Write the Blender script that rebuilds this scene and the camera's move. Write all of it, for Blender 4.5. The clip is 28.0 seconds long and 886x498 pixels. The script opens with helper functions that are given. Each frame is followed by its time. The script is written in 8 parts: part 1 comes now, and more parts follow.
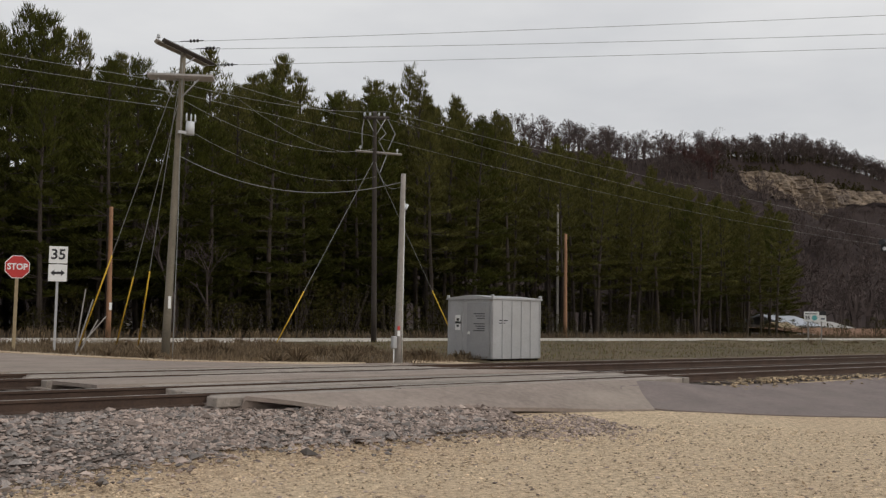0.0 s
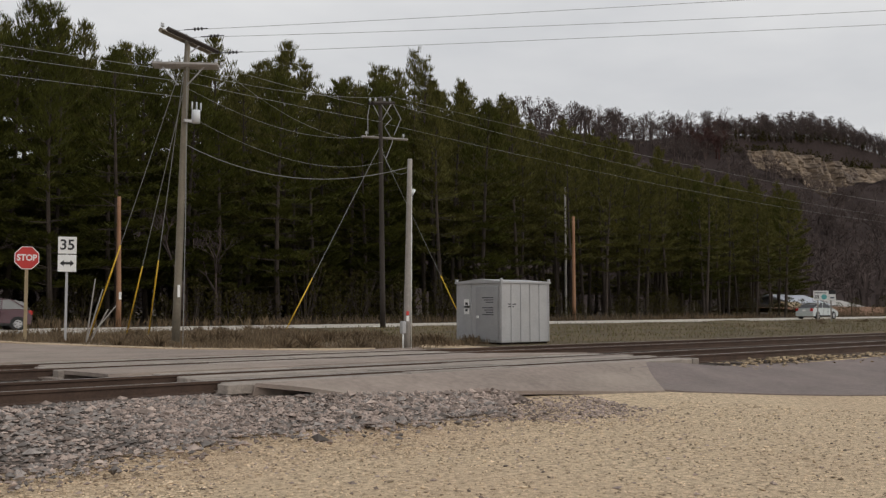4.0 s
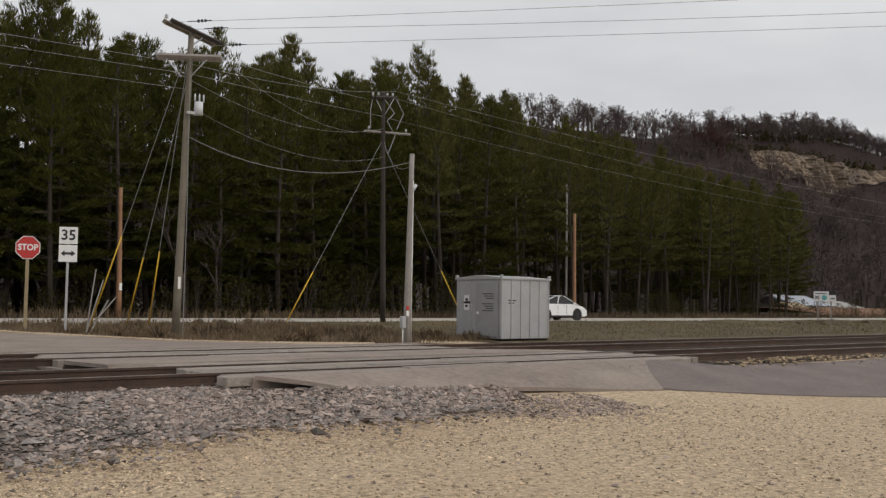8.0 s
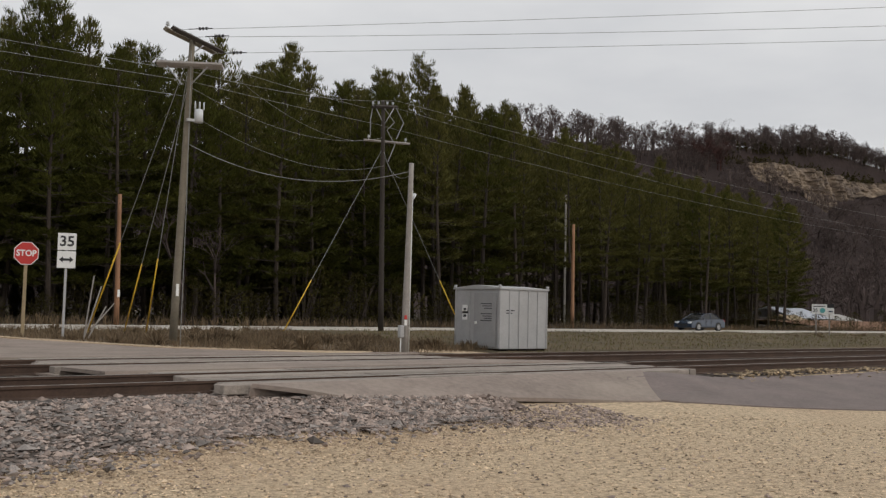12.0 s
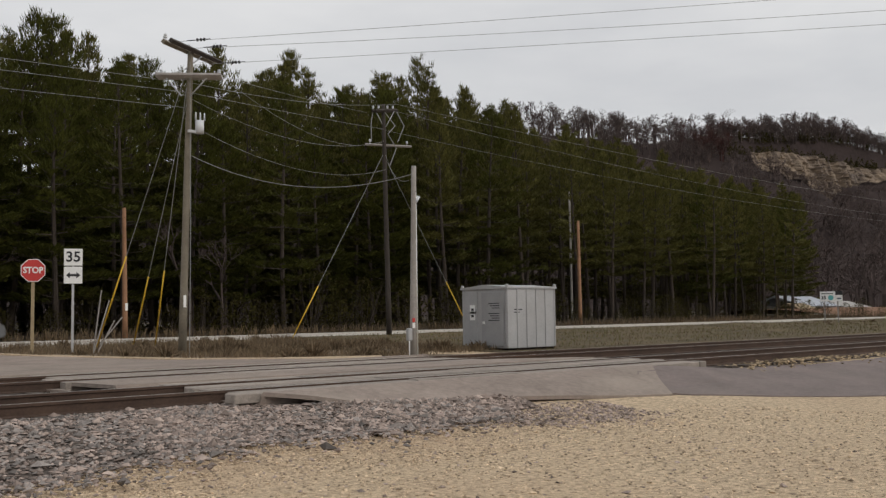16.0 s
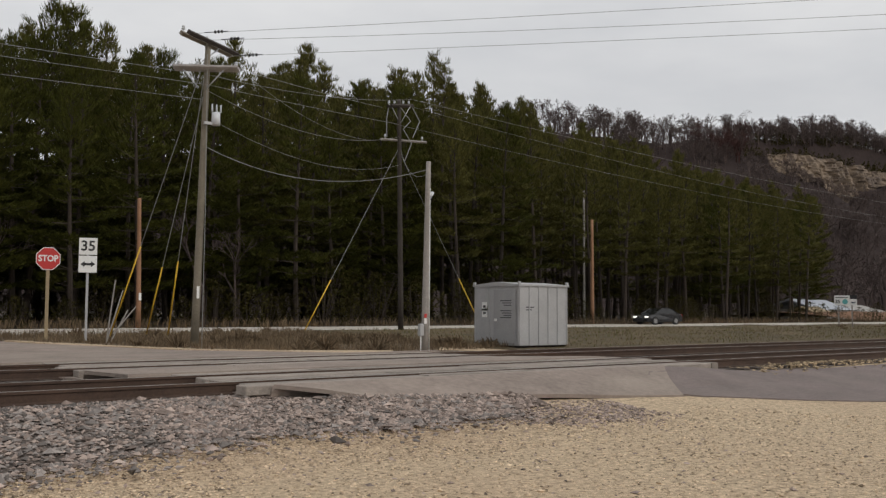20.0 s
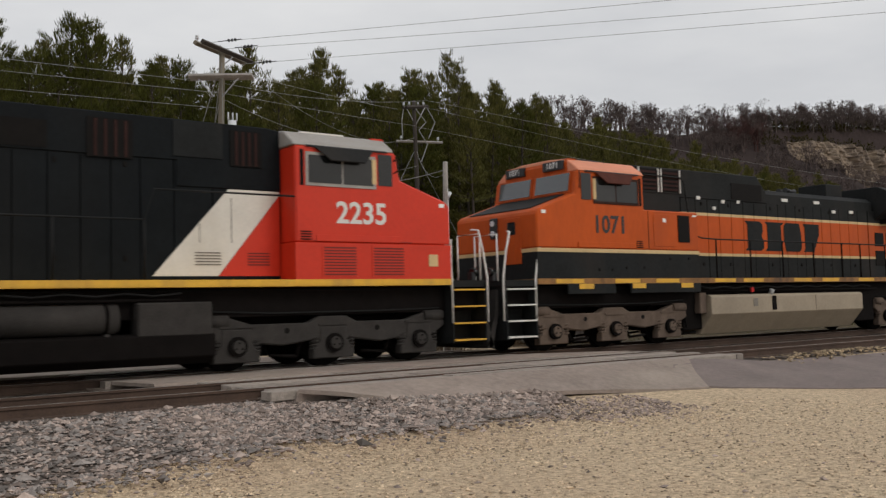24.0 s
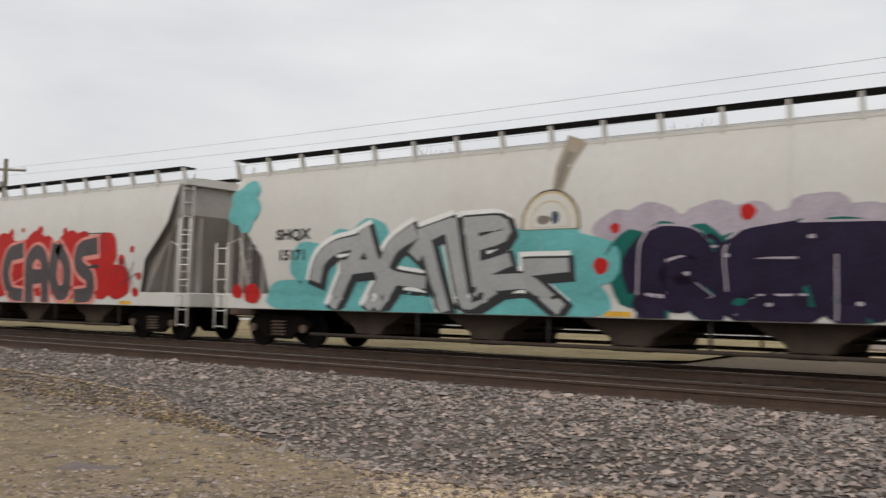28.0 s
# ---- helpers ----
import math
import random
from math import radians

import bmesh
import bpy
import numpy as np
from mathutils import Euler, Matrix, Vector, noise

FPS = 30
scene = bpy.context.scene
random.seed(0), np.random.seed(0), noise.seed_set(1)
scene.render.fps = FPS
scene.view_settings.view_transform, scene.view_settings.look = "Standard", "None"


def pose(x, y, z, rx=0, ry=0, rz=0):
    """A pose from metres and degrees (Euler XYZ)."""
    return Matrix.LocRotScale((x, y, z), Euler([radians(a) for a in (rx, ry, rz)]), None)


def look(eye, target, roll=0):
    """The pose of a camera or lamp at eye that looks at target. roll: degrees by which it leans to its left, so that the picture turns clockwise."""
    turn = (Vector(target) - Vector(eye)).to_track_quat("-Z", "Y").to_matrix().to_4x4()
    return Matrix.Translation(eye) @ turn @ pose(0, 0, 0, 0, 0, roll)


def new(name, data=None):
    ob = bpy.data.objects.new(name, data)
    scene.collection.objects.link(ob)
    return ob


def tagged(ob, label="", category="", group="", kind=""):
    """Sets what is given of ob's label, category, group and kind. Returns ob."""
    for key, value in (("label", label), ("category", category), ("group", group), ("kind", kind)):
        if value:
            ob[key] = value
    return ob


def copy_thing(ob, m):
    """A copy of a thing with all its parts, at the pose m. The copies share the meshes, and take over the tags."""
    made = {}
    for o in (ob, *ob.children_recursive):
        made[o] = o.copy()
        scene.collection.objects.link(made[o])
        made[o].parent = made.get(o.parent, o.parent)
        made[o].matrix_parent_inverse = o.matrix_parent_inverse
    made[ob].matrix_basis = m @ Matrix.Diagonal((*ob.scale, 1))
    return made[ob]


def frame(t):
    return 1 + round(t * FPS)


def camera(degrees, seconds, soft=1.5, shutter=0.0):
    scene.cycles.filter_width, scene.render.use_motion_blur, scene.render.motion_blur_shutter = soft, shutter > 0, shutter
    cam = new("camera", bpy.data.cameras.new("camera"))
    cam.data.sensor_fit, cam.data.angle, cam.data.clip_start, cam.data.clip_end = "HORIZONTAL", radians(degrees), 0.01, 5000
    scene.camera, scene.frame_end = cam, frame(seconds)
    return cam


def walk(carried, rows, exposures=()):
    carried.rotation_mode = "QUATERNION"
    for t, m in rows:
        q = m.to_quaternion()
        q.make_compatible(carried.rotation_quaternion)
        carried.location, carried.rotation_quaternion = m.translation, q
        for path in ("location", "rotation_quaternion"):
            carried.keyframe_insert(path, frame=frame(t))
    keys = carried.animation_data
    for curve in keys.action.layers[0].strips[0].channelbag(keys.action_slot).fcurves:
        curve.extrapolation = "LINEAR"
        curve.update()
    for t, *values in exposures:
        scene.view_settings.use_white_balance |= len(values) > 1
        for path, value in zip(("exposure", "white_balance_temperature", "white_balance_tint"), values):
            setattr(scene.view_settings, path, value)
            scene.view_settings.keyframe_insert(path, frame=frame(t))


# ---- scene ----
# The camera is held by hand at one spot and turns: seconds, yaw, pitch, roll.
EYE = Vector((0, 0, 1.6))
RAIL = 0.54  # height of the railheads
AIMS = [
    (0, -39.57, 4.34, 0.85), (0.5, -39.88, 3.97, 0.90), (1, -38.69, 2.88, 0.44), (1.5, -38.68, 2.59, 0.39),
    (2, -39.48, 2.96, -0.17), (2.5, -39.50, 3.39, -0.05), (3, -39.16, 3.11, -0.31), (3.5, -39.18, 3.28, -0.12),
    (5.5, -38.94, 3.63, 0.18), (6, -38.86, 3.74, 0.26), (6.5, -38.63, 3.40, 0.28), (7, -38.78, 3.12, 0.25),
    (7.5, -38.70, 2.93, 0.06), (8, -39.06, 3.14, 0.81), (8.5, -39.11, 3.28, 0.76), (9, -39.42, 3.34, 0.55),
    (9.5, -39.26, 3.49, 0.57), (10, -39.43, 3.30, 0.68), (10.5, -39.68, 3.37, 0.76), (11, -39.56, 3.48, 0.97),
    (11.5, -39.45, 3.17, 1.15), (12, -39.13, 3.71, 1.31), (12.5, -38.80, 3.60, 1.10), (14.5, -38.71, 3.19, 0.53),
    (15, -38.69, 3.07, 0.25), (15.5, -38.46, 3.04, -0.14), (16, -38.81, 3.80, -0.83), (16.5, -39.05, 3.27, -0.72),
    (17, -39.40, 3.30, -0.76), (17.5, -39.50, 3.85, -0.82), (18, -39.11, 4.44, -0.49), (18.5, -39.06, 4.57, -0.03),
    (19, -39.00, 4.34, 0.14), (19.5, -38.96, 4.08, 0.45), (20, -38.02, 3.57, 0.33), (20.5, -37.82, 3.97, -0.45),
    (21, -37.71, 3.72, -0.63), (21.5, -36.29, 3.16, -0.47), (23.5, -36.78, 3.47, -1.57), (24, -36.84, 3.58, -1.55),
    (24.5, -31.63, 4.60, -1.19), (25, -11.07, 5.29, -0.34), (25.2, -1.38, 5.39, -0.25), 
    (25.5, 14.41, 5.82, -0.17), (25.7, 23.29, 5.66, -0.21), (26, 35.58, 5.72, -0.87), (26.5, 48.88, 5.02, -0.58),
    (27, 53.72, 4.24, 0.57), (27.5, 52.73, 3.45, 1.20), (28, 37.14, 3.49, 1.22),
]


def aim(yaw, pitch, roll):
    y, p = radians(yaw), radians(pitch)
    return look(EYE, EYE + Vector((-math.sin(y) * math.cos(p), math.cos(y) * math.cos(p), math.sin(p))), roll)


cam = camera(49.8, 28.0, soft=1.35, shutter=0.1)
walk(cam, [(t, aim(*a)) for t, *a in AIMS], exposures=[(0, 0.0), (24.3, 0.0), (25.6, 0.12), (28, 0.12)])

# Overcast daylight.
world = bpy.data.worlds.new("overcast_sky")
scene.world = world
world.use_nodes = True
wn, wl = world.node_tree.nodes, world.node_tree.links
wn.clear()
sky = wn.new("ShaderNodeTexSky")
sky.sky_type, sky.sun_disc, sky.sun_elevation, sky.sun_rotation = "NISHITA", False, radians(32), radians(150)
sky.dust_density = 4.0
wash = wn.new("ShaderNodeMixRGB")
wash.inputs[0].default_value = 0.9
wcoord = wn.new("ShaderNodeTexCoord")
wmap = wn.new("ShaderNodeMapping")
wmap.inputs["Scale"].default_value = (1.0, 1.0, 3.2)
wnoise = wn.new("ShaderNodeTexNoise")
wnoise.inputs["Scale"].default_value, wnoise.inputs["Detail"].default_value, wnoise.inputs["Roughness"].default_value = 2.6, 5.0, 0.55
wramp = wn.new("ShaderNodeValToRGB")
wramp.color_ramp.elements[0].position, wramp.color_ramp.elements[0].color = 0.3, (5.72, 5.75, 5.88, 1)
wramp.color_ramp.elements[1].position, wramp.color_ramp.elements[1].color = 0.72, (7.3, 7.25, 7.2, 1)
wback = wn.new("ShaderNodeBackground")
wback.inputs["Strength"].default_value = 0.112
wout = wn.new("ShaderNodeOutputWorld")
wl.new(wcoord.outputs["Generated"], wmap.inputs[0])
wl.new(wmap.outputs[0], wnoise.inputs["Vector"])
wl.new(wnoise.outputs["Fac"], wramp.inputs[0])
wl.new(sky.outputs[0], wash.inputs[1])
wl.new(wramp.outputs[0], wash.inputs[2])
wl.new(wash.outputs[0], wback.inputs[0])
wl.new(wback.outputs[0], wout.inputs[0])
sun = new("sun", bpy.data.lights.new("sun", "SUN"))
sun.data.energy, sun.data.angle, sun.data.color = 0.7, radians(25), (1.0, 0.97, 0.92)
sun.matrix_basis = look((30, -60, 50), (0, 0, 0))

# ---- materials ----
def surface(name, color, rough=0.8, metal=0.0, vary=0.25, scale=6.0, bump=0.0, bump_scale=60.0, second=None, dirt=0.0, dirt_scale=0.0, dirt_color=(0.09, 0.065, 0.045), island=0.0, coat=0.0, spec=0.5, emit=0.0, per_object=0.0, stretch=(1, 1, 1)):
    """A painted, stony or woody surface: base colour with variation at two scales, dirt and fine relief."""
    m = bpy.data.materials.new(name)
    m.use_nodes = True
    n, l = m.node_tree.nodes, m.node_tree.links
    b = n["Principled BSDF"]
    b.inputs["Roughness"].default_value, b.inputs["Metallic"].default_value = rough, metal
    b.inputs["Coat Weight"].default_value, b.inputs["Specular IOR Level"].default_value = coat, spec
    co = n.new("ShaderNodeTexCoord")
    squash = n.new("ShaderNodeMapping")
    squash.inputs["Scale"].default_value = stretch
    l.new(co.outputs["Object"], squash.inputs[0])
    big, fine = n.new("ShaderNodeTexNoise"), n.new("ShaderNodeTexNoise")
    for node, sc, det in ((big, scale, 4), (fine, scale * 9, 3)):
        node.inputs["Scale"].default_value, node.inputs["Detail"].default_value, node.inputs["Roughness"].default_value = sc, det, 0.6
        l.new(squash.outputs[0], node.inputs["Vector"])
    ramp = n.new("ShaderNodeValToRGB")
    c2 = second or tuple(min(1, c * (1 + vary)) for c in color)
    c1 = tuple(c * (1 - vary) for c in color)
    ramp.color_ramp.elements[0].position, ramp.color_ramp.elements[0].color = 0.32, (*c1, 1)
    ramp.color_ramp.elements[1].position, ramp.color_ramp.elements[1].color = 0.68, (*c2, 1)
    mixf = n.new("ShaderNodeMath")
    mixf.operation = "MULTIPLY_ADD"
    mixf.inputs[1].default_value = 0.45
    sub = n.new("ShaderNodeMath")
    sub.operation = "MULTIPLY"
    sub.inputs[1].default_value = 0.55
    l.new(big.outputs["Fac"], sub.inputs[0])
    l.new(fine.outputs["Fac"], mixf.inputs[0])
    l.new(sub.outputs[0], mixf.inputs[2])
    l.new(mixf.outputs[0], ramp.inputs[0])
    col = ramp.outputs[0]
    if island or per_object:
        src = n.new("ShaderNodeNewGeometry").outputs["Random Per Island"] if island else n.new("ShaderNodeObjectInfo").outputs["Random"]
        k = island or per_object
        mr = n.new("ShaderNodeMapRange")
        mr.inputs["To Min"].default_value, mr.inputs["To Max"].default_value = 1 - k, 1 + k
        l.new(src, mr.inputs["Value"])
        hs = n.new("ShaderNodeHueSaturation")
        l.new(col, hs.inputs["Color"])
        l.new(mr.outputs[0], hs.inputs["Value"])
        col = hs.outputs[0]
    if dirt:
        dn = n.new("ShaderNodeTexNoise")
        dn.inputs["Scale"].default_value, dn.inputs["Detail"].default_value = dirt_scale or scale * 0.6, 6
        mp = n.new("ShaderNodeMapping")
        mp.inputs["Scale"].default_value = (1, 1, 0.35)
        mp.inputs["Location"].default_value = (7, 3, 5)
        l.new(co.outputs["Object"], mp.inputs[0])
        l.new(mp.outputs[0], dn.inputs["Vector"])
        dr = n.new("ShaderNodeMapRange")
        dr.inputs["From Min"].default_value, dr.inputs["From Max"].default_value = 0.45, 0.75
        dr.inputs["To Min"].default_value, dr.inputs["To Max"].default_value = 0.0, dirt
        l.new(dn.outputs["Fac"], dr.inputs["Value"])
        mx = n.new("ShaderNodeMixRGB")
        mx.inputs[2].default_value = (*dirt_color, 1)
        l.new(dr.outputs[0], mx.inputs[0])
        l.new(col, mx.inputs[1])
        col = mx.outputs[0]
    l.new(col, b.inputs["Base Color"])
    if emit:
        b.inputs["Emission Color"].default_value, b.inputs["Emission Strength"].default_value = (*color, 1), emit
    if bump:
        bn = n.new("ShaderNodeTexNoise")
        bn.inputs["Scale"].default_value, bn.inputs["Detail"].default_value = bump_scale, 3
        l.new(co.outputs["Object"], bn.inputs["Vector"])
        bp = n.new("ShaderNodeBump")
        bp.inputs["Strength"].default_value, bp.inputs["Distance"].default_value = min(1, bump), 0.02
        l.new(bn.outputs["Fac"], bp.inputs["Height"])
        l.new(bp.outputs[0], b.inputs["Normal"])
    return m


M = {}
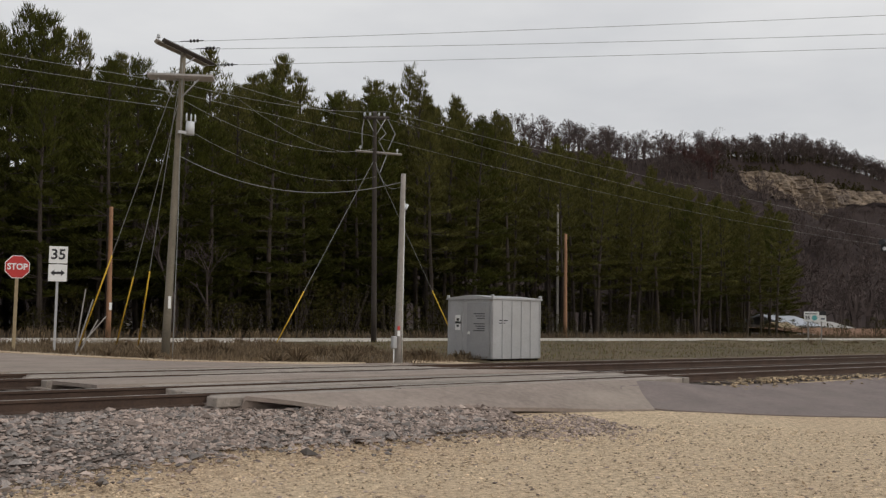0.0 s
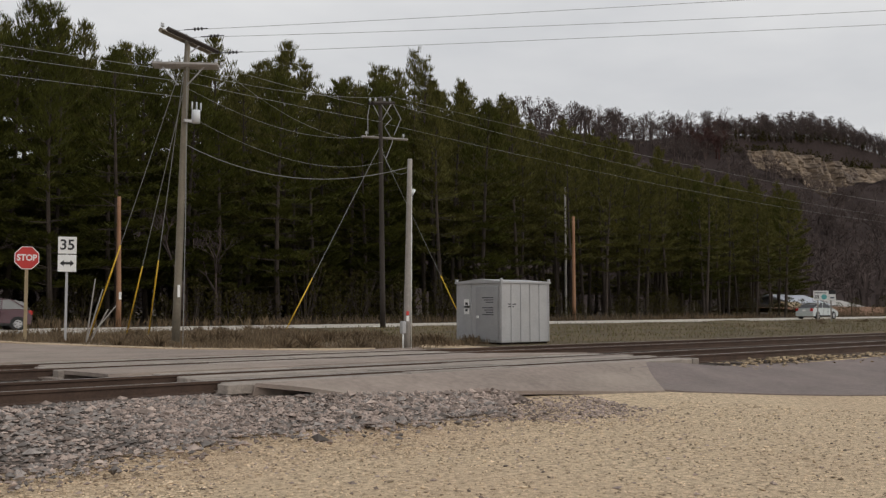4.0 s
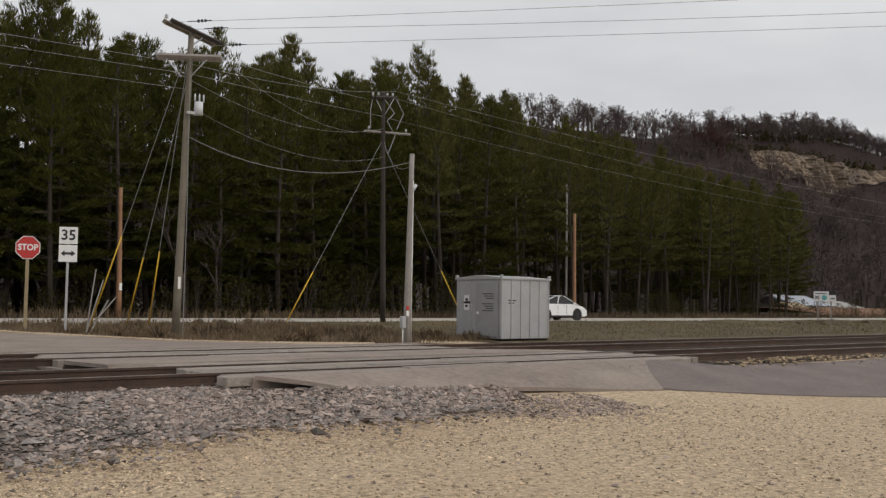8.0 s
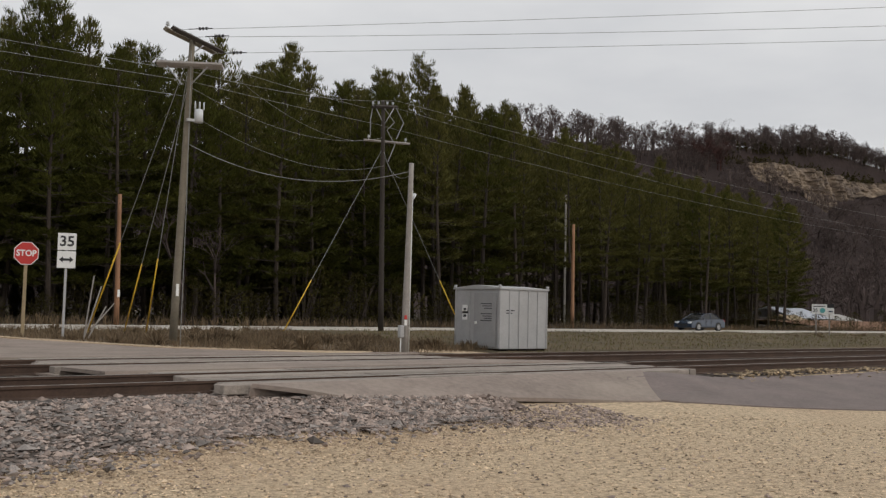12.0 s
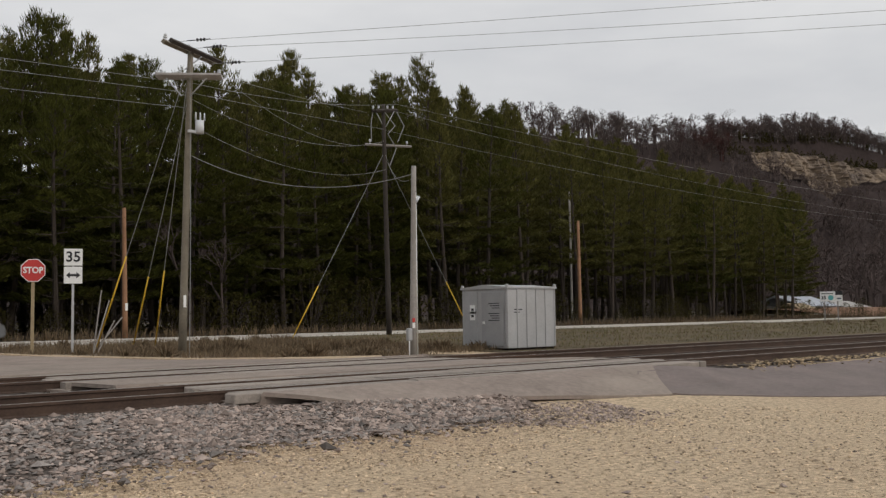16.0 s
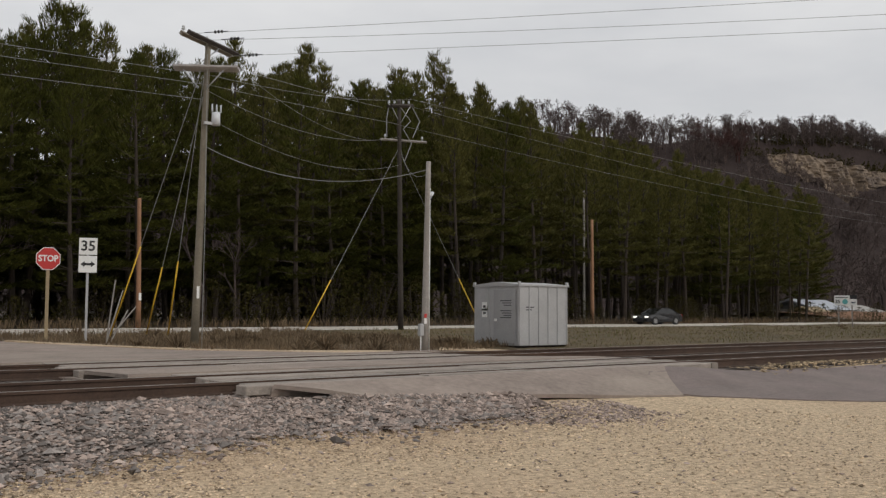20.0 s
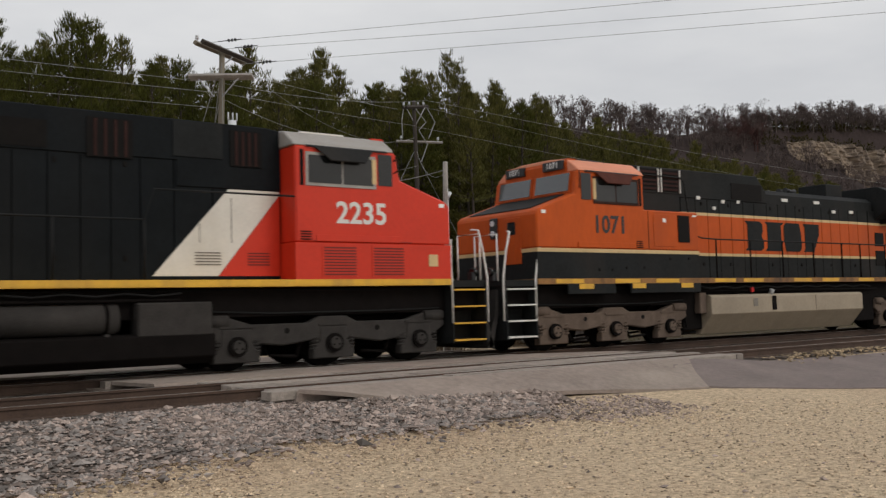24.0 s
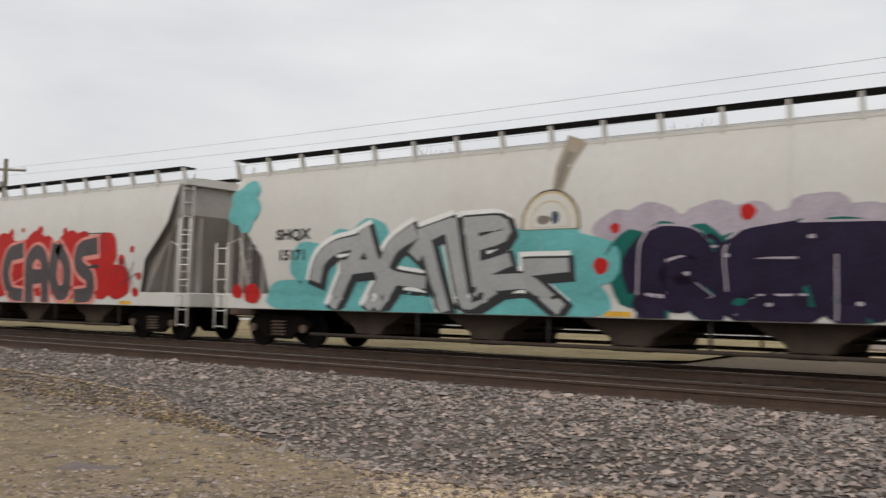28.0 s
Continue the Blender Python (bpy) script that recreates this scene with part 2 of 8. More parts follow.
for key, args in {
    "gravel": dict(color=(0.54, 0.42, 0.285), vary=0.7, scale=13.0, bump=1.0, bump_scale=55, rough=0.95, dirt=0.3, dirt_scale=0.3, dirt_color=(0.45, 0.31, 0.21), spec=0.2),
    "pebble": dict(color=(0.54, 0.43, 0.30), vary=0.2, scale=3, rough=0.95, island=0.7, dirt=0.4, dirt_scale=0.3, dirt_color=(0.47, 0.34, 0.24), spec=0.2),
    "gravel_brown": dict(color=(0.235, 0.185, 0.122), vary=0.7, scale=3.2, bump=1.0, bump_scale=36, rough=0.95, dirt=0.8, dirt_scale=0.35, dirt_color=(0.36, 0.275, 0.17), spec=0.2),
    "pebble_brown": dict(color=(0.36, 0.275, 0.175), vary=0.25, scale=3, rough=0.95, island=0.65, spec=0.2),
    "ballast": dict(color=(0.315, 0.252, 0.217), vary=0.35, scale=3, rough=0.95, island=0.55, spec=0.2),
    "ballast_cool": dict(color=(0.235, 0.208, 0.19), vary=0.35, scale=3, rough=0.95, island=0.5, spec=0.2),
    # Brown needle litter, darkened further to paint in the canopy's shade.
    "shaded_litter": dict(color=(0.05, 0.036, 0.025), vary=0.4, scale=0.6, bump=1.0, bump_scale=10, rough=1.0),
    # Oily ballast, with the shade among rails and ties put into its colour.
    "ballast_shaded": dict(color=(0.09, 0.068, 0.055), vary=0.35, scale=3, rough=0.95, island=0.5, spec=0.2),
    "road_twig": dict(color=(0.11, 0.09, 0.078), vary=0.3, scale=0.2, rough=0.95, island=0.4, spec=0.1),
    "ballast_bed": dict(color=(0.095, 0.075, 0.062), vary=0.45, scale=7, bump=1.0, bump_scale=18, rough=0.95),
    "asphalt": dict(color=(0.285, 0.23, 0.195), vary=0.28, scale=1.1, bump=0.5, bump_scale=90, rough=0.9, dirt=0.35, dirt_color=(0.33, 0.29, 0.23)),
    "asphalt_dark": dict(color=(0.19, 0.152, 0.14), vary=0.25, scale=1.1, bump=0.5, bump_scale=90, rough=0.9, dirt=0.3, dirt_color=(0.22, 0.19, 0.16)),
    "highway": dict(color=(0.50, 0.46, 0.40), vary=0.12, scale=0.5, bump=0.3, bump_scale=80, rough=0.9),
    "plank": dict(color=(0.29, 0.25, 0.215), vary=0.3, scale=2.5, bump=0.6, bump_scale=40, rough=0.95, per_object=0.2),
    "rail_side": dict(color=(0.07, 0.042, 0.029), vary=0.35, scale=3, bump=0.3, bump_scale=60, rough=0.85),
    "rail_head": dict(color=(0.42, 0.39, 0.36), vary=0.2, scale=2, rough=0.42, metal=0.8),
    "tie": dict(color=(0.07, 0.055, 0.045), vary=0.4, scale=5, bump=0.6, bump_scale=30, rough=0.95, per_object=0.3),
    "grass": dict(color=(0.085, 0.074, 0.023), vary=0.6, scale=0.35, second=(0.155, 0.108, 0.052), bump=1.0, bump_scale=9, rough=1.0),
    "grass_blade": dict(color=(0.105, 0.098, 0.024), vary=0.4, scale=0.6, rough=1.0, island=0.5),
    "dry_grass": dict(color=(0.16, 0.105, 0.062), vary=0.35, scale=0.6, second=(0.22, 0.165, 0.10), rough=1.0, island=0.4),
    "dry_ground": dict(color=(0.13, 0.095, 0.06), vary=0.35, scale=0.5, bump=1.0, bump_scale=8, rough=1.0),
    "straw": dict(color=(0.30, 0.235, 0.125), vary=0.35, scale=0.5, bump=1.0, bump_scale=7, rough=1.0, second=(0.42, 0.345, 0.20), spec=0.1),
    "rust_field": dict(color=(0.235, 0.125, 0.072), vary=0.3, scale=0.3, bump=1.0, bump_scale=4, rough=1.0),
    "needles_olive": dict(color=(0.070, 0.071, 0.019), vary=0.4, scale=0.3, rough=0.95, island=0.4, second=(0.165, 0.153, 0.046), spec=0.08),
    "needles": dict(color=(0.042, 0.046, 0.008), vary=0.4, scale=0.3, rough=0.95, island=0.4, second=(0.102, 0.106, 0.025), spec=0.08),
    "shrub": dict(color=(0.04, 0.04, 0.012), vary=0.4, scale=0.6, rough=0.9, spec=0.1, island=0.5, second=(0.085, 0.07, 0.02)),
    "bark": dict(color=(0.05, 0.037, 0.029), vary=0.4, scale=4, bump=0.8, bump_scale=30, rough=0.95, per_object=0.25),
    "bare_twig": dict(color=(0.105, 0.082, 0.076), spec=0.1, vary=0.3, scale=0.2, rough=0.95, island=0.4),
    "red_twig": dict(color=(0.066, 0.028, 0.023), vary=0.3, scale=0.2, rough=0.95, island=0.4),
    # Dark streaks and blotches: ledge and crack shade painted in, along with stains.
    "cliff": dict(color=(0.13, 0.097, 0.08), vary=0.65, scale=0.22, second=(0.36, 0.275, 0.195), rough=0.95, stretch=(0.6, 0.6, 2.4), dirt=0.85, dirt_scale=0.09, dirt_color=(0.075, 0.058, 0.052)),
    "hill": dict(color=(0.042, 0.031, 0.029), spec=0.1, vary=0.3, scale=0.05, bump=1.0, bump_scale=1, rough=1.0),
    "pole": dict(color=(0.19, 0.165, 0.125), vary=0.25, scale=2, bump=0.6, bump_scale=30, rough=0.9),
    "pole_grey": dict(color=(0.30, 0.275, 0.25), vary=0.25, scale=2, bump=0.6, bump_scale=30, rough=0.9),
    "pole_dark": dict(color=(0.045, 0.036, 0.03), vary=0.3, scale=2, bump=0.6, bump_scale=30, rough=0.9),
    "pole_red": dict(color=(0.30, 0.16, 0.09), vary=0.25, scale=2, bump=0.6, bump_scale=30, rough=0.9),
    "post_wood": dict(color=(0.36, 0.28, 0.17), vary=0.2, scale=3, bump=0.4, bump_scale=40, rough=0.9),
    "wire": dict(color=(0.26, 0.26, 0.25), vary=0.1, rough=0.6),
    "guard_yellow": dict(color=(0.72, 0.45, 0.03), vary=0.1, scale=4, rough=0.55),
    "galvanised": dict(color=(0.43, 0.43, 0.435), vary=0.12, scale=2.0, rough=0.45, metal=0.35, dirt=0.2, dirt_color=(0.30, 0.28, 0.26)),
    # Darker copy of galvanised: shade of the box's left face put into the colour.
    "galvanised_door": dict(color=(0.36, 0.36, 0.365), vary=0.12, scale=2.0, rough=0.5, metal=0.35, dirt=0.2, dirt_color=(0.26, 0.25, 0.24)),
    "porcelain": dict(color=(0.62, 0.64, 0.66), vary=0.08, rough=0.3),
    "sign_red": dict(color=(0.52, 0.035, 0.03), vary=0.08, scale=5, rough=0.45),
    "sign_white": dict(color=(0.78, 0.78, 0.76), vary=0.06, scale=5, rough=0.45),
    "ink": dict(color=(0.02, 0.02, 0.022), vary=0.1, rough=0.6),
    "limestone": dict(color=(0.58, 0.51, 0.36), vary=0.35, scale=4, bump=1.0, bump_scale=14, rough=0.95, second=(0.72, 0.67, 0.53), dirt=0.5, dirt_color=(0.24, 0.19, 0.11)),
    "loco_orange": dict(color=(0.48, 0.076, 0.006), vary=0.15, scale=1.0, rough=0.55, spec=0.22, dirt=0.6, dirt_color=(0.25, 0.05, 0.014), stretch=(1, 1, 0.4)),
    # Paler copy of the orange for cab roofs: sky light put into the colour.
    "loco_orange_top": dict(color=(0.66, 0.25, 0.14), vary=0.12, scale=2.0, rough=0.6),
    "loco_black": dict(color=(0.0135, 0.015, 0.0155), vary=0.35, scale=1.2, rough=0.65, spec=0.12, dirt=0.6, dirt_color=(0.034, 0.028, 0.024)),
    "hood_black": dict(color=(0.0085, 0.0105, 0.012), vary=0.3, scale=1.2, rough=0.65, spec=0.07, dirt=0.4, dirt_color=(0.017, 0.016, 0.0155)),
    "dull_orange": dict(color=(0.36, 0.072, 0.012), vary=0.18, scale=1.2, rough=0.65, spec=0.2, dirt=0.8, dirt_color=(0.15, 0.05, 0.022)),
    "dull_yellow": dict(color=(0.46, 0.25, 0.028), vary=0.2, scale=3, rough=0.6, dirt=0.6, dirt_color=(0.2, 0.1, 0.035)),
    "sill_brown": dict(color=(0.055, 0.04, 0.032), vary=0.3, scale=2, rough=0.75, spec=0.2, dirt=0.5, dirt_color=(0.09, 0.06, 0.045)),
    "rust_frame": dict(color=(0.035, 0.014, 0.009), vary=0.4, scale=6, rough=0.8, spec=0.2),
    "shade_red": dict(color=(0.075, 0.02, 0.012), vary=0.3, scale=4, rough=0.75, spec=0.2),
    "louvre_red": dict(color=(0.03, 0.011, 0.009), vary=0.3, scale=4, rough=0.8, spec=0.2),
    "worn_sill": dict(color=(0.27, 0.13, 0.035), vary=0.5, scale=4, rough=0.75, dirt=0.95, dirt_color=(0.055, 0.033, 0.024)),
    "loco_cream": dict(color=(0.60, 0.43, 0.21), vary=0.15, scale=3, rough=0.5, dirt=0.35, dirt_color=(0.35, 0.22, 0.1)),
    "loco_yellow": dict(color=(0.72, 0.40, 0.03), vary=0.12, scale=3, rough=0.5, dirt=0.5, dirt_color=(0.22, 0.12, 0.05)),
    "loco_red": dict(color=(0.60, 0.034, 0.012), vary=0.08, scale=1.2, spec=0.3, rough=0.45, dirt=0.15, dirt_color=(0.40, 0.04, 0.02)),
    # Dark red that paints the shade in louvre gaps and panel lines.
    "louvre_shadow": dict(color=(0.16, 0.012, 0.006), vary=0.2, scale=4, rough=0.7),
    "loco_white": dict(color=(0.70, 0.67, 0.60), vary=0.08, scale=2, rough=0.5, dirt=0.3, dirt_color=(0.45, 0.38, 0.28)),
    "truck_steel": dict(color=(0.135, 0.099, 0.076), spec=0.2, vary=0.3, scale=4, bump=0.4, bump_scale=50, rough=0.85, dirt=0.6, dirt_color=(0.07, 0.05, 0.04)),
    "truck_grey": dict(color=(0.04, 0.036, 0.033), vary=0.3, scale=4, bump=0.4, bump_scale=50, rough=0.85, spec=0.2),
    "truck_dark": dict(color=(0.008, 0.0065, 0.006), spec=0.06, vary=0.35, scale=4, bump=0.4, bump_scale=50, rough=0.8),
    "tank": dict(color=(0.33, 0.268, 0.192), vary=0.15, scale=1.5, rough=0.6, dirt=0.4, dirt_color=(0.20, 0.16, 0.12)),
    "bay_brown": dict(color=(0.055, 0.042, 0.034), vary=0.35, scale=2, rough=0.85, spec=0.15, dirt=0.5, dirt_color=(0.10, 0.075, 0.055)),
    "grille": dict(color=(0.008, 0.007, 0.0065), spec=0.08, vary=0.3, scale=8, rough=0.6),
    "hose": dict(color=(0.012, 0.012, 0.012), vary=0.2, rough=0.7, spec=0.15),
    "rail_white": dict(color=(0.68, 0.66, 0.62), vary=0.08, scale=6, rough=0.5),
    "car_beige": dict(color=(0.62, 0.61, 0.575), vary=0.06, scale=0.7, rough=0.5, dirt=0.3, dirt_color=(0.50, 0.45, 0.38)),
    "car_grey": dict(color=(0.33, 0.31, 0.285), vary=0.15, scale=1.5, rough=0.6, dirt=0.5, dirt_color=(0.2, 0.16, 0.13)),
    "soot": dict(color=(0.20, 0.175, 0.145), vary=0.3, scale=1.4, rough=0.7),
    "rust_stain": dict(color=(0.33, 0.28, 0.22), vary=0.2, scale=2, rough=0.7, spec=0.15),
    "tyre": dict(color=(0.02, 0.02, 0.02), vary=0.2, rough=0.85),
    "alloy": dict(color=(0.45, 0.45, 0.46), vary=0.1, rough=0.35, metal=0.8),
    "headlight": dict(color=(1.0, 0.93, 0.80), rough=0.3, emit=2.5),
    "car_lens": dict(color=(0.75, 0.77, 0.8), vary=0.05, rough=0.1, coat=0.6),
    "car_lamp": dict(color=(1.0, 0.95, 0.85), rough=0.3, emit=1.0),
    "tail_red": dict(color=(0.40, 0.015, 0.012), vary=0.05, rough=0.2, coat=0.5),
    "roof_metal": dict(color=(0.40, 0.43, 0.48), vary=0.1, scale=0.6, rough=0.5),
    "siding": dict(color=(0.36, 0.345, 0.32), vary=0.12, scale=1, rough=0.8),
    "tag_red": dict(color=(0.46, 0.02, 0.018), vary=0.12, scale=2.5, rough=0.5, spec=0.15),
    "tag_blue": dict(color=(0.008, 0.016, 0.085), vary=0.25, scale=2.5, rough=0.5, spec=0.15),
    "tag_yellow": dict(color=(0.70, 0.50, 0.06), vary=0.1, scale=2.5, rough=0.5, spec=0.15),
    "tag_grey": dict(color=(0.085, 0.075, 0.08), vary=0.25, scale=2.5, rough=0.5, spec=0.15),
    "tag_pink": dict(color=(0.72, 0.28, 0.24), vary=0.1, scale=2.5, rough=0.5, spec=0.15),
    "tag_teal": dict(color=(0.14, 0.42, 0.42), vary=0.2, scale=1.5, rough=0.5, spec=0.15),
    "tag_silver": dict(color=(0.36, 0.37, 0.37), vary=0.15, scale=1.5, rough=0.45, spec=0.15),
    "tag_green": dict(color=(0.01, 0.12, 0.10), vary=0.25, scale=2.0, rough=0.5, spec=0.15),
    "tag_purple": dict(color=(0.020, 0.013, 0.035), vary=0.35, scale=2.0, rough=0.5, spec=0.15),
    "tag_lilac": dict(color=(0.42, 0.37, 0.42), vary=0.2, scale=2.0, rough=0.6, spec=0.15),
    "emblem_tan": dict(color=(0.52, 0.42, 0.22), vary=0.1, scale=4, rough=0.5),
    "paint_silver": dict(color=(0.46, 0.50, 0.49), vary=0.04, rough=0.3, metal=0.3, coat=0.5),
    "paint_plum": dict(color=(0.055, 0.012, 0.022), vary=0.06, rough=0.25, coat=0.6),
    "paint_white": dict(color=(0.80, 0.80, 0.79), vary=0.03, rough=0.3, coat=0.5),
    "paint_navy": dict(color=(0.03, 0.045, 0.075), vary=0.06, rough=0.25, coat=0.6),
    "paint_crimson": dict(color=(0.30, 0.02, 0.03), vary=0.05, rough=0.25, coat=0.6),
    "paint_grey": dict(color=(0.075, 0.075, 0.078), vary=0.05, rough=0.3, metal=0.3, coat=0.5),
    "paint_black": dict(color=(0.018, 0.018, 0.02), vary=0.1, rough=0.25, coat=0.6),
}.items():
    M[key] = surface(key, **args)

dark_glass = surface("dark_glass", (0.012, 0.013, 0.014), rough=0.12, vary=0.1, coat=0.15, spec=0.35)
cab_glass = surface("cab_glass", (0.02, 0.02, 0.02), rough=0.12, vary=0.2, coat=0.15, spec=0.35)
M["glass"], M["cab_glass"] = dark_glass, cab_glass
M["windshield"] = surface("windshield", (0.03, 0.035, 0.04), rough=0.06, vary=0.1, coat=1.0)


# ---- mesh helpers ----
def obj(name, bm, material, parent=None, label="", smooth=False):
    me = bpy.data.meshes.new(name)
    if smooth:
        for fc in bm.faces:
            fc.smooth = True
    bm.to_mesh(me)
    bm.free()
    for mt in material if isinstance(material, (list, tuple)) else (material,):
        me.materials.append(M[mt] if isinstance(mt, str) else mt)
    ob = new(name, me)
    ob.parent = parent
    return tagged(ob, label=label)


part = obj


def thing(name, label, category, m=None, group="", kind=""):
    ob = tagged(new(name), label, category, group, kind)
    ob.matrix_basis = m or Matrix()
    return ob


def put_box(bm, x0, x1, y0, y1, z0, z1, bevel=0.0, mi=0):
    vs = [bm.verts.new(p) for p in ((x0, y0, z0), (x1, y0, z0), (x1, y1, z0), (x0, y1, z0), (x0, y0, z1), (x1, y0, z1), (x1, y1, z1), (x0, y1, z1))]
    fs = [bm.faces.new([vs[i] for i in q]) for q in ((3, 2, 1, 0), (4, 5, 6, 7), (0, 1, 5, 4), (1, 2, 6, 5), (2, 3, 7, 6), (3, 0, 4, 7))]
    for fc in fs:
        fc.material_index = mi
    if bevel:
        bmesh.ops.bevel(bm, geom=list({e for fc in fs for e in fc.edges}), offset=bevel, segments=1, affect="EDGES")


def box(x0, x1, y0, y1, z0, z1, bevel=0.0):
    bm = bmesh.new()
    put_box(bm, x0, x1, y0, y1, z0, z1, bevel)
    return bm


def prism(profile, a, b, axis="y", bevel=0.0, bm=None):
    """A solid from a closed outline, drawn out from a to b. axis y: outline in x, z. axis x: outline in y, z. axis z: outline in x, y."""
    bm = bm or bmesh.new()

    def at(p, s):
        return {"y": (p[0], s, p[1]), "x": (s, p[0], p[1]), "z": (p[0], p[1], s)}[axis]

    lo, hi = [bm.verts.new(at(p, a)) for p in profile], [bm.verts.new(at(p, b)) for p in profile]
    fs = [bm.faces.new(lo), bm.faces.new(hi[::-1])]
    k = len(profile)
    for i in range(k):
        fs.append(bm.faces.new((lo[i], hi[i], hi[(i + 1) % k], lo[(i + 1) % k])))
    bmesh.ops.recalc_face_normals(bm, faces=fs)
    if bevel:
        bmesh.ops.bevel(bm, geom=list({e for fc in fs for e in fc.edges}), offset=bevel, segments=1, affect="EDGES")
    return bm


def rod(bm, p, q, r0, r1=None, sides=8, caps=True):
    """A round bar from p to q, tapered from r0 to r1."""
    p, q = Vector(p), Vector(q)
    r1 = r0 if r1 is None else r1
    d = (q - p).normalized()
    u = d.cross((0, 0, 1) if abs(d.z) < 0.9 else (1, 0, 0)).normalized()
    w = d.cross(u)
    ring = []
    for c, r in ((p, r0), (q, r1)):
        ring.append([bm.verts.new(c + (u * math.cos(2 * math.pi * i / sides) + w * math.sin(2 * math.pi * i / sides)) * r) for i in range(sides)])
    for i in range(sides):
        j = (i + 1) % sides
        fc = bm.faces.new((ring[0][i], ring[1][i], ring[1][j], ring[0][j]))
        fc.smooth = sides > 5
    if caps:
        bm.faces.new(ring[0])
        bm.faces.new(ring[1][::-1])
    return bm


def bars(segments, r, sides=6):
    bm = bmesh.new()
    for p, q in segments:
        rod(bm, p, q, r, sides=sides)
    return bm


def path_rod(points, r, sides=6, taper=None):
    """One bent bar through all the points, as a single swept tube."""
    bm = bmesh.new()
    pts = [Vector(p) for p in points]
    rings, up = [], None
    for i, p in enumerate(pts):
        d = (pts[min(i + 1, len(pts) - 1)] - pts[max(i - 1, 0)]).normalized()
        if up is None:
            up = d.cross((0, 0, 1) if abs(d.z) < 0.9 else (1, 0, 0)).normalized()
        up = (up - d * up.dot(d)).normalized()
        w = d.cross(up)
        rr = r if taper is None else r + (taper - r) * i / (len(pts) - 1)
        rings.append([bm.verts.new(p + (up * math.cos(2 * math.pi * k / sides) + w * math.sin(2 * math.pi * k / sides)) * rr) for k in range(sides)])
    for r0, r1 in zip(rings, rings[1:]):
        for k in range(sides):
            j = (k + 1) % sides
            fc = bm.faces.new((r0[k], r1[k], r1[j], r0[j]))
            fc.smooth = sides > 5
    bm.faces.new(rings[0])
    bm.faces.new(rings[-1][::-1])
    bmesh.ops.recalc_face_normals(bm, faces=bm.faces[:])
    return bm


def disc(bm, c, axis, r, thick, sides=20, r1=None):
    a = Vector(axis).normalized() * thick / 2
    return rod(bm, Vector(c) - a, Vector(c) + a, r, r1, sides)


def lettering(name, body, size, material, m, parent=None, bold=0.0, depth=0.004, label="", stretch=1.0):
    """Words as a thin mesh, standing in the x-z plane of m and read from its -y side."""
    cu = bpy.data.curves.new(name, "FONT")
    cu.body, cu.size, cu.offset, cu.extrude = body, size, bold, depth
    cu.align_x, cu.align_y = "CENTER", "CENTER"
    cu.resolution_u = 3
    tmp = bpy.data.objects.new(name, cu)
    scene.collection.objects.link(tmp)
    bpy.context.view_layer.update()
    me = bpy.data.meshes.new_from_object(tmp.evaluated_get(bpy.context.evaluated_depsgraph_get()))
    bpy.data.objects.remove(tmp)
    me.transform(Matrix.Diagonal((stretch, 1, 1, 1)))
    me.transform(m @ pose(0, 0, 0, 90))
    me.materials.clear()
    me.materials.append(M[material])
    ob = new(name, me)
    ob.parent = parent
    return tagged(ob, label=label)


def let_light_through(m, share):
    """Thin needles and leaves pass some light on."""
    n, l = m.node_tree.nodes, m.node_tree.links
    b = n["Principled BSDF"]
    tr, mx = n.new("ShaderNodeBsdfTranslucent"), n.new("ShaderNodeMixShader")
    mx.inputs[0].default_value = share
    l.new(b.inputs["Base Color"].links[0].from_socket, tr.inputs["Color"])
    l.new(b.outputs[0], mx.inputs[1])
    l.new(tr.outputs[0], mx.inputs[2])
    l.new(mx.outputs[0], n["Material Output"].inputs["Surface"])


let_light_through(M["needles"], 0.25)
let_light_through(M["needles_olive"], 0.25)
let_light_through(M["shrub"], 0.25)


# ---- ground, roads, tracks ----
PROFILE = [(-4000, 0.0), (8.0, 0.0), (9.5, 0.06), (11.2, 0.2), (12.1, 0.32), (19.2, 0.34), (21, 0.36), (26, 0.42), (33, 0.5), (35, 0.58), (43, 0.6), (48, 0.58), (4000, 0.58)]


def ground_z(x, y):
    z = float(np.interp(y, [p[0] for p in PROFILE], [p[1] for p in PROFILE]))
    near = max(0.0, 1 - abs(y - 2) / 60)
    return z + near * 0.035 * noise.noise(Vector((x * 0.35, y * 0.35, 0)))


def sheet(name, xs, ys, zfun, material, label="", category="", inside=None, smooth=True):
    """A ground sheet over a grid of x and y, kept where inside(x, y) holds."""
    grid, verts, faces = {}, [], []
    for i, x in enumerate(xs):
        for j, y in enumerate(ys):
            grid[i, j] = len(verts)
            verts.append((x, y, zfun(x, y)))
    for i in range(len(xs) - 1):
        for j in range(len(ys) - 1):
            if inside is None or inside((xs[i] + xs[i + 1]) / 2, (ys[j] + ys[j + 1]) / 2):
                faces.append((grid[i, j], grid[i + 1, j], grid[i + 1, j + 1], grid[i, j + 1]))
    me = bpy.data.meshes.new(name)
    me.from_pydata(verts, [], faces)
    for p in me.polygons:
        p.use_smooth = smooth
    me.materials.append(M[material])
    return tagged(new(name, me), label, category, kind="structure")


def spaced(*runs):
    out = []
    for a, b, step in runs:
        out += list(np.arange(a, b, step))
    return [float(v) for v in out] + [float(runs[-1][1])]


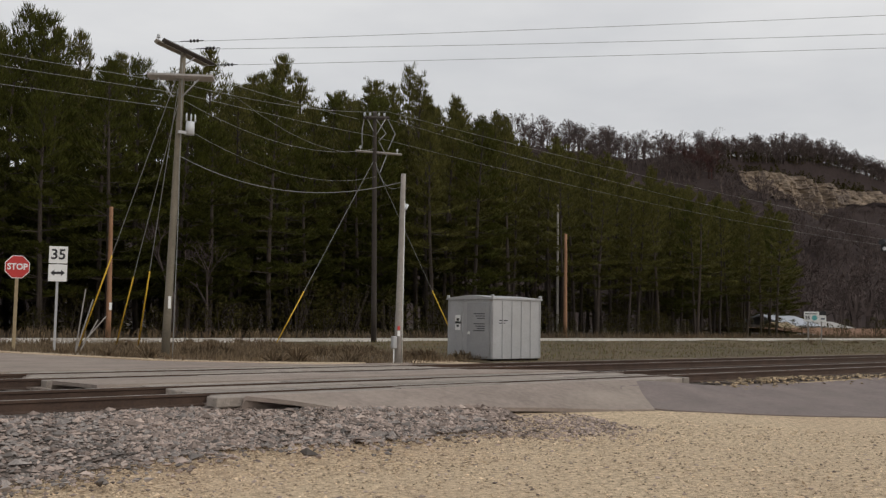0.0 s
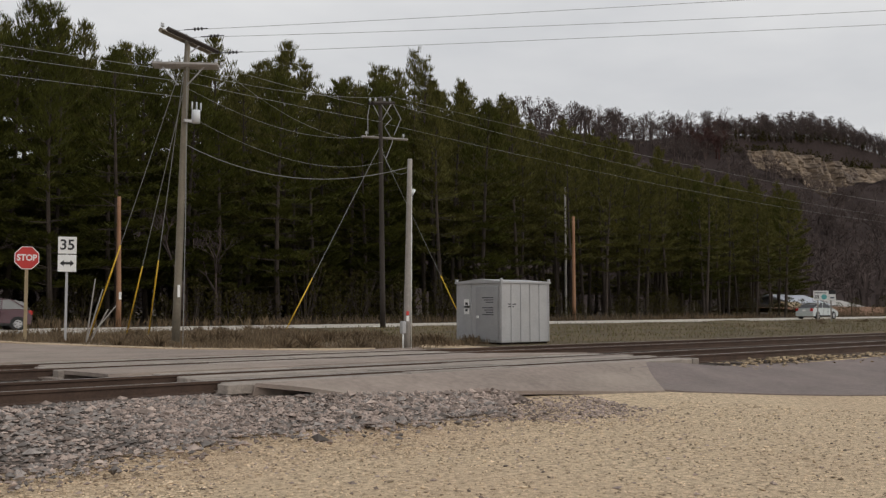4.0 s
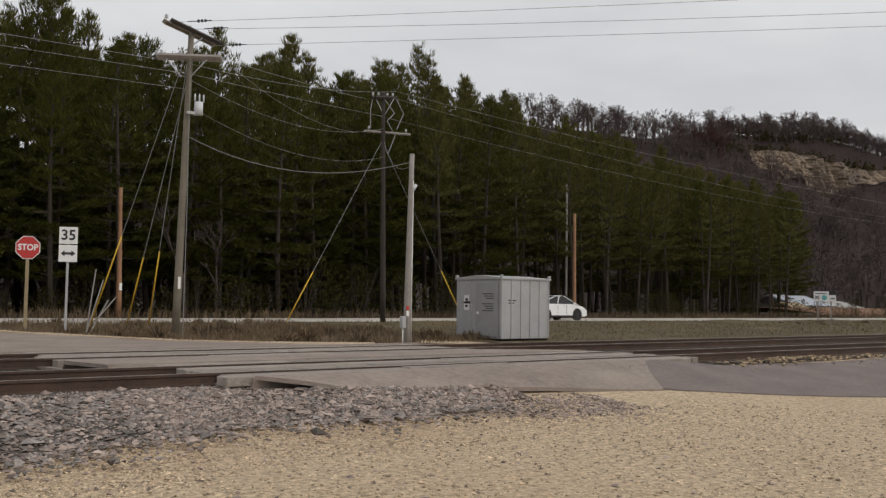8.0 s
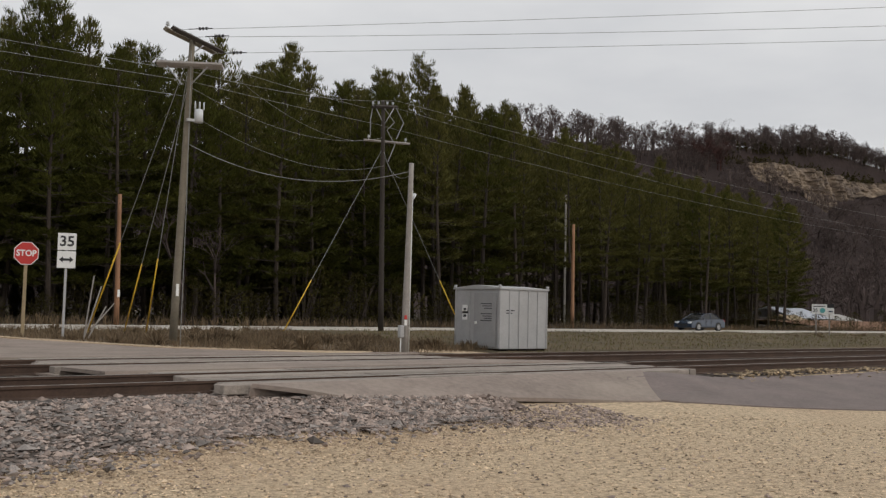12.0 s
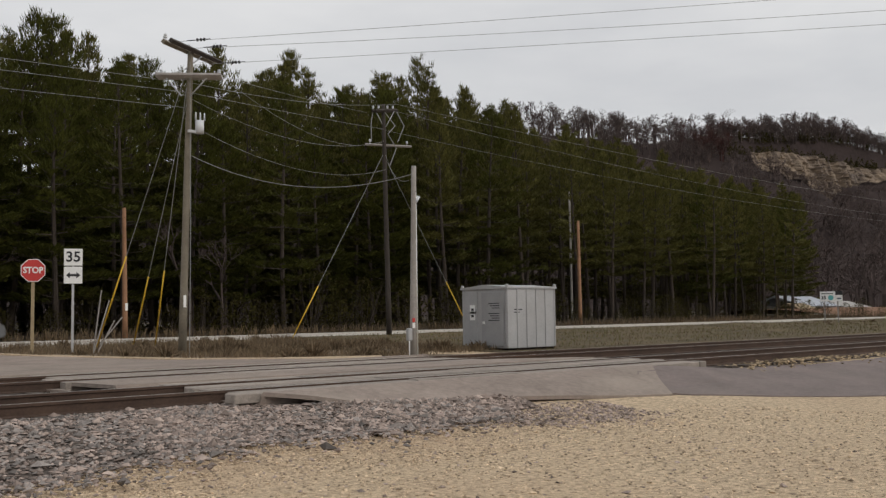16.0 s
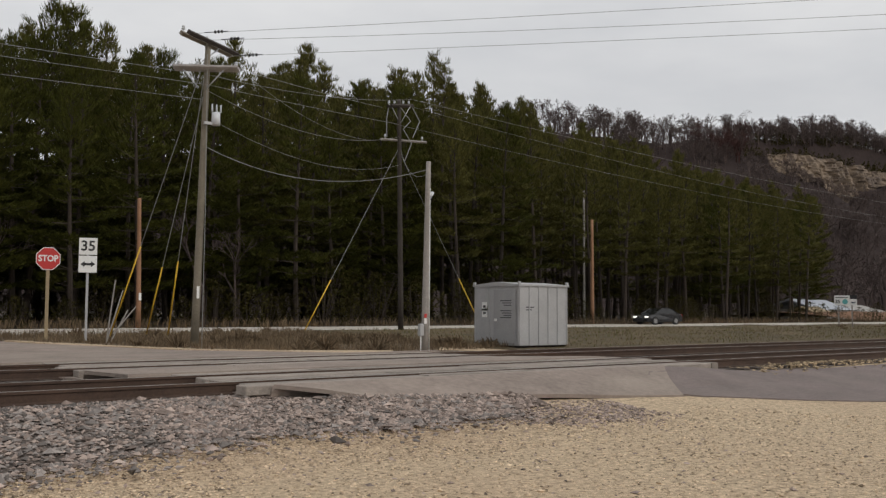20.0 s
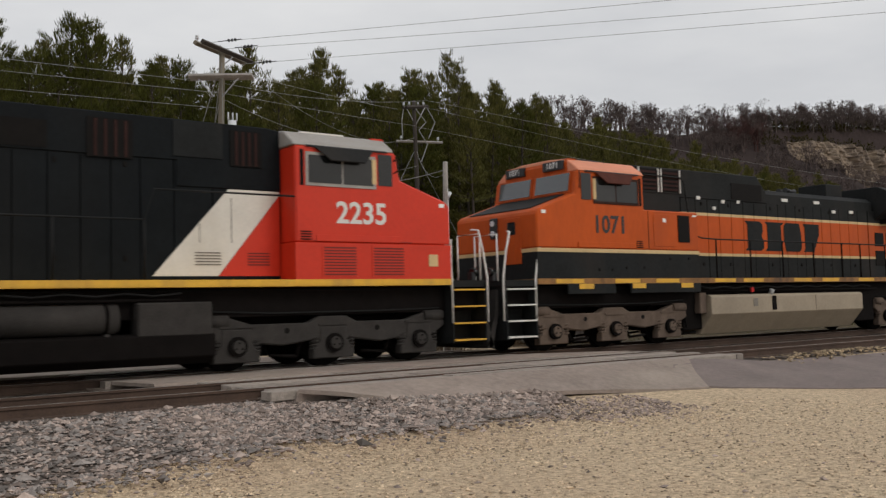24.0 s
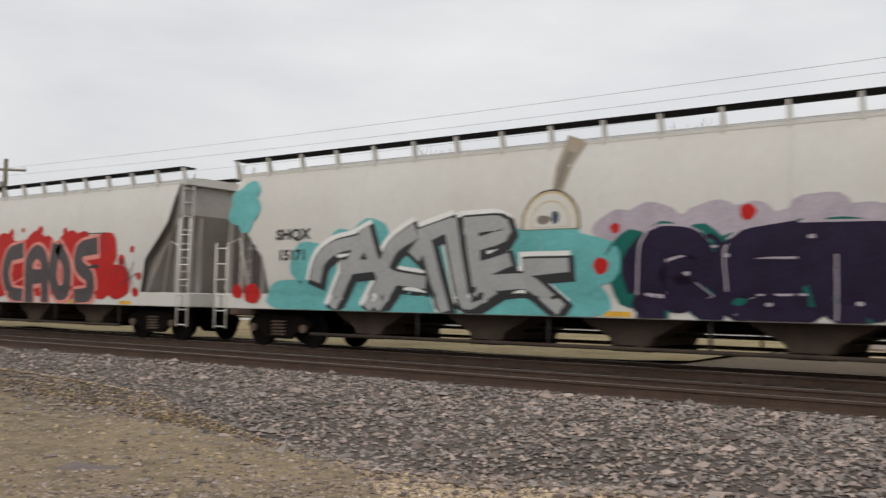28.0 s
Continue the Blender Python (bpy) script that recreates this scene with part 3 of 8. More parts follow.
sheet("ground", spaced((-3000, -300, 300), (-300, -40, 20), (-40, 40, 1.0), (40, 300, 20), (300, 3000, 300)),
      spaced((-2000, -50, 200), (-50, -4, 4), (-4, 50, 0.5), (50, 300, 25), (300, 4200, 300)), ground_z, "gravel",
      "pale tan crushed gravel lot beside the railway", "ground")


def polygon_sheet(name, outline, lift, material, label, category, thick=0.06, zfun=ground_z, step=0.8, cuts=()):
    """A paved sheet with the given outline, draped over the ground, with a real edge."""
    bm = bmesh.new()
    dense = []
    for a, b in zip(outline, outline[1:] + outline[:1]):
        k = max(1, int(math.dist(a, b) / 1.2))
        for i in range(k):
            x, y = a[0] + (b[0] - a[0]) * i / k, a[1] + (b[1] - a[1]) * i / k
            wob = 0.14 * noise.noise(Vector((x * 1.7, y * 1.7, 3))) if lift < 0.2 else 0
            dense.append((x + wob, y + wob))
    fc = bm.faces.new([bm.verts.new((x, y, 0)) for x, y in dense])
    lo = [min(p[k] for p in dense) for k in (0, 1)]
    hi = [max(p[k] for p in dense) for k in (0, 1)]
    for k, n in ((0, Vector((1, 0, 0))), (1, Vector((0, 1, 0)))):
        v = lo[k] + step
        while v < hi[k]:
            co = Vector((0, 0, 0))
            co[k] = v
            bmesh.ops.bisect_plane(bm, geom=bm.verts[:] + bm.edges[:] + bm.faces[:], plane_co=co, plane_no=n)
            v += step
    for v in cuts:
        bmesh.ops.bisect_plane(bm, geom=bm.verts[:] + bm.edges[:] + bm.faces[:], plane_co=Vector((0, v, 0)), plane_no=Vector((0, 1, 0)))
    ext = bmesh.ops.extrude_face_region(bm, geom=bm.faces[:])
    low = [v for v in ext["geom"] if isinstance(v, bmesh.types.BMVert)]
    lowset = set(low)
    for v in bm.verts:
        v.co.z = zfun(v.co.x, v.co.y) + lift - (thick if v in lowset else 0)
    bmesh.ops.recalc_face_normals(bm, faces=bm.faces[:])
    return tagged(obj(name, bm, material), label, category, kind="structure")


def road_z(x, y):
    """The road climbs to the railheads at the crossing and is cut down where the plank beds lie."""
    g = ground_z(x, y)
    rise = float(np.interp(y, [10.6, 11.9, 11.95, 14.85, 14.9, 16.14, 16.19, 19.1, 19.15, 24, 35], [RAIL - 0.05, RAIL - 0.03, RAIL - 0.17, RAIL - 0.17, RAIL - 0.03, RAIL - 0.03, RAIL - 0.17, RAIL - 0.17, RAIL - 0.03, 0.45, 0.58]))
    ramp = min(1.0, max(0.0, (y - 10.6) / 1.3)) * (1.0 if y > 11.95 else min(1.0, max(0.1, (17.5 - x) / 2.5)))
    return g + (rise - g) * ramp if y > 10.6 else g


polygon_sheet("road", [(6.3, 11.88), (7.0, 11.6), (7.5, 11.32), (8.3, 11.05), (9.3, 10.95), (11.1, 10.8), (12.4, 10.6), (13.3, 10.35), (14.0, 11.2), (15.4, 12.6), (16.7, 13.6), (16.4, 14.9), (14.6, 16.2), (14.9, 19.4), (12.6, 19.6), (11.9, 20.3), (11.0, 21.9), (10.2, 23.5), (9.4, 25.2), (8.5, 27.0), (7.6, 28.9), (7.0, 31.0), (7.2, 33.4), (8.6, 34.7), (14, 35.4), (-14, 35.4), (-6, 32), (-1, 27), (3.4, 20), (5.0, 16.8), (5.6, 14)],
              0.03, "asphalt", "weathered grey asphalt road over the level crossing", "road", zfun=road_z, cuts=(11.0, 11.9, 11.95, 14.85, 14.9, 16.14, 16.19, 19.1, 19.15))
polygon_sheet("road_apron", [(12.9, 10.75), (13.6, 10.2), (15.0, 9.4), (16.2, 8.7), (17.2, 8.0), (30, 7.2), (70, 6.8), (70, 11.6), (30, 11.75), (19, 11.8), (16.6, 11.88), (14.2, 11.85)], 0.02, "asphalt_dark", "darker newer asphalt lane along the tracks", "road", thick=0.05, zfun=road_z)
polygon_sheet("road_shoulder", [(12.3, 19.55), (13.4, 19.5), (14.2, 20.2), (12.8, 21.4), (11.6, 23.2), (10.6, 24.8), (9.4, 26.9), (8.6, 28.6), (7.8, 31), (7.4, 31), (8.2, 27.9), (9.2, 26.0), (10.4, 23.6), (11.4, 21.6)], 0.03, "gravel", "strip of pale gravel along the edge of the road", "ground", zfun=road_z, thick=0.05)
sheet("highway", spaced((-600, 600, 20)), [35.4, 36.2, 39, 42, 42.8], lambda x, y: 0.64 if 36 < y < 42.5 else 0.6, "highway", "pale concrete-grey two-lane highway", "road", smooth=False)
for yy in (36.5, 41.9):
    o = obj("road_line", box(-400, 400, yy, yy + 0.1, 0.641, 0.646), "sign_white")
    tagged(o, "faded white edge line on the highway", "road line", kind="structure")


def verge_z(x, y):
    return ground_z(x, y) + 0.06 + 0.12 * abs(noise.noise(Vector((x * 0.2, y * 0.4, 5))))


sheet("verge", spaced((19, 400, 3)), spaced((19.8, 35.4, 0.8)), verge_z, "grass", "short olive grass verge between track and highway", "grass")
sheet("weed_strip", spaced((-300, -20, 10), (-20, 20.5, 1.0)), spaced((19.8, 35.4, 0.8)), lambda x, y: ground_z(x, y) + 0.03 + 0.08 * noise.noise(Vector((x * 0.4, y * 0.5, 9))), "dry_ground", "dry brown weedy strip beside the highway", "ground",
      inside=lambda x, y: y > 20.2 and (y > float(np.interp(x, [7.5, 8.5, 10.2, 11.8, 13.0], [30.2, 27.2, 23.8, 20.8, 19.6])) if x > 7.2 else x < -8 - (y - 30) * 0.8))
# Litter floor whose colour also carries the shade under the pines.
sheet("forest_floor", spaced((-900, -60, 60), (-60, 400, 20), (400, 1000, 60)), spaced((42.8, 120, 6), (120, 204, 12)), lambda x, y: 0.62 + 0.1 * noise.noise(Vector((x * 0.1, y * 0.1, 2))), "shaded_litter", "needle litter under the pines, shade painted into its colour", "ground")

sheet("straw_verge", spaced((-400, -40, 20), (-40, -9, 2)), spaced((20.6, 35.2, 1.2)), lambda x, y: ground_z(x, y) + 0.1 + 0.1 * noise.noise(Vector((x * 0.3, y * 0.4, 4))), "straw", "pale dry grass between the tracks and the highway", "grass")
sheet("straw_field", spaced((-600, -40, 40), (-40, -6, 2)), spaced((43.0, 60, 2)), lambda x, y: 0.72 + 0.25 * noise.noise(Vector((x * 0.1, y * 0.15, 4))), "straw", "pale dry field on the far side of the highway", "field")

BALLAST_X = ((-160, 10.3), (16.6, 160))


def toe(x):
    """Where the ballast ends towards the gravel lot."""
    return float(np.interp(x, [-160, -40, -26, -15, -10, -6, -3, 0, 2.4, 3.7, 5.2, 6.7, 8.6, 10.3, 11, 14, 16, 160], [10.2, 10.0, 9.8, 8.9, 8.0, 7.4, 8.2, 9.0, 9.4, 9.9, 10.3, 10.1, 10.1, 10.5, 8.9, 10.5, 12.0, 12.0]))


def bed_z(x, y):
    t = toe(x)
    if 4.4 < x < 10.4 and y < 11.4:
        top = RAIL - 0.19 + (road_z(max(6.4, x), 11.3) - RAIL + 0.17) * min(1.0, (x - 4.4) / 1.8)
        run = 12.1 - t - 0.85 * min(1.0, (x - 4.4) / 1.8)
        return ground_z(x, t) + 0.01 + (top - ground_z(x, t)) * min(1, max(0, (y - t) / run)) ** 1.1
    if y < 12.1:
        return ground_z(x, t) + 0.01 + (RAIL - 0.19 - ground_z(x, t)) * min(1, max(0, (y - t) / max(0.3, 12.1 - t))) ** 0.9
    return RAIL - 0.19 - max(0, y - 19.3) * 0.1


def ballast_bed(name, x0, x1):
    xs = spaced((x0, -4, 2.0), (-4, x1, 0.4)) if x0 < -4 else spaced((x0, x1, 2.0))
    verts, faces, rows = [], [], 14
    for x in xs:
        for k in range(rows):
            y = toe(x) + (20.4 - toe(x)) * k / (rows - 1)
            verts.append((x, y, bed_z(x, y)))
    for i in range(len(xs) - 1):
        for k in range(rows - 1):
            a = i * rows + k
            faces.append((a, a + rows, a + rows + 1, a + 1))
    me = bpy.data.meshes.new(name)
    me.from_pydata(verts, [], faces)
    me.materials.append(M["ballast_bed"])
    return tagged(new(name, me), "grey crushed-stone ballast bed under the tracks", "ballast", kind="structure")


for a, b in BALLAST_X:
    ballast_bed("ballast_bed", a, b)


def stones(name, count, place, size, material, label, category, seed):
    """Loose stones as one mesh: dented octahedra with uneven sides."""
    rng = np.random.default_rng(seed)
    base = np.array([(1, 0, 0), (-1, 0, 0), (0, 1, 0), (0, -1, 0), (0, 0, 1), (0, 0, -1)], float)
    tris = np.array([(0, 2, 4), (2, 1, 4), (1, 3, 4), (3, 0, 4), (2, 0, 5), (1, 2, 5), (3, 1, 5), (0, 3, 5)])
    vs, fs = [], []
    for i in range(count):
        x, y, z = place(rng)
        s = size * rng.uniform(0.5, 1.35) * (1.9 if rng.random() < 0.03 else 1.0)
        pts = base * rng.uniform(0.55, 1.25, (6, 1)) * (s, s * rng.uniform(0.6, 1), s * rng.uniform(0.3, 0.6)) + rng.uniform(-0.32, 0.32, (6, 3)) * (s, s, s * 0.6)
        a = rng.uniform(0, 6.3)
        c, sn = math.cos(a), math.sin(a)
        pts = np.stack([pts[:, 0] * c - pts[:, 1] * sn + x, pts[:, 0] * sn + pts[:, 1] * c + y, pts[:, 2] + z + s * 0.2], 1)
        fs.append(tris + 6 * i)
        vs.append(pts)
    me = bpy.data.meshes.new(name)
    me.from_pydata(np.concatenate(vs).tolist(), [], np.concatenate(fs).tolist())
    me.materials.append(M[material])
    return tagged(new(name, me), label, category, kind="stuff")


def on_ballast(rng):
    while True:
        x = rng.normal(0, 11) if rng.random() < 0.8 else rng.uniform(-60, 6)
        if not -80 < x < 9.4:
            continue
        t = toe(x)
        top = float(np.interp(x, [6.1, 6.5, 7.2, 8.2, 9.4], [12.55, 11.9, 11.6, 11.15, 11.0]))
        y = t - 0.3 + (top - t + 0.3) * rng.random() ** 0.85 if rng.random() < 0.9 else t - abs(rng.normal(0, 0.55))
        return x, y, bed_z(x, max(y, t))


def on_far_ballast(rng):
    x = rng.uniform(-50, 5.5) if rng.random() < 0.7 else rng.uniform(16.8, 50)
    y = rng.uniform(12.9, 19.5)
    return x, y, bed_z(x, y)


def spill(rng):
    x = 4.6 + 7.0 * rng.random() ** 1.25
    far = float(np.interp(x, [4.5, 7, 9, 10.5, 12], [11.3, 11.3, 10.7, 10.5, 10.4]))
    near = float(np.interp(x, [4.5, 6.8, 8.6, 9.4, 10.6, 12], [10.6, 10.3, 9.9, 9.0, 8.9, 9.6]))
    y = near + (far - near) * rng.beta(1.3, 1.2) + rng.normal(0, 0.26)
    return x, y, max(ground_z(x, y), bed_z(x, y) if x < 6.3 else 0)


def road_foot(rng):
    x = rng.uniform(4.2, 10.2)
    edge = float(np.interp(x, [4.2, 6.1, 6.5, 7.0, 7.5, 8.3, 9.3, 10.2], [12.4, 12.2, 11.85, 11.65, 11.4, 11.15, 11.05, 10.95]))
    y = edge - (edge - toe(x)) * rng.random() ** 1.2
    return x, y, bed_z(x, y)


def on_lot(rng):
    r, a = rng.uniform(6.5, 16), rng.uniform(-1.15, 1.25)
    x, y = r * math.sin(a), r * math.cos(a)
    if y > toe(min(14, x)):
        y = toe(min(14, x)) - rng.uniform(0.1, 2)
    return x, y, ground_z(x, y)


stones("ballast_stone", 19000, on_ballast, 0.043, "ballast_cool", "blue-grey crushed ballast stones", "ballast", 1)
stones("ballast_stone", 21000, on_ballast, 0.042, "ballast", "brown and purplish crushed ballast stones", "ballast", 11)
# Stones between the rails get the darker colour that paints in shade.
stones("ballast_stone", 6000, on_far_ballast, 0.05, "ballast_shaded", "grey crushed ballast stones between the rails, darkened for shade", "ballast", 2)
stones("ballast_stone", 5600, spill, 0.029, "ballast", "ballast stones spilled over the gravel", "ballast", 3)
stones("ballast_stone", 1500, lambda r: (lambda x, y: (x, y, ground_z(x, y) + 0.03 + 0.06 * max(0, 1 - abs(x - 20.5) / 2.5)))(r.uniform(17.6, 34), 12.15 + r.normal(0, 0.3)), 0.04, "pebble_brown", "heap of pale stones beside the near rail", "stone", 23)
stones("ballast_stone", 4500, road_foot, 0.042, "ballast", "crushed stones banked against the road edge", "ballast", 29)
stones("gravel_stone", 46000, on_lot, 0.0165, "pebble", "small pale gravel stones on the lot", "gravel", 4)
stones("dark_stone", 1500, on_lot, 0.026, "ballast", "scattered darker stones on the gravel lot", "stone", 5)

polygon_sheet("worn_ground", [(-2.6, 3.4), (-4.6, 5.6), (-6.2, 7.0), (-10.2, 7.7), (-15.2, 8.6), (-26, 9.5), (-40, 9.7), (-120, 9.9), (-120, -6), (-14, -6), (-2.4, -4)], 0.022, "gravel_brown", "brown worn earth and thin gravel beside the track", "ground", thick=0.05, step=1.0)


def grey_patch(rng):
    x, y = -5.6 + rng.normal(0, 1.5), 4.6 + rng.normal(0, 1.3)
    return x, y, ground_z(x, y) + 0.022


def brown_patch(rng):
    d, a = 5.5 + 26 * rng.random() ** 2.3, rng.uniform(-1.28, -0.72)
    x, y = d * math.sin(a), d * math.cos(a)
    return x, min(y, toe(x) - 0.2), ground_z(x, y) + 0.012


stones("ballast_stone", 4200, grey_patch, 0.026, "ballast", "grey stones strewn over the lot", "stone", 6)
stones("dark_stone", 4500, brown_patch, 0.03, "ballast_cool", "grey stones scattered over the worn ground", "stone", 17)
stones("gravel_stone", 26000, brown_patch, 0.023, "pebble_brown", "small brown stones on the worn ground", "gravel", 7)

# Tracks: two parallel lines. The rails are profiles with a bright running head.
TRACK_Y = (13.4, 17.65)
RAIL_PROFILE = [(-0.07, -0.172), (0.07, -0.172), (0.07, -0.16), (0.012, -0.14), (0.012, -0.045), (0.036, -0.036), (0.036, -0.006), (0.025, 0.0), (-0.025, 0.0), (-0.036, -0.006), (-0.036, -0.036), (-0.012, -0.045), (-0.012, -0.14), (-0.07, -0.16)]


def track(yc):
    tr = thing("railway_track", "rusty steel railway track on timber sleepers", "railway track", pose(0, yc, RAIL))
    tr["kind"] = "structure"
    for s in (-0.7525, 0.7525):
        bm = prism([(p[0] + s, p[1]) for p in RAIL_PROFILE], -400, 400, "x")
        part("rail", bm, "rail_side", tr)
        part("rail_head", box(-400, 400, s - 0.026, s + 0.026, 0.0005, 0.002), "rail_head", tr, "worn bright running surface")
    tie_mesh = None
    for i in range(-60, 90):
        x = i * 0.52
        if 5.6 < x < 16.9:
            continue
        if tie_mesh is None:
            o = part("tie", box(-0.115, 0.115, -1.3, 1.3, -0.30, -0.168, 0.01), "tie", tr)
            tie_mesh = o.data
        else:
            o = new("tie", tie_mesh)
            o.parent = tr
        o.matrix_basis = pose(x, random.uniform(-0.03, 0.03), 0, 0, 0, random.uniform(-0.6, 0.6))
    return tr


for yc in TRACK_Y:
    track(yc)

# Crossing panels: timber and concrete planks laid along the rails.
for yc, xa, xb in ((13.4, 6.1, 16.6), (17.65, 5.2, 14.4)):
    cr = thing("crossing_panel", "worn timber crossing planks between the rails", "crossing panel", pose(0, yc, RAIL))
    cr["kind"] = "structure"
    for row, (y0, y1) in enumerate(((-1.45, -1.13), (-1.12, -0.82), (-0.66, -0.33), (-0.32, 0.0), (0.01, 0.33), (0.34, 0.66), (0.82, 1.12), (1.13, 1.45))):
        x = xa + random.uniform(-0.15, 0.15)
        while x < xb - 0.3:
            x2 = min(xb + random.uniform(-0.2, 0.2), x + random.uniform(2.2, 3.2))
            part("plank", box(x, x2 - 0.02, y0 + 0.008, y1 - 0.008, -0.15, -0.012 + random.uniform(-0.012, 0.004), 0.012), "plank", cr)
            x = x2


# ---- trees ----
def tube(verts, faces, p, q, r0, r1, sides=5):
    p, q = np.array(p, float), np.array(q, float)
    d = q - p
    d /= np.linalg.norm(d) + 1e-9
    u = np.cross(d, (0, 0, 1) if abs(d[2]) < 0.9 else (1, 0, 0))
    u /= np.linalg.norm(u)
    w = np.cross(d, u)
    b = len(verts)
    for c, r in ((p, r0), (q, r1)):
        for i in range(sides):
            a = 2 * math.pi * i / sides
            verts.append(tuple(c + (u * math.cos(a) + w * math.sin(a)) * r))
    for i in range(sides):
        j = (i + 1) % sides
        faces.append((b + i, b + j, b + sides + j, b + sides + i))


def pydata(name, verts, faces, material, parent=None, label="", kind=""):
    me = bpy.data.meshes.new(name)
    me.from_pydata(verts, [], faces)
    me.materials.append(M[material] if isinstance(material, str) else material)
    ob = new(name, me)
    ob.parent = parent
    return tagged(ob, label=label, kind=kind)


def tuft(verts, faces, rng, c, size, flat=0.5, blades=7, lift=0.35, slim=1.0):
    """A clump of needles: narrow leaf blades that radiate from a twig end."""
    for _ in range(blades):
        d = rng.normal(0, 1, 3) * (1, 1, flat)
        d[2] += lift
        d /= np.linalg.norm(d) + 1e-9
        s = np.cross(d, rng.normal(0, 1, 3) * 0.55 + (0, 0, 1.5))
        s /= np.linalg.norm(s) + 1e-9
        ln, wd = size * rng.uniform(0.6, 1.2), size * rng.uniform(0.13, 0.24) * slim
        b = len(verts)
        o = c + rng.normal(0, size * 0.2, 3) * (1, 1, 0.5)
        verts += [tuple(o - s * wd * 0.4), tuple(o + d * ln * 0.5 - s * wd), tuple(o + d * ln), tuple(o + d * ln * 0.5 + s * wd)]
        faces.append((b, b + 1, b + 2, b + 3))


def bough(tv, tf, cv, cf, rng, p, az, ln, rise, tufts, size, lift, thin):
    """A limb that bends up at its tip and carries a broad, flat fan of needle brushes."""
    d = np.array([math.cos(az), math.sin(az), 0.0])
    w = np.array([-math.sin(az), math.cos(az), 0.0])

    def at(s, side=0.0):
        return p + d * ln * s + w * side + np.array([0, 0, ln * (rise * s + 0.16 * s * s)])

    tube(tv, tf, p, at(0.5), 0.012 + 0.007 * ln, 0.012, 3)
    tube(tv, tf, at(0.5), at(1.0), 0.012, 0.004, 3)
    for i in range(tufts):
        s = 0.26 + 0.78 * math.sqrt((i + rng.random()) / tufts)
        half = ln * 0.27 * math.sin(math.pi * min(1.0, 0.12 + 0.72 * s)) + 0.08
        side = rng.uniform(-1, 1) * half
        c = at(s - 0.25 * abs(side) / (half + 0.01) * 0.5, side) + np.array([0, 0, rng.normal(0, 0.05) + 0.06])
        fan = az + 0.9 * side / (half + 0.01)
        for _ in range(9):
            a = fan + rng.normal(0, 0.75)
            v = np.array([math.cos(a), math.sin(a), rng.uniform(0.0, 0.75) + lift])
            v /= np.linalg.norm(v)
            t = np.cross(v, rng.normal(0, 0.35, 3) + (0, 0, 1))
            t /= np.linalg.norm(t) + 1e-9
            o = c + rng.normal(0, 0.3, 3) * size * (1, 1, 0.35)
            k, wd = size * rng.uniform(0.6, 1.15), size * rng.uniform(0.09, 0.155) * thin
            b = len(cv)
            cv += [tuple(o - t * wd), tuple(o + t * wd), tuple(o + v * k)]
            cf.append((b, b + 1, b + 2))


def pine_mesh(seed, height, bare, spread, rich=1.0):
    """White pine: straight trunk, tiers of broad plumed boughs with dark gaps, a ragged upswept spire, dead stubs below."""
    rng = np.random.default_rng(seed)
    tv, tf, cv, cf = [], [], [], []
    lean = rng.normal(0, 0.12, 2)

    def axis(z):
        k = z / height
        return np.array([lean[0] * k * 3 + 0.12 * math.sin(k * 5 + seed), lean[1] * k * 3 + 0.1 * math.sin(k * 4 + seed * 2), z])

    steps = 9
    for i in range(steps):
        a, b = height * i / steps, height * (i + 1) / steps
        tube(tv, tf, axis(a), axis(b), 0.17 * (1 - i / steps) ** 0.8 + 0.02, 0.17 * (1 - (i + 1) / steps) ** 0.8 + 0.015, 7)
    z = bare * 0.3
    while z < height * 0.985:
        k = z / height
        a0 = rng.uniform(0, 6.28)
        if z < bare:
            for m in range(rng.integers(2, 4)):
                az, ln = a0 + 2.1 * m + rng.normal(0, 0.3), spread * rng.uniform(0.2, 0.5)
                q = axis(z)
                tube(tv, tf, q, q + np.array([math.cos(az) * ln, math.sin(az) * ln, ln * rng.uniform(-0.25, 0.1)]), 0.02, 0.006, 3)
            z += rng.uniform(0.6, 1.1)
            continue
        spire = min(1.0, max(0.0, (k - 0.5) / 0.48))
        reach = spread * (1 - spire) ** 0.9 * rng.uniform(0.7, 1.12) + 0.26
        count = rng.integers(4, 6) + int(2 * spire)
        for m in range(count):
            az = a0 + 6.28 * m / count + rng.normal(0, 0.3)
            ln = reach * rng.uniform(0.55, 1.12)
            rise = rng.uniform(-0.16, 0.14) + 1.25 * spire ** 1.3
            tufts = max(3, int((4 + 6.2 * ln) * rich * (1 - 0.3 * spire)))
            bough(tv, tf, cv, cf, rng, axis(z + rng.normal(0, 0.15)), az, ln, rise, tufts, (0.42 - 0.1 * spire) / rich ** 0.4, 0.1 + 2.0 * spire, 1 - 0.45 * spire)
        z += rng.uniform(0.85, 1.45) * (1.0 - 0.6 * spire)
    for i in range(8):
        tuft(cv, cf, rng, axis(height * (0.93 + 0.011 * i)), 0.34, 0.6, 6, 1.8, 0.4)
    return (tv, tf), (cv, cf)


PINES = []
PINE_HEIGHTS = (17.0, 15.5, 16.2, 14.0, 18.0, 16.5)
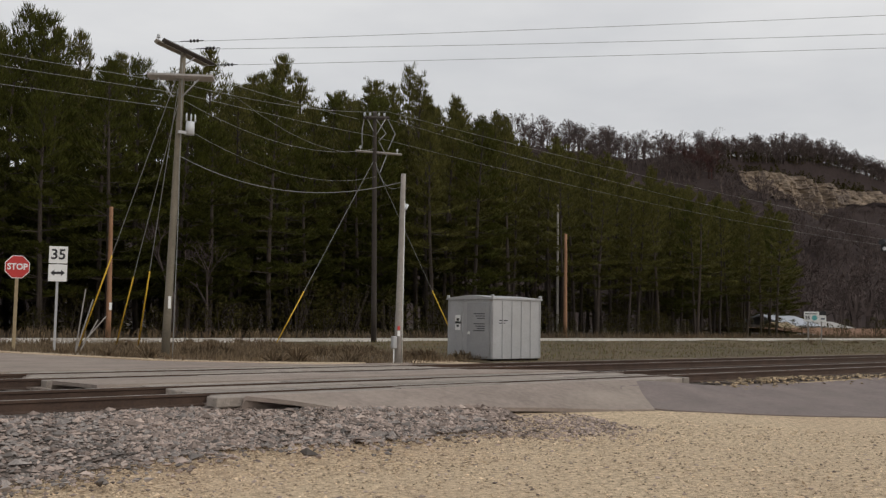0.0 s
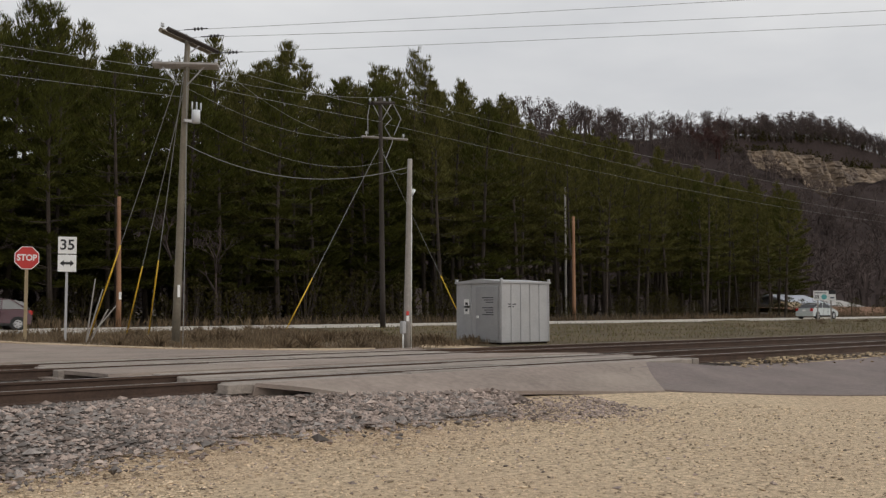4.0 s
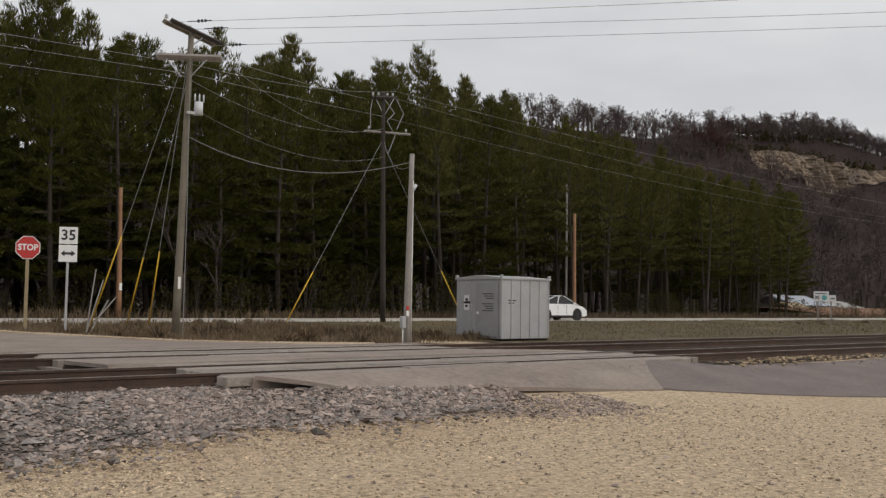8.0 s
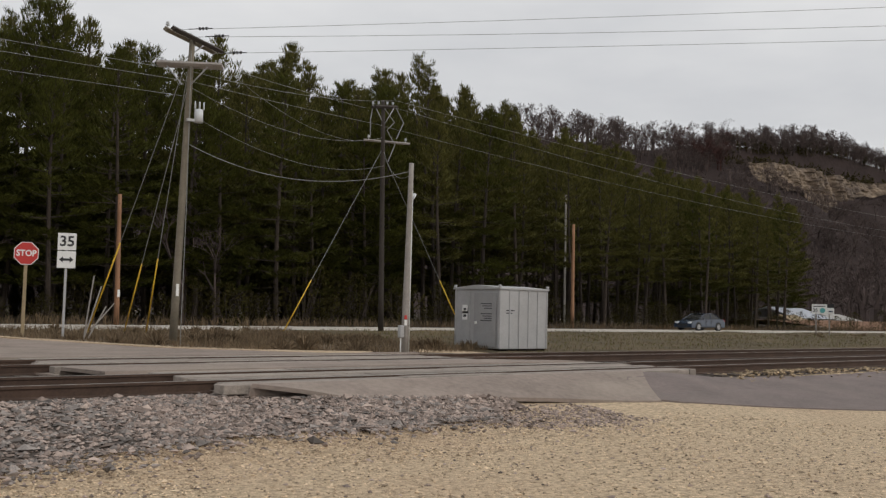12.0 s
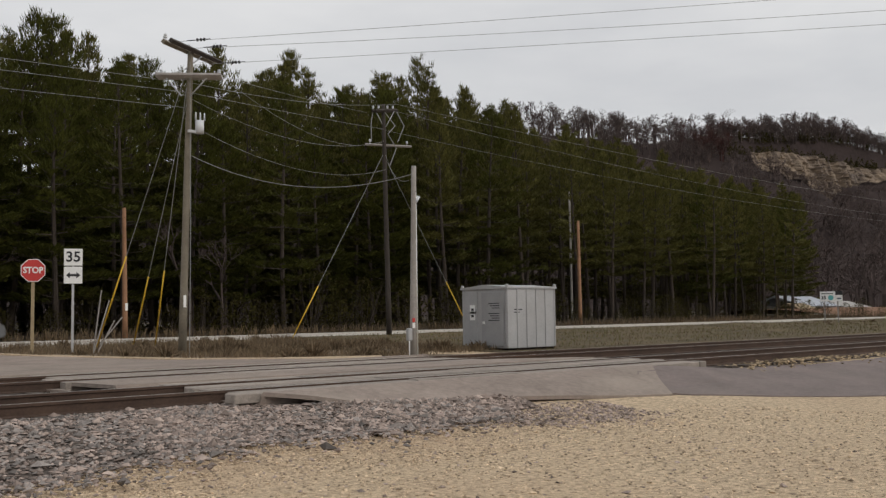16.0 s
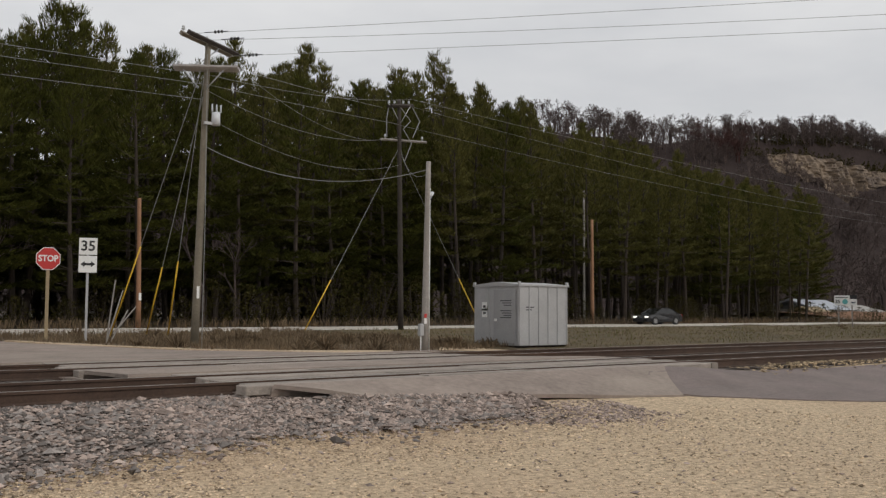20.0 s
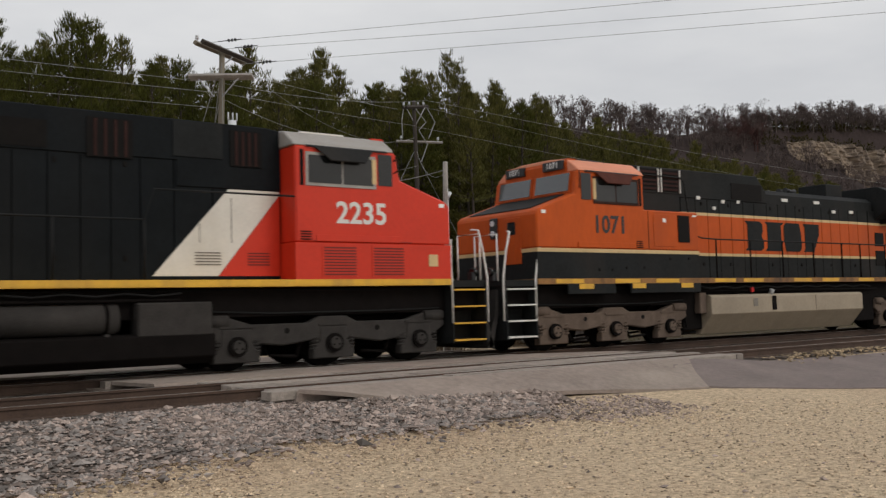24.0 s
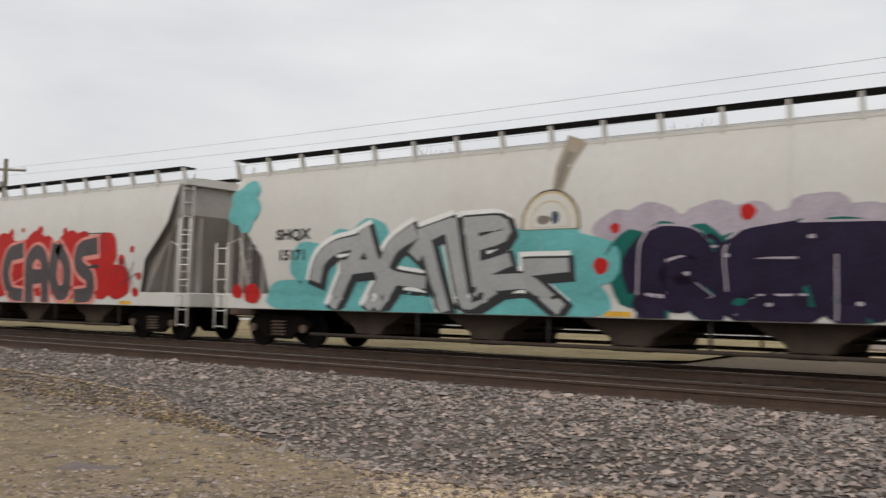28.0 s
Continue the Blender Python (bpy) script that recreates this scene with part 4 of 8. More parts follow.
for i, (hh, bb, sp, ri) in enumerate(((17.0, 1.8, 4.0, 1.0), (15.5, 5.0, 2.9, 1.0), (16.2, 3.0, 3.7, 1.0), (14.0, 1.4, 3.4, 1.0), (18.0, 5.6, 3.0, 0.85), (16.5, 1.5, 3.2, 0.6))):
    t_, c_ = pine_mesh(20 + i, hh, bb, sp, ri)
    root = thing("pine_tree", "tall dark green white pine with bare lower trunk", "pine tree", group="pines behind the highway")
    part_t = pydata("trunk", *t_, "bark", root)
    part_c = pydata("crown", *c_, "needles_olive" if i in (1, 4, 5) else "needles", root)
    PINES.append(root)


def pine_rows():
    rng = random.Random(11)
    first = set()
    rows = ((47.0, 3.3, -1.5, 92, (0, 2, 3)), (51.0, 3.3, -4.5, 104, (0, 1, 2, 4)), (56.0, 3.8, -4, 118, (1, 4, 2)), (62, 2.7, -6, 138, (5, 4)), (69, 2.7, -7.5, 150, (5,)), (78, 3.8, -8.5, 150, (5,)), (88, 4.4, -9.5, 150, (5,)))
    for row, (y0, step, x0, x1, kinds) in enumerate(rows):
        x = x0
        while x < min(x1, y0 * 1.68):
            src = rng.choice([k for k in kinds if k in (0, 2, 3)] or [0, 2, 5] if x < y0 * 0.42 else [k for k in kinds if k != 3 and k != 0] + [1, 4] if x > y0 * 0.8 else kinds)
            s = rng.uniform(0.86, 1.08) * float(np.interp(x, [-5, 2, 12, 40, 60, 72, 95], [0.78, 0.9, 0.98, 1.0, 0.92, 0.8, 0.8])) * (0.9, 0.97, 1.03, 1.06, 1.08, 1.12, 1.16)[row]
            px, py = x + rng.uniform(-0.9, 0.9), y0 + rng.uniform(-1.3, 1.3)
            canopy = float(np.interp(math.degrees(math.atan2(px, py)), [-8, -5, 0, 6, 12, 15.8, 18.8, 21.4, 23.2, 27.3, 29, 31.7, 34.4, 36.7, 38.6, 42, 43.4, 46.8, 50.1, 53, 56, 57.8, 59.6, 60.5, 61.5], [12, 13.8, 15, 16, 15.7, 15.9, 15.0, 16.4, 14.3, 15.1, 15.3, 14.4, 13.8, 14.6, 12.7, 13.0, 11.8, 10.3, 9.1, 8.3, 7.3, 6.7, 6.5, 5.6, 4.5]))
            cap = (1.05 + math.hypot(px, py) * math.tan(radians(canopy))) / PINE_HEIGHTS[src]
            s = min(s, cap * rng.uniform(0.84, 0.98)) if row < 2 else min(1.45, cap * rng.uniform(0.84, 1.02))
            m = pose(px, py, 0.55, 0, 0, rng.uniform(0, 360))
            base = PINES[src]
            if src not in first:
                first.add(src)
                ob = base
                ob.matrix_basis = m
            else:
                ob = copy_thing(base, m)
            ob.scale = (s, s, s * rng.uniform(0.95, 1.06))
            x += step * rng.uniform(0.7, 1.3)


pine_rows()


def bare_tree_mesh(seed, height, spread, depth=5, twigs=3):
    rng = np.random.default_rng(seed)
    v, f = [], []

    def grow(p, d, ln, r, lev):
        q = p + d * ln
        tube(v, f, p, q, r, r * 0.68, 5 if lev < 2 else 3)
        if lev >= depth:
            return
        for _ in range(2 if lev < 1 else rng.integers(2, twigs + 1)):
            nd = d + rng.normal(0, spread, 3)
            nd[2] += 0.12
            nd /= np.linalg.norm(nd)
            grow(q, nd, ln * rng.uniform(0.62, 0.85), r * 0.62, lev + 1)

    grow(np.zeros(3), np.array([0, 0, 1.0]), height * 0.27, height * 0.017, 0)
    return v, f


# The bluff: a long wooded hill with a limestone cliff near its crest.
def crest(x):
    return float(np.interp(x, [-2600, -1724, -1365, -1116, -1000, -700, -400, -150, 60, 180, 289, 411, 493, 597, 720, 900, 1500], [110, 102, 76, 54, 46, 40, 32, 38, 30, 68, 86, 99, 105, 118, 117, 104, 96]))


def cliff_top(x):
    return float(np.interp(x, [485, 530, 563, 598, 651, 757], [92.5, 95.5, 95, 94, 95.5, 95]))


def cliff_foot(x):
    return cliff_top(x) - float(np.interp(x, [485, 499, 530, 545, 556, 569, 584, 651, 757], [11, 13, 17, 29, 30, 23, 14, 9, 10]))


def hill_z(x, y):
    foot, top = 205.0, 345.0
    k = min(1.0, max(0.0, (y - foot) / (top - foot)))
    z = crest(x) * (0.75 * k + 0.25 * k * k * (3 - 2 * k)) + 5 * noise.noise(Vector((x * 0.013, y * 0.013, 1))) * k
    if 480 < x < 780:
        if y < 322:
            z = min(z, (cliff_foot(x) - 1) * min(1.0, (y - 200) / 112))
        elif y < 334:
            z = min(z, cliff_top(x) - 1.5)
    return 0.5 + z


sheet("bluff", spaced((-2600, -800, 100), (-800, 400, 25), (400, 800, 10), (800, 1500, 25)), spaced((200, 308, 12), (308, 340, 4), (340, 420, 16)), hill_z, "hill", "brown wooded bluff beyond the valley", "hill")


def cliff_band():
    """Limestone face in ledges, set proud of the slope."""
    verts, faces = [], []
    nx, nz = 270, 40
    for i in range(nx + 1):
        x = 484 + 274 * i / nx
        zt = cliff_top(x) + 2.5 * noise.noise(Vector((x * 0.05, 0, 7)))
        zb = cliff_foot(x) + 4 * noise.noise(Vector((x * 0.04, 3, 7)))
        for j in range(nz + 1):
            k = j / nz
            z = zb + (zt - zb) * k
            bed = (z - 40) / 3.4 + 0.5 * noise.noise(Vector((x * 0.04, z * 0.08, 1)))
            block = noise.noise(Vector((math.floor(x / 4.5 + 0.5 * math.sin(math.floor(bed) * 2.3)) * 3.7, math.floor(bed) * 5.1, 2)))
            y = 309 + 6 * k + 2.2 * block + 0.2 * (bed - math.floor(bed)) + 4.0 * noise.noise(Vector((x * 0.06, z * 0.05, 2))) + 3.5 * max(0.0, 0.25 - abs(noise.noise(Vector((x * 0.16, z * 0.03, 9))))) * 4 + 1.0 * noise.noise(Vector((x * 0.7, z * 0.7, 4)))
            verts.append((x, y, z))
    for i in range(nx):
        for j in range(nz):
            a = i * (nz + 1) + j
            faces.append((a, a + nz + 1, a + nz + 2, a + 1))
    me = bpy.data.meshes.new("cliff")
    me.from_pydata(verts, [], faces)
    me.materials.append(M["cliff"])
    tagged(new("cliff", me), "tan limestone cliff band in broken ledges", "cliff", kind="structure")


cliff_band()

def far_tree_mesh(seed, spread):
    """A far bare tree of unit height: round-limbed, its twigs as thin slivers."""
    rng = np.random.default_rng(seed)
    v, f = [], []

    def grow(p, d, ln, r, lev):
        q = p + d * ln
        if lev < 3:
            tube(v, f, p, q, r, r * 0.7, 3)
        else:
            s = np.cross(d, rng.normal(0, 1, 3))
            s *= max(r, 0.0032) / (np.linalg.norm(s) + 1e-9)
            b = len(v)
            v.extend([tuple(p - s), tuple(p + s), tuple(q + s * 0.4)])
            f.append((b, b + 1, b + 2))
        if lev >= 6:
            return
        for _ in range(3 if lev < 1 else rng.integers(2, 4)):
            nd = d + rng.normal(0, spread, 3)
            nd[2] += 0.16
            nd /= np.linalg.norm(nd)
            grow(q, nd, ln * rng.uniform(0.66, 0.86), r * 0.62, lev + 1)

    grow(np.zeros(3), np.array([0, 0, 1.0]), 0.12, 0.016, 0)
    v = np.array(v)
    return v / v[:, 2].max(), f


WOOD = [far_tree_mesh(50 + i, 0.5) for i in range(5)]


def wood(name, spots, material, label, seed):
    """A far wood of bare trees in one mesh: spots of x, y, z, height."""
    rng = random.Random(seed)
    vs, fs, off = [], [], 0
    for x, y, z, h in spots:
        v, f = WOOD[rng.randrange(5)]
        a = rng.uniform(0, 6.28)
        c, s = math.cos(a), math.sin(a)
        w = v * (h, h, h)
        vs.append(np.stack([w[:, 0] * c - w[:, 1] * s + x, w[:, 0] * s + w[:, 1] * c + y, w[:, 2] + z - 0.4], 1))
        fs += [tuple(k + off for k in q) for q in f]
        off += len(v)
    me = bpy.data.meshes.new(name)
    me.from_pydata(np.concatenate(vs).tolist(), [], fs)
    me.materials.append(M[material])
    tagged(new(name, me), label, "woods", kind="stuff")


def hill_spots(seed, count, x0, x1, y0, y1, h0, h1):
    rng = random.Random(seed)
    out = []
    for _ in range(count):
        x, y = rng.uniform(x0, x1), rng.uniform(y0, y1)
        if 484 < x < 760 and 290 < y < 334:
            continue
        out.append((x, y, hill_z(x, y), rng.uniform(h0, h1)))
    return out


wood("bluff_wood", hill_spots(1, 260, 240, 860, 334, 350, 11, 18) + hill_spots(21, 430, 240, 860, 334, 350, 4, 8) + hill_spots(31, 330, 484, 860, 334, 346, 6, 12) + hill_spots(41, 120, 240, 484, 312, 334, 9, 14), "bare_twig", "bare grey-brown trees along the crest of the bluff", 1)
wood("bluff_wood", hill_spots(2, 330, 400, 860, 206, 308, 12, 19), "bare_twig", "bare brown wood on the slope of the bluff", 2)
wood("bluff_wood", hill_spots(9, 130, 240, 490, 250, 330, 11, 17), "bare_twig", "bare wood on the upper slope of the bluff", 9)
wood("bluff_wood", [(490 + 4.2 * k, 303 + 3 * math.sin(k * 7.3), cliff_foot(490 + 4.2 * k) - 6 - 3 * math.sin(k * 3.1) ** 2, 5 + 5 * abs(math.sin(k * 5.7))) for k in range(64)], "bare_twig", "bare trees at the foot of the cliff", 12)
wood("bluff_wood", hill_spots(3, 46, 432, 520, 316, 340, 11, 16), "red_twig", "reddish bare oaks on the bluff", 3)


def cedar_band():
    """Dark low cedars that crowd the lip of the cliff."""
    rng = np.random.default_rng(8)
    v, f = [], []
    for k in range(300):
        x = 470 + 290 * rng.random()
        y = rng.uniform(317, 343)
        z0 = cliff_top(x) - 1.5 if x > 484 and y < 334 else hill_z(x, y) - 0.3
        h, w = rng.uniform(3.5, 8), rng.uniform(1.5, 3)
        for _ in range(50):
            u = rng.random()
            a, r = rng.uniform(0, 6.28), w * (1 - u) ** 0.6 * math.sqrt(rng.random())
            tuft(v, f, rng, np.array([x + r * math.cos(a), y + r * math.sin(a), z0 + h * u]), 0.9, 0.8, 2, 0.5, 1.6)
    tagged(pydata("cedar_scrub", v, f, "shrub"), "dark cedar scrub along the lip of the cliff", "scrub", kind="stuff")


cedar_band()
wood("bluff_wood", hill_spots(4, 150, -2100, -750, 300, 352, 16, 26), "bare_twig", "bare wood on the distant hill", 4)
wood("bluff_wood", hill_spots(6, 130, -520, 70, 315, 352, 11, 17), "bare_twig", "bare trees along the low wooded ridge", 8)
wood("roadside_wood", [(random.Random(k).uniform(112, 230), random.Random(k + 99).uniform(78, 150), 0.5, random.Random(k + 7).uniform(9, 15)) for k in range(110)], "bare_twig", "bare brown trees beyond the pines", 5)


def near_spot(k):
    rng = random.Random(k + 300)
    y, az = rng.uniform(57, 100), rng.uniform(7.5, 34)
    return -y * math.tan(radians(az)), y, 0.5, float(np.interp(az, [7, 12, 20, 34], [14, 13.5, 10.5, 8.5])) * rng.uniform(0.75, 1.05) * y / 64


wood("roadside_wood", [near_spot(k) for k in range(150)], "road_twig", "bare brown trees beyond the highway", 6)
rngb = random.Random(77)
for k in range(14):
    v, f = bare_tree_mesh(90 + k % 4, rngb.uniform(10.5, 14.5), 0.4, 6, 3) if k < 4 else (None, None)
    x, y = -46 + k * 2.9 + rngb.uniform(-1.2, 1.2), rngb.uniform(52, 66)
    if k < 4:
        tree = thing("bare_tree", "bare leafless grey-brown roadside tree", "tree", pose(x, y, 0.5), "bare trees by the highway")
        pydata("trunk", [tuple(p) for p in v], f, "bare_twig", tree)
        if k == 0:
            BARE = []
        BARE.append(tree)
    else:
        copy_thing(BARE[k % 4], pose(x, y, 0.5, 0, 0, rngb.uniform(0, 360)))


for bx, by, sc in ((20.4, 46.0, 0.55), (22.0, 45.6, 0.45), (9.6, 46.4, 0.5)):
    dead = copy_thing(BARE[1], pose(bx, by, 0.55, 0, 0, bx * 40))
    dead.scale = (sc, sc, sc)


def shrub_mesh(seed, h, w, count):
    rng = np.random.default_rng(seed)
    tv, tf, cv, cf = [], [], [], []
    for _ in range(9):
        a, r = rng.uniform(0, 6.28), rng.uniform(0.2, 1) * w
        tip = np.array([math.cos(a) * r, math.sin(a) * r, h * rng.uniform(0.6, 1)])
        tube(tv, tf, (tip[0] * 0.1, tip[1] * 0.1, 0), tip, 0.025, 0.008, 4)
    for _ in range(count):
        a, r, k = rng.uniform(0, 6.28), w * math.sqrt(rng.random()), rng.random()
        c = np.array([math.cos(a) * r * math.sin(math.pi * (0.15 + 0.8 * k)), math.sin(a) * r * math.sin(math.pi * (0.15 + 0.8 * k)), h * k])
        tuft(cv, cf, rng, c, 0.2, 0.9, 4)
    return (tv, tf), (cv, cf)


SHRUBS = []
for k in range(3):
    t_, c_ = shrub_mesh(70 + k, 2.6 + 0.5 * k, 1.5 + 0.2 * k, 260)
    root = thing("shrub", "olive-green shrub at the forest edge", "shrub", group="shrubs at the forest edge")
    pydata("stem", *t_, "bark", root)
    pydata("foliage", *c_, "shrub", root)
    SHRUBS.append(root)
rngs = random.Random(5)
x, k = 6.0, 0
DEEP = [(4 + 1.55 * i + rngs.uniform(-0.7, 0.7), rngs.uniform(53, 66), rngs.uniform(0.7, 1.25)) for i in range(66)] + [(-5 + 1.05 * i + rngs.uniform(-0.6, 0.6), rngs.uniform(62, 78), rngs.uniform(1.2, 1.9)) for i in range(52)]
while x < 96:
    m = pose(x, 44.6 + rngs.uniform(-0.4, 1.6), 0.55, 0, 0, rngs.uniform(0, 360))
    s = rngs.uniform(0.45, 1.1) if 19 < x < 46 else rngs.uniform(0.3, 0.65)
    if k < 3:
        ob = SHRUBS[k]
        ob.matrix_basis = m
    else:
        ob = copy_thing(SHRUBS[rngs.randrange(3)], m)
    ob.scale = (s, s, s)
    k += 1
    x += rngs.uniform(1.0, 2.4)
for x, y, s in DEEP:
    if x < y * 1.55:
        ob = copy_thing(SHRUBS[rngs.randrange(3)], pose(x, y, 0.55, 0, 0, rngs.uniform(0, 360)))
        ob.scale = (s, s, s)


def blades(name, count, place, h0, h1, width, material, label, seed):
    """Standing stalks and blades of grass in one mesh."""
    rng = np.random.default_rng(seed)
    v, f = [], []
    for _ in range(count):
        x, y, z = place(rng)
        h, a = rng.uniform(h0, h1), rng.uniform(0, 6.28)
        lx, ly = rng.normal(0, 0.3, 2) * h
        dx, dy = math.cos(a) * width, math.sin(a) * width
        b = len(v)
        v += [(x - dx, y - dy, z - 0.03), (x + dx, y + dy, z - 0.03), (x + lx * 0.5 + dx * 0.8, y + ly * 0.5 + dy * 0.8, z + h * 0.6), (x + lx, y + ly, z + h), (x + lx * 0.5 - dx * 0.8, y + ly * 0.5 - dy * 0.8, z + h * 0.6)]
        f.append((b, b + 1, b + 2, b + 3, b + 4))
    ob = pydata(name, v, f, material)
    tagged(ob, label, "grass", kind="stuff")


def in_weeds(rng):
    while True:
        x, y = rng.uniform(6.5, 19.8), rng.uniform(20.4, 35)
        if y > np.interp(x, [7.5, 8.7, 10.4, 12.0, 13.2, 15.3, 18], [30.6, 27.6, 24.2, 21.4, 20.4, 20.6, 21.6]) and rng.random() < 0.35 + 0.65 * (noise.noise(Vector((x * 0.5, y * 0.5, 0))) > -0.1):
            return x, y, ground_z(x, y) + 0.03


blades("weeds", 15000, in_weeds, 0.06, 0.28, 0.009, "dry_grass", "dry brown weeds and stalks along the highway", 1)
blades("weeds", 6000, lambda r: (r.uniform(4, 100), 43.3 + abs(r.normal(0, 0.8)), 0.62), 0.15, 0.6, 0.012, "dry_grass", "dry tall grass at the forest edge", 2)


def on_verge(rng):
    x, y = rng.uniform(20, 110), rng.uniform(20.6, 35.2)
    return x, y, verge_z(x, y)


blades("verge_grass", 9000, lambda r: on_verge(r), 0.04, 0.12, 0.009, "dry_grass", "short tufts on the grass verge", 3)
blades("verge_grass", 12000, lambda r: on_verge(r), 0.04, 0.11, 0.009, "grass_blade", "short green tufts on the grass verge", 4)


# low round clumps of dead weeds along the highway
def dry_clump_mesh(seed):
    rng = np.random.default_rng(seed)
    v, f = [], []
    for _ in range(260):
        a, up = rng.uniform(0, 6.28), rng.uniform(0.15, 1.0)
        d = np.array([math.cos(a) * (1 - up * 0.6), math.sin(a) * (1 - up * 0.6), up])
        q = d * rng.uniform(0.4, 1.0)
        p = q * rng.uniform(0.0, 0.5)
        s = np.cross(d, rng.normal(0, 1, 3))
        s *= 0.012 / (np.linalg.norm(s) + 1e-9)
        b = len(v)
        v += [tuple(p - s), tuple(p + s), tuple(q + s * 1.6), tuple(q - s * 1.6)]
        f.append((b, b + 1, b + 2, b + 3))
    return v, f


CLUMPS = []
rngw = random.Random(31)
for k in range(104):
    x, y, z = in_weeds(np.random.default_rng(400 + k)) if k < 92 else (rngw.uniform(52, 66), rngw.uniform(30, 34.6), 0.5)
    s = rngw.uniform(0.25, 0.45) * (1.25 if y < 28 else 0.8)
    m = pose(x, y, z - 0.02, 0, 0, rngw.uniform(0, 360))
    if k < 3:
        ob = pydata("dry_weed_clump", *dry_clump_mesh(500 + k), "dry_grass")
        tagged(ob, "dead brown weed clump beside the highway", "weed", "dead weed clumps")
        ob.matrix_basis = m
        CLUMPS.append(ob)
    else:
        ob = copy_thing(CLUMPS[k % 3], m)
    ob.scale = (s * 1.2, s * 1.2, s * 0.9)


# ---- poles, wires, signs, signal box ----
def pole(name, x, y, z, top, r, material, label, lean=(0, 0)):
    root = thing(name, label, "pole", pose(x, y, z))
    k = 6
    bm = path_rod([(lean[0] * i / k, lean[1] * i / k, (top - z) * i / k) for i in range(k + 1)], r, 12, r * 0.68)
    part("shaft", bm, material, root)
    return root


def sagging(p, q, sag, k=14):
    p, q = Vector(p), Vector(q)
    return [p.lerp(q, i / k) - Vector((0, 0, sag * 4 * (i / k) * (1 - i / k))) for i in range(k + 1)]


def wire(p, q, sag, r=0.0065, label="thin grey overhead power line"):
    ob = obj("overhead_wire", path_rod(sagging(p, q, sag), r, 4), "wire")
    return tagged(ob, label, "wire", "overhead wires")


def crossarm(root, a, b, thick, material, insulators=(), up=True, off=0.0):
    """A timber arm from a to b, in the pole's space, with its insulators."""
    a, b = Vector(a), Vector(b)
    d = (b - a).normalized()
    side = Vector((-d.y, d.x, 0)) * off
    arm = part("crossarm", rod(bmesh.new(), a + side, b + side, thick, thick, 4), material, root)
    for k in insulators:
        p = a.lerp(b, k) + side
        bm = bmesh.new()
        s = 1 if up else -1
        rod(bm, p, p + Vector((0, 0, s * 0.12)), 0.015, sides=6)
        disc(bm, p + Vector((0, 0, s * 0.15)), (0, 0, 1), 0.055, 0.04, 10)
        disc(bm, p + Vector((0, 0, s * 0.21)), (0, 0, 1), 0.045, 0.05, 10)
        part("insulator", bm, "porcelain", arm)
    return arm


AX, AY, AZ = 11.4, 26.2, 0.45
pole_a = pole("utility_pole", AX, AY, AZ, 9.5, 0.12, "pole", "tall grey-green timber utility pole with two double crossarms", (0.27, 0.1))
for off in (-0.13, 0.13):
    crossarm(pole_a, (-0.72, -0.52, 8.98), (1.42, 0.75, 8.95), 0.08, "pole_dark" if off < 0 else "pole", (0.04, 0.5, 0.96) if off > 0 else (), off=off)
    crossarm(pole_a, (-0.6, 0.5, 8.18), (0.95, -0.55, 8.18), 0.075, "pole_grey", (0.05, 0.35, 0.95) if off > 0 else (), off=off)
for k, (a, b) in enumerate((((0.0, 0.1, 7.6), (-0.4, 0.35, 8.15)), ((0.2, -0.05, 7.6), (0.6, -0.32, 8.15)), ((0.1, 0.1, 8.4), (0.75, 0.4, 8.95)))):
    part("arm_brace", bars([(a, b)], 0.02), "galvanised", pole_a)
tx = part("transformer", rod(bmesh.new(), (0.46, -0.12, 6.5), (0.46, -0.12, 6.88), 0.13, 0.125, 14), "porcelain", pole_a, "white pole-mounted transformer")
for e in (-0.12, 0.02, 0.15):
    bm = rod(bmesh.new(), (0.46 + e, -0.12, 6.9), (0.46 + e, -0.12, 7.12), 0.03, 0.02, 8)
    part("bushing", bm, "porcelain", tx)
part("hanger", box(0.1, 0.34, -0.15, -0.08, 6.5, 6.58), "galvanised", pole_a)
part("ground_wire", path_rod([(0.17, -0.12, 0.0), (0.2, -0.1, 4.0), (0.18, -0.06, 8.6)], 0.012, 4), "wire", pole_a)
part("pole_tag", box(-0.05, 0.03, -0.2, -0.185, 1.4, 1.75), "sign_white", pole_a)

BX, BY, BZ = 24.56, 34.4, 0.55
pole_b = pole("utility_pole", BX, BY, BZ, 10.9, 0.125, "pole_dark", "dark creosoted utility pole with looping cables", (-0.2, 0))
for off in (-0.1, 0.1):
    crossarm(pole_b, (-0.85, -0.2, 9.95), (0.62, 0.2, 10.2), 0.075, "pole_dark", (0.05, 0.3, 0.7, 0.96) if off > 0 else (), off=off)
crossarm(pole_b, (-1.05, 0.2, 8.5), (1.2, -0.2, 8.55), 0.055, "pole_grey", (0.1, 0.9))
for pts in (((-0.75, 0, 10.0), (-0.9, -0.05, 9.4), (-0.85, 0, 8.6)), ((-0.2, -0.1, 10.0), (0.3, -0.2, 9.4), (-0.1, -0.2, 9.0), (0.35, -0.2, 8.4), (0.0, -0.2, 7.6)), ((0.55, 0.1, 10.2), (0.95, 0.0, 9.5), (0.5, -0.1, 8.7))):
    smooth_pts = []
    for a, b in zip(pts, pts[1:]):
        smooth_pts += [tuple(np.array(a) + (np.array(b) - np.array(a)) * k / 3) for k in range(3)]
    part("jumper_cable", path_rod(smooth_pts + [pts[-1]], 0.022, 5), "wire", pole_b)
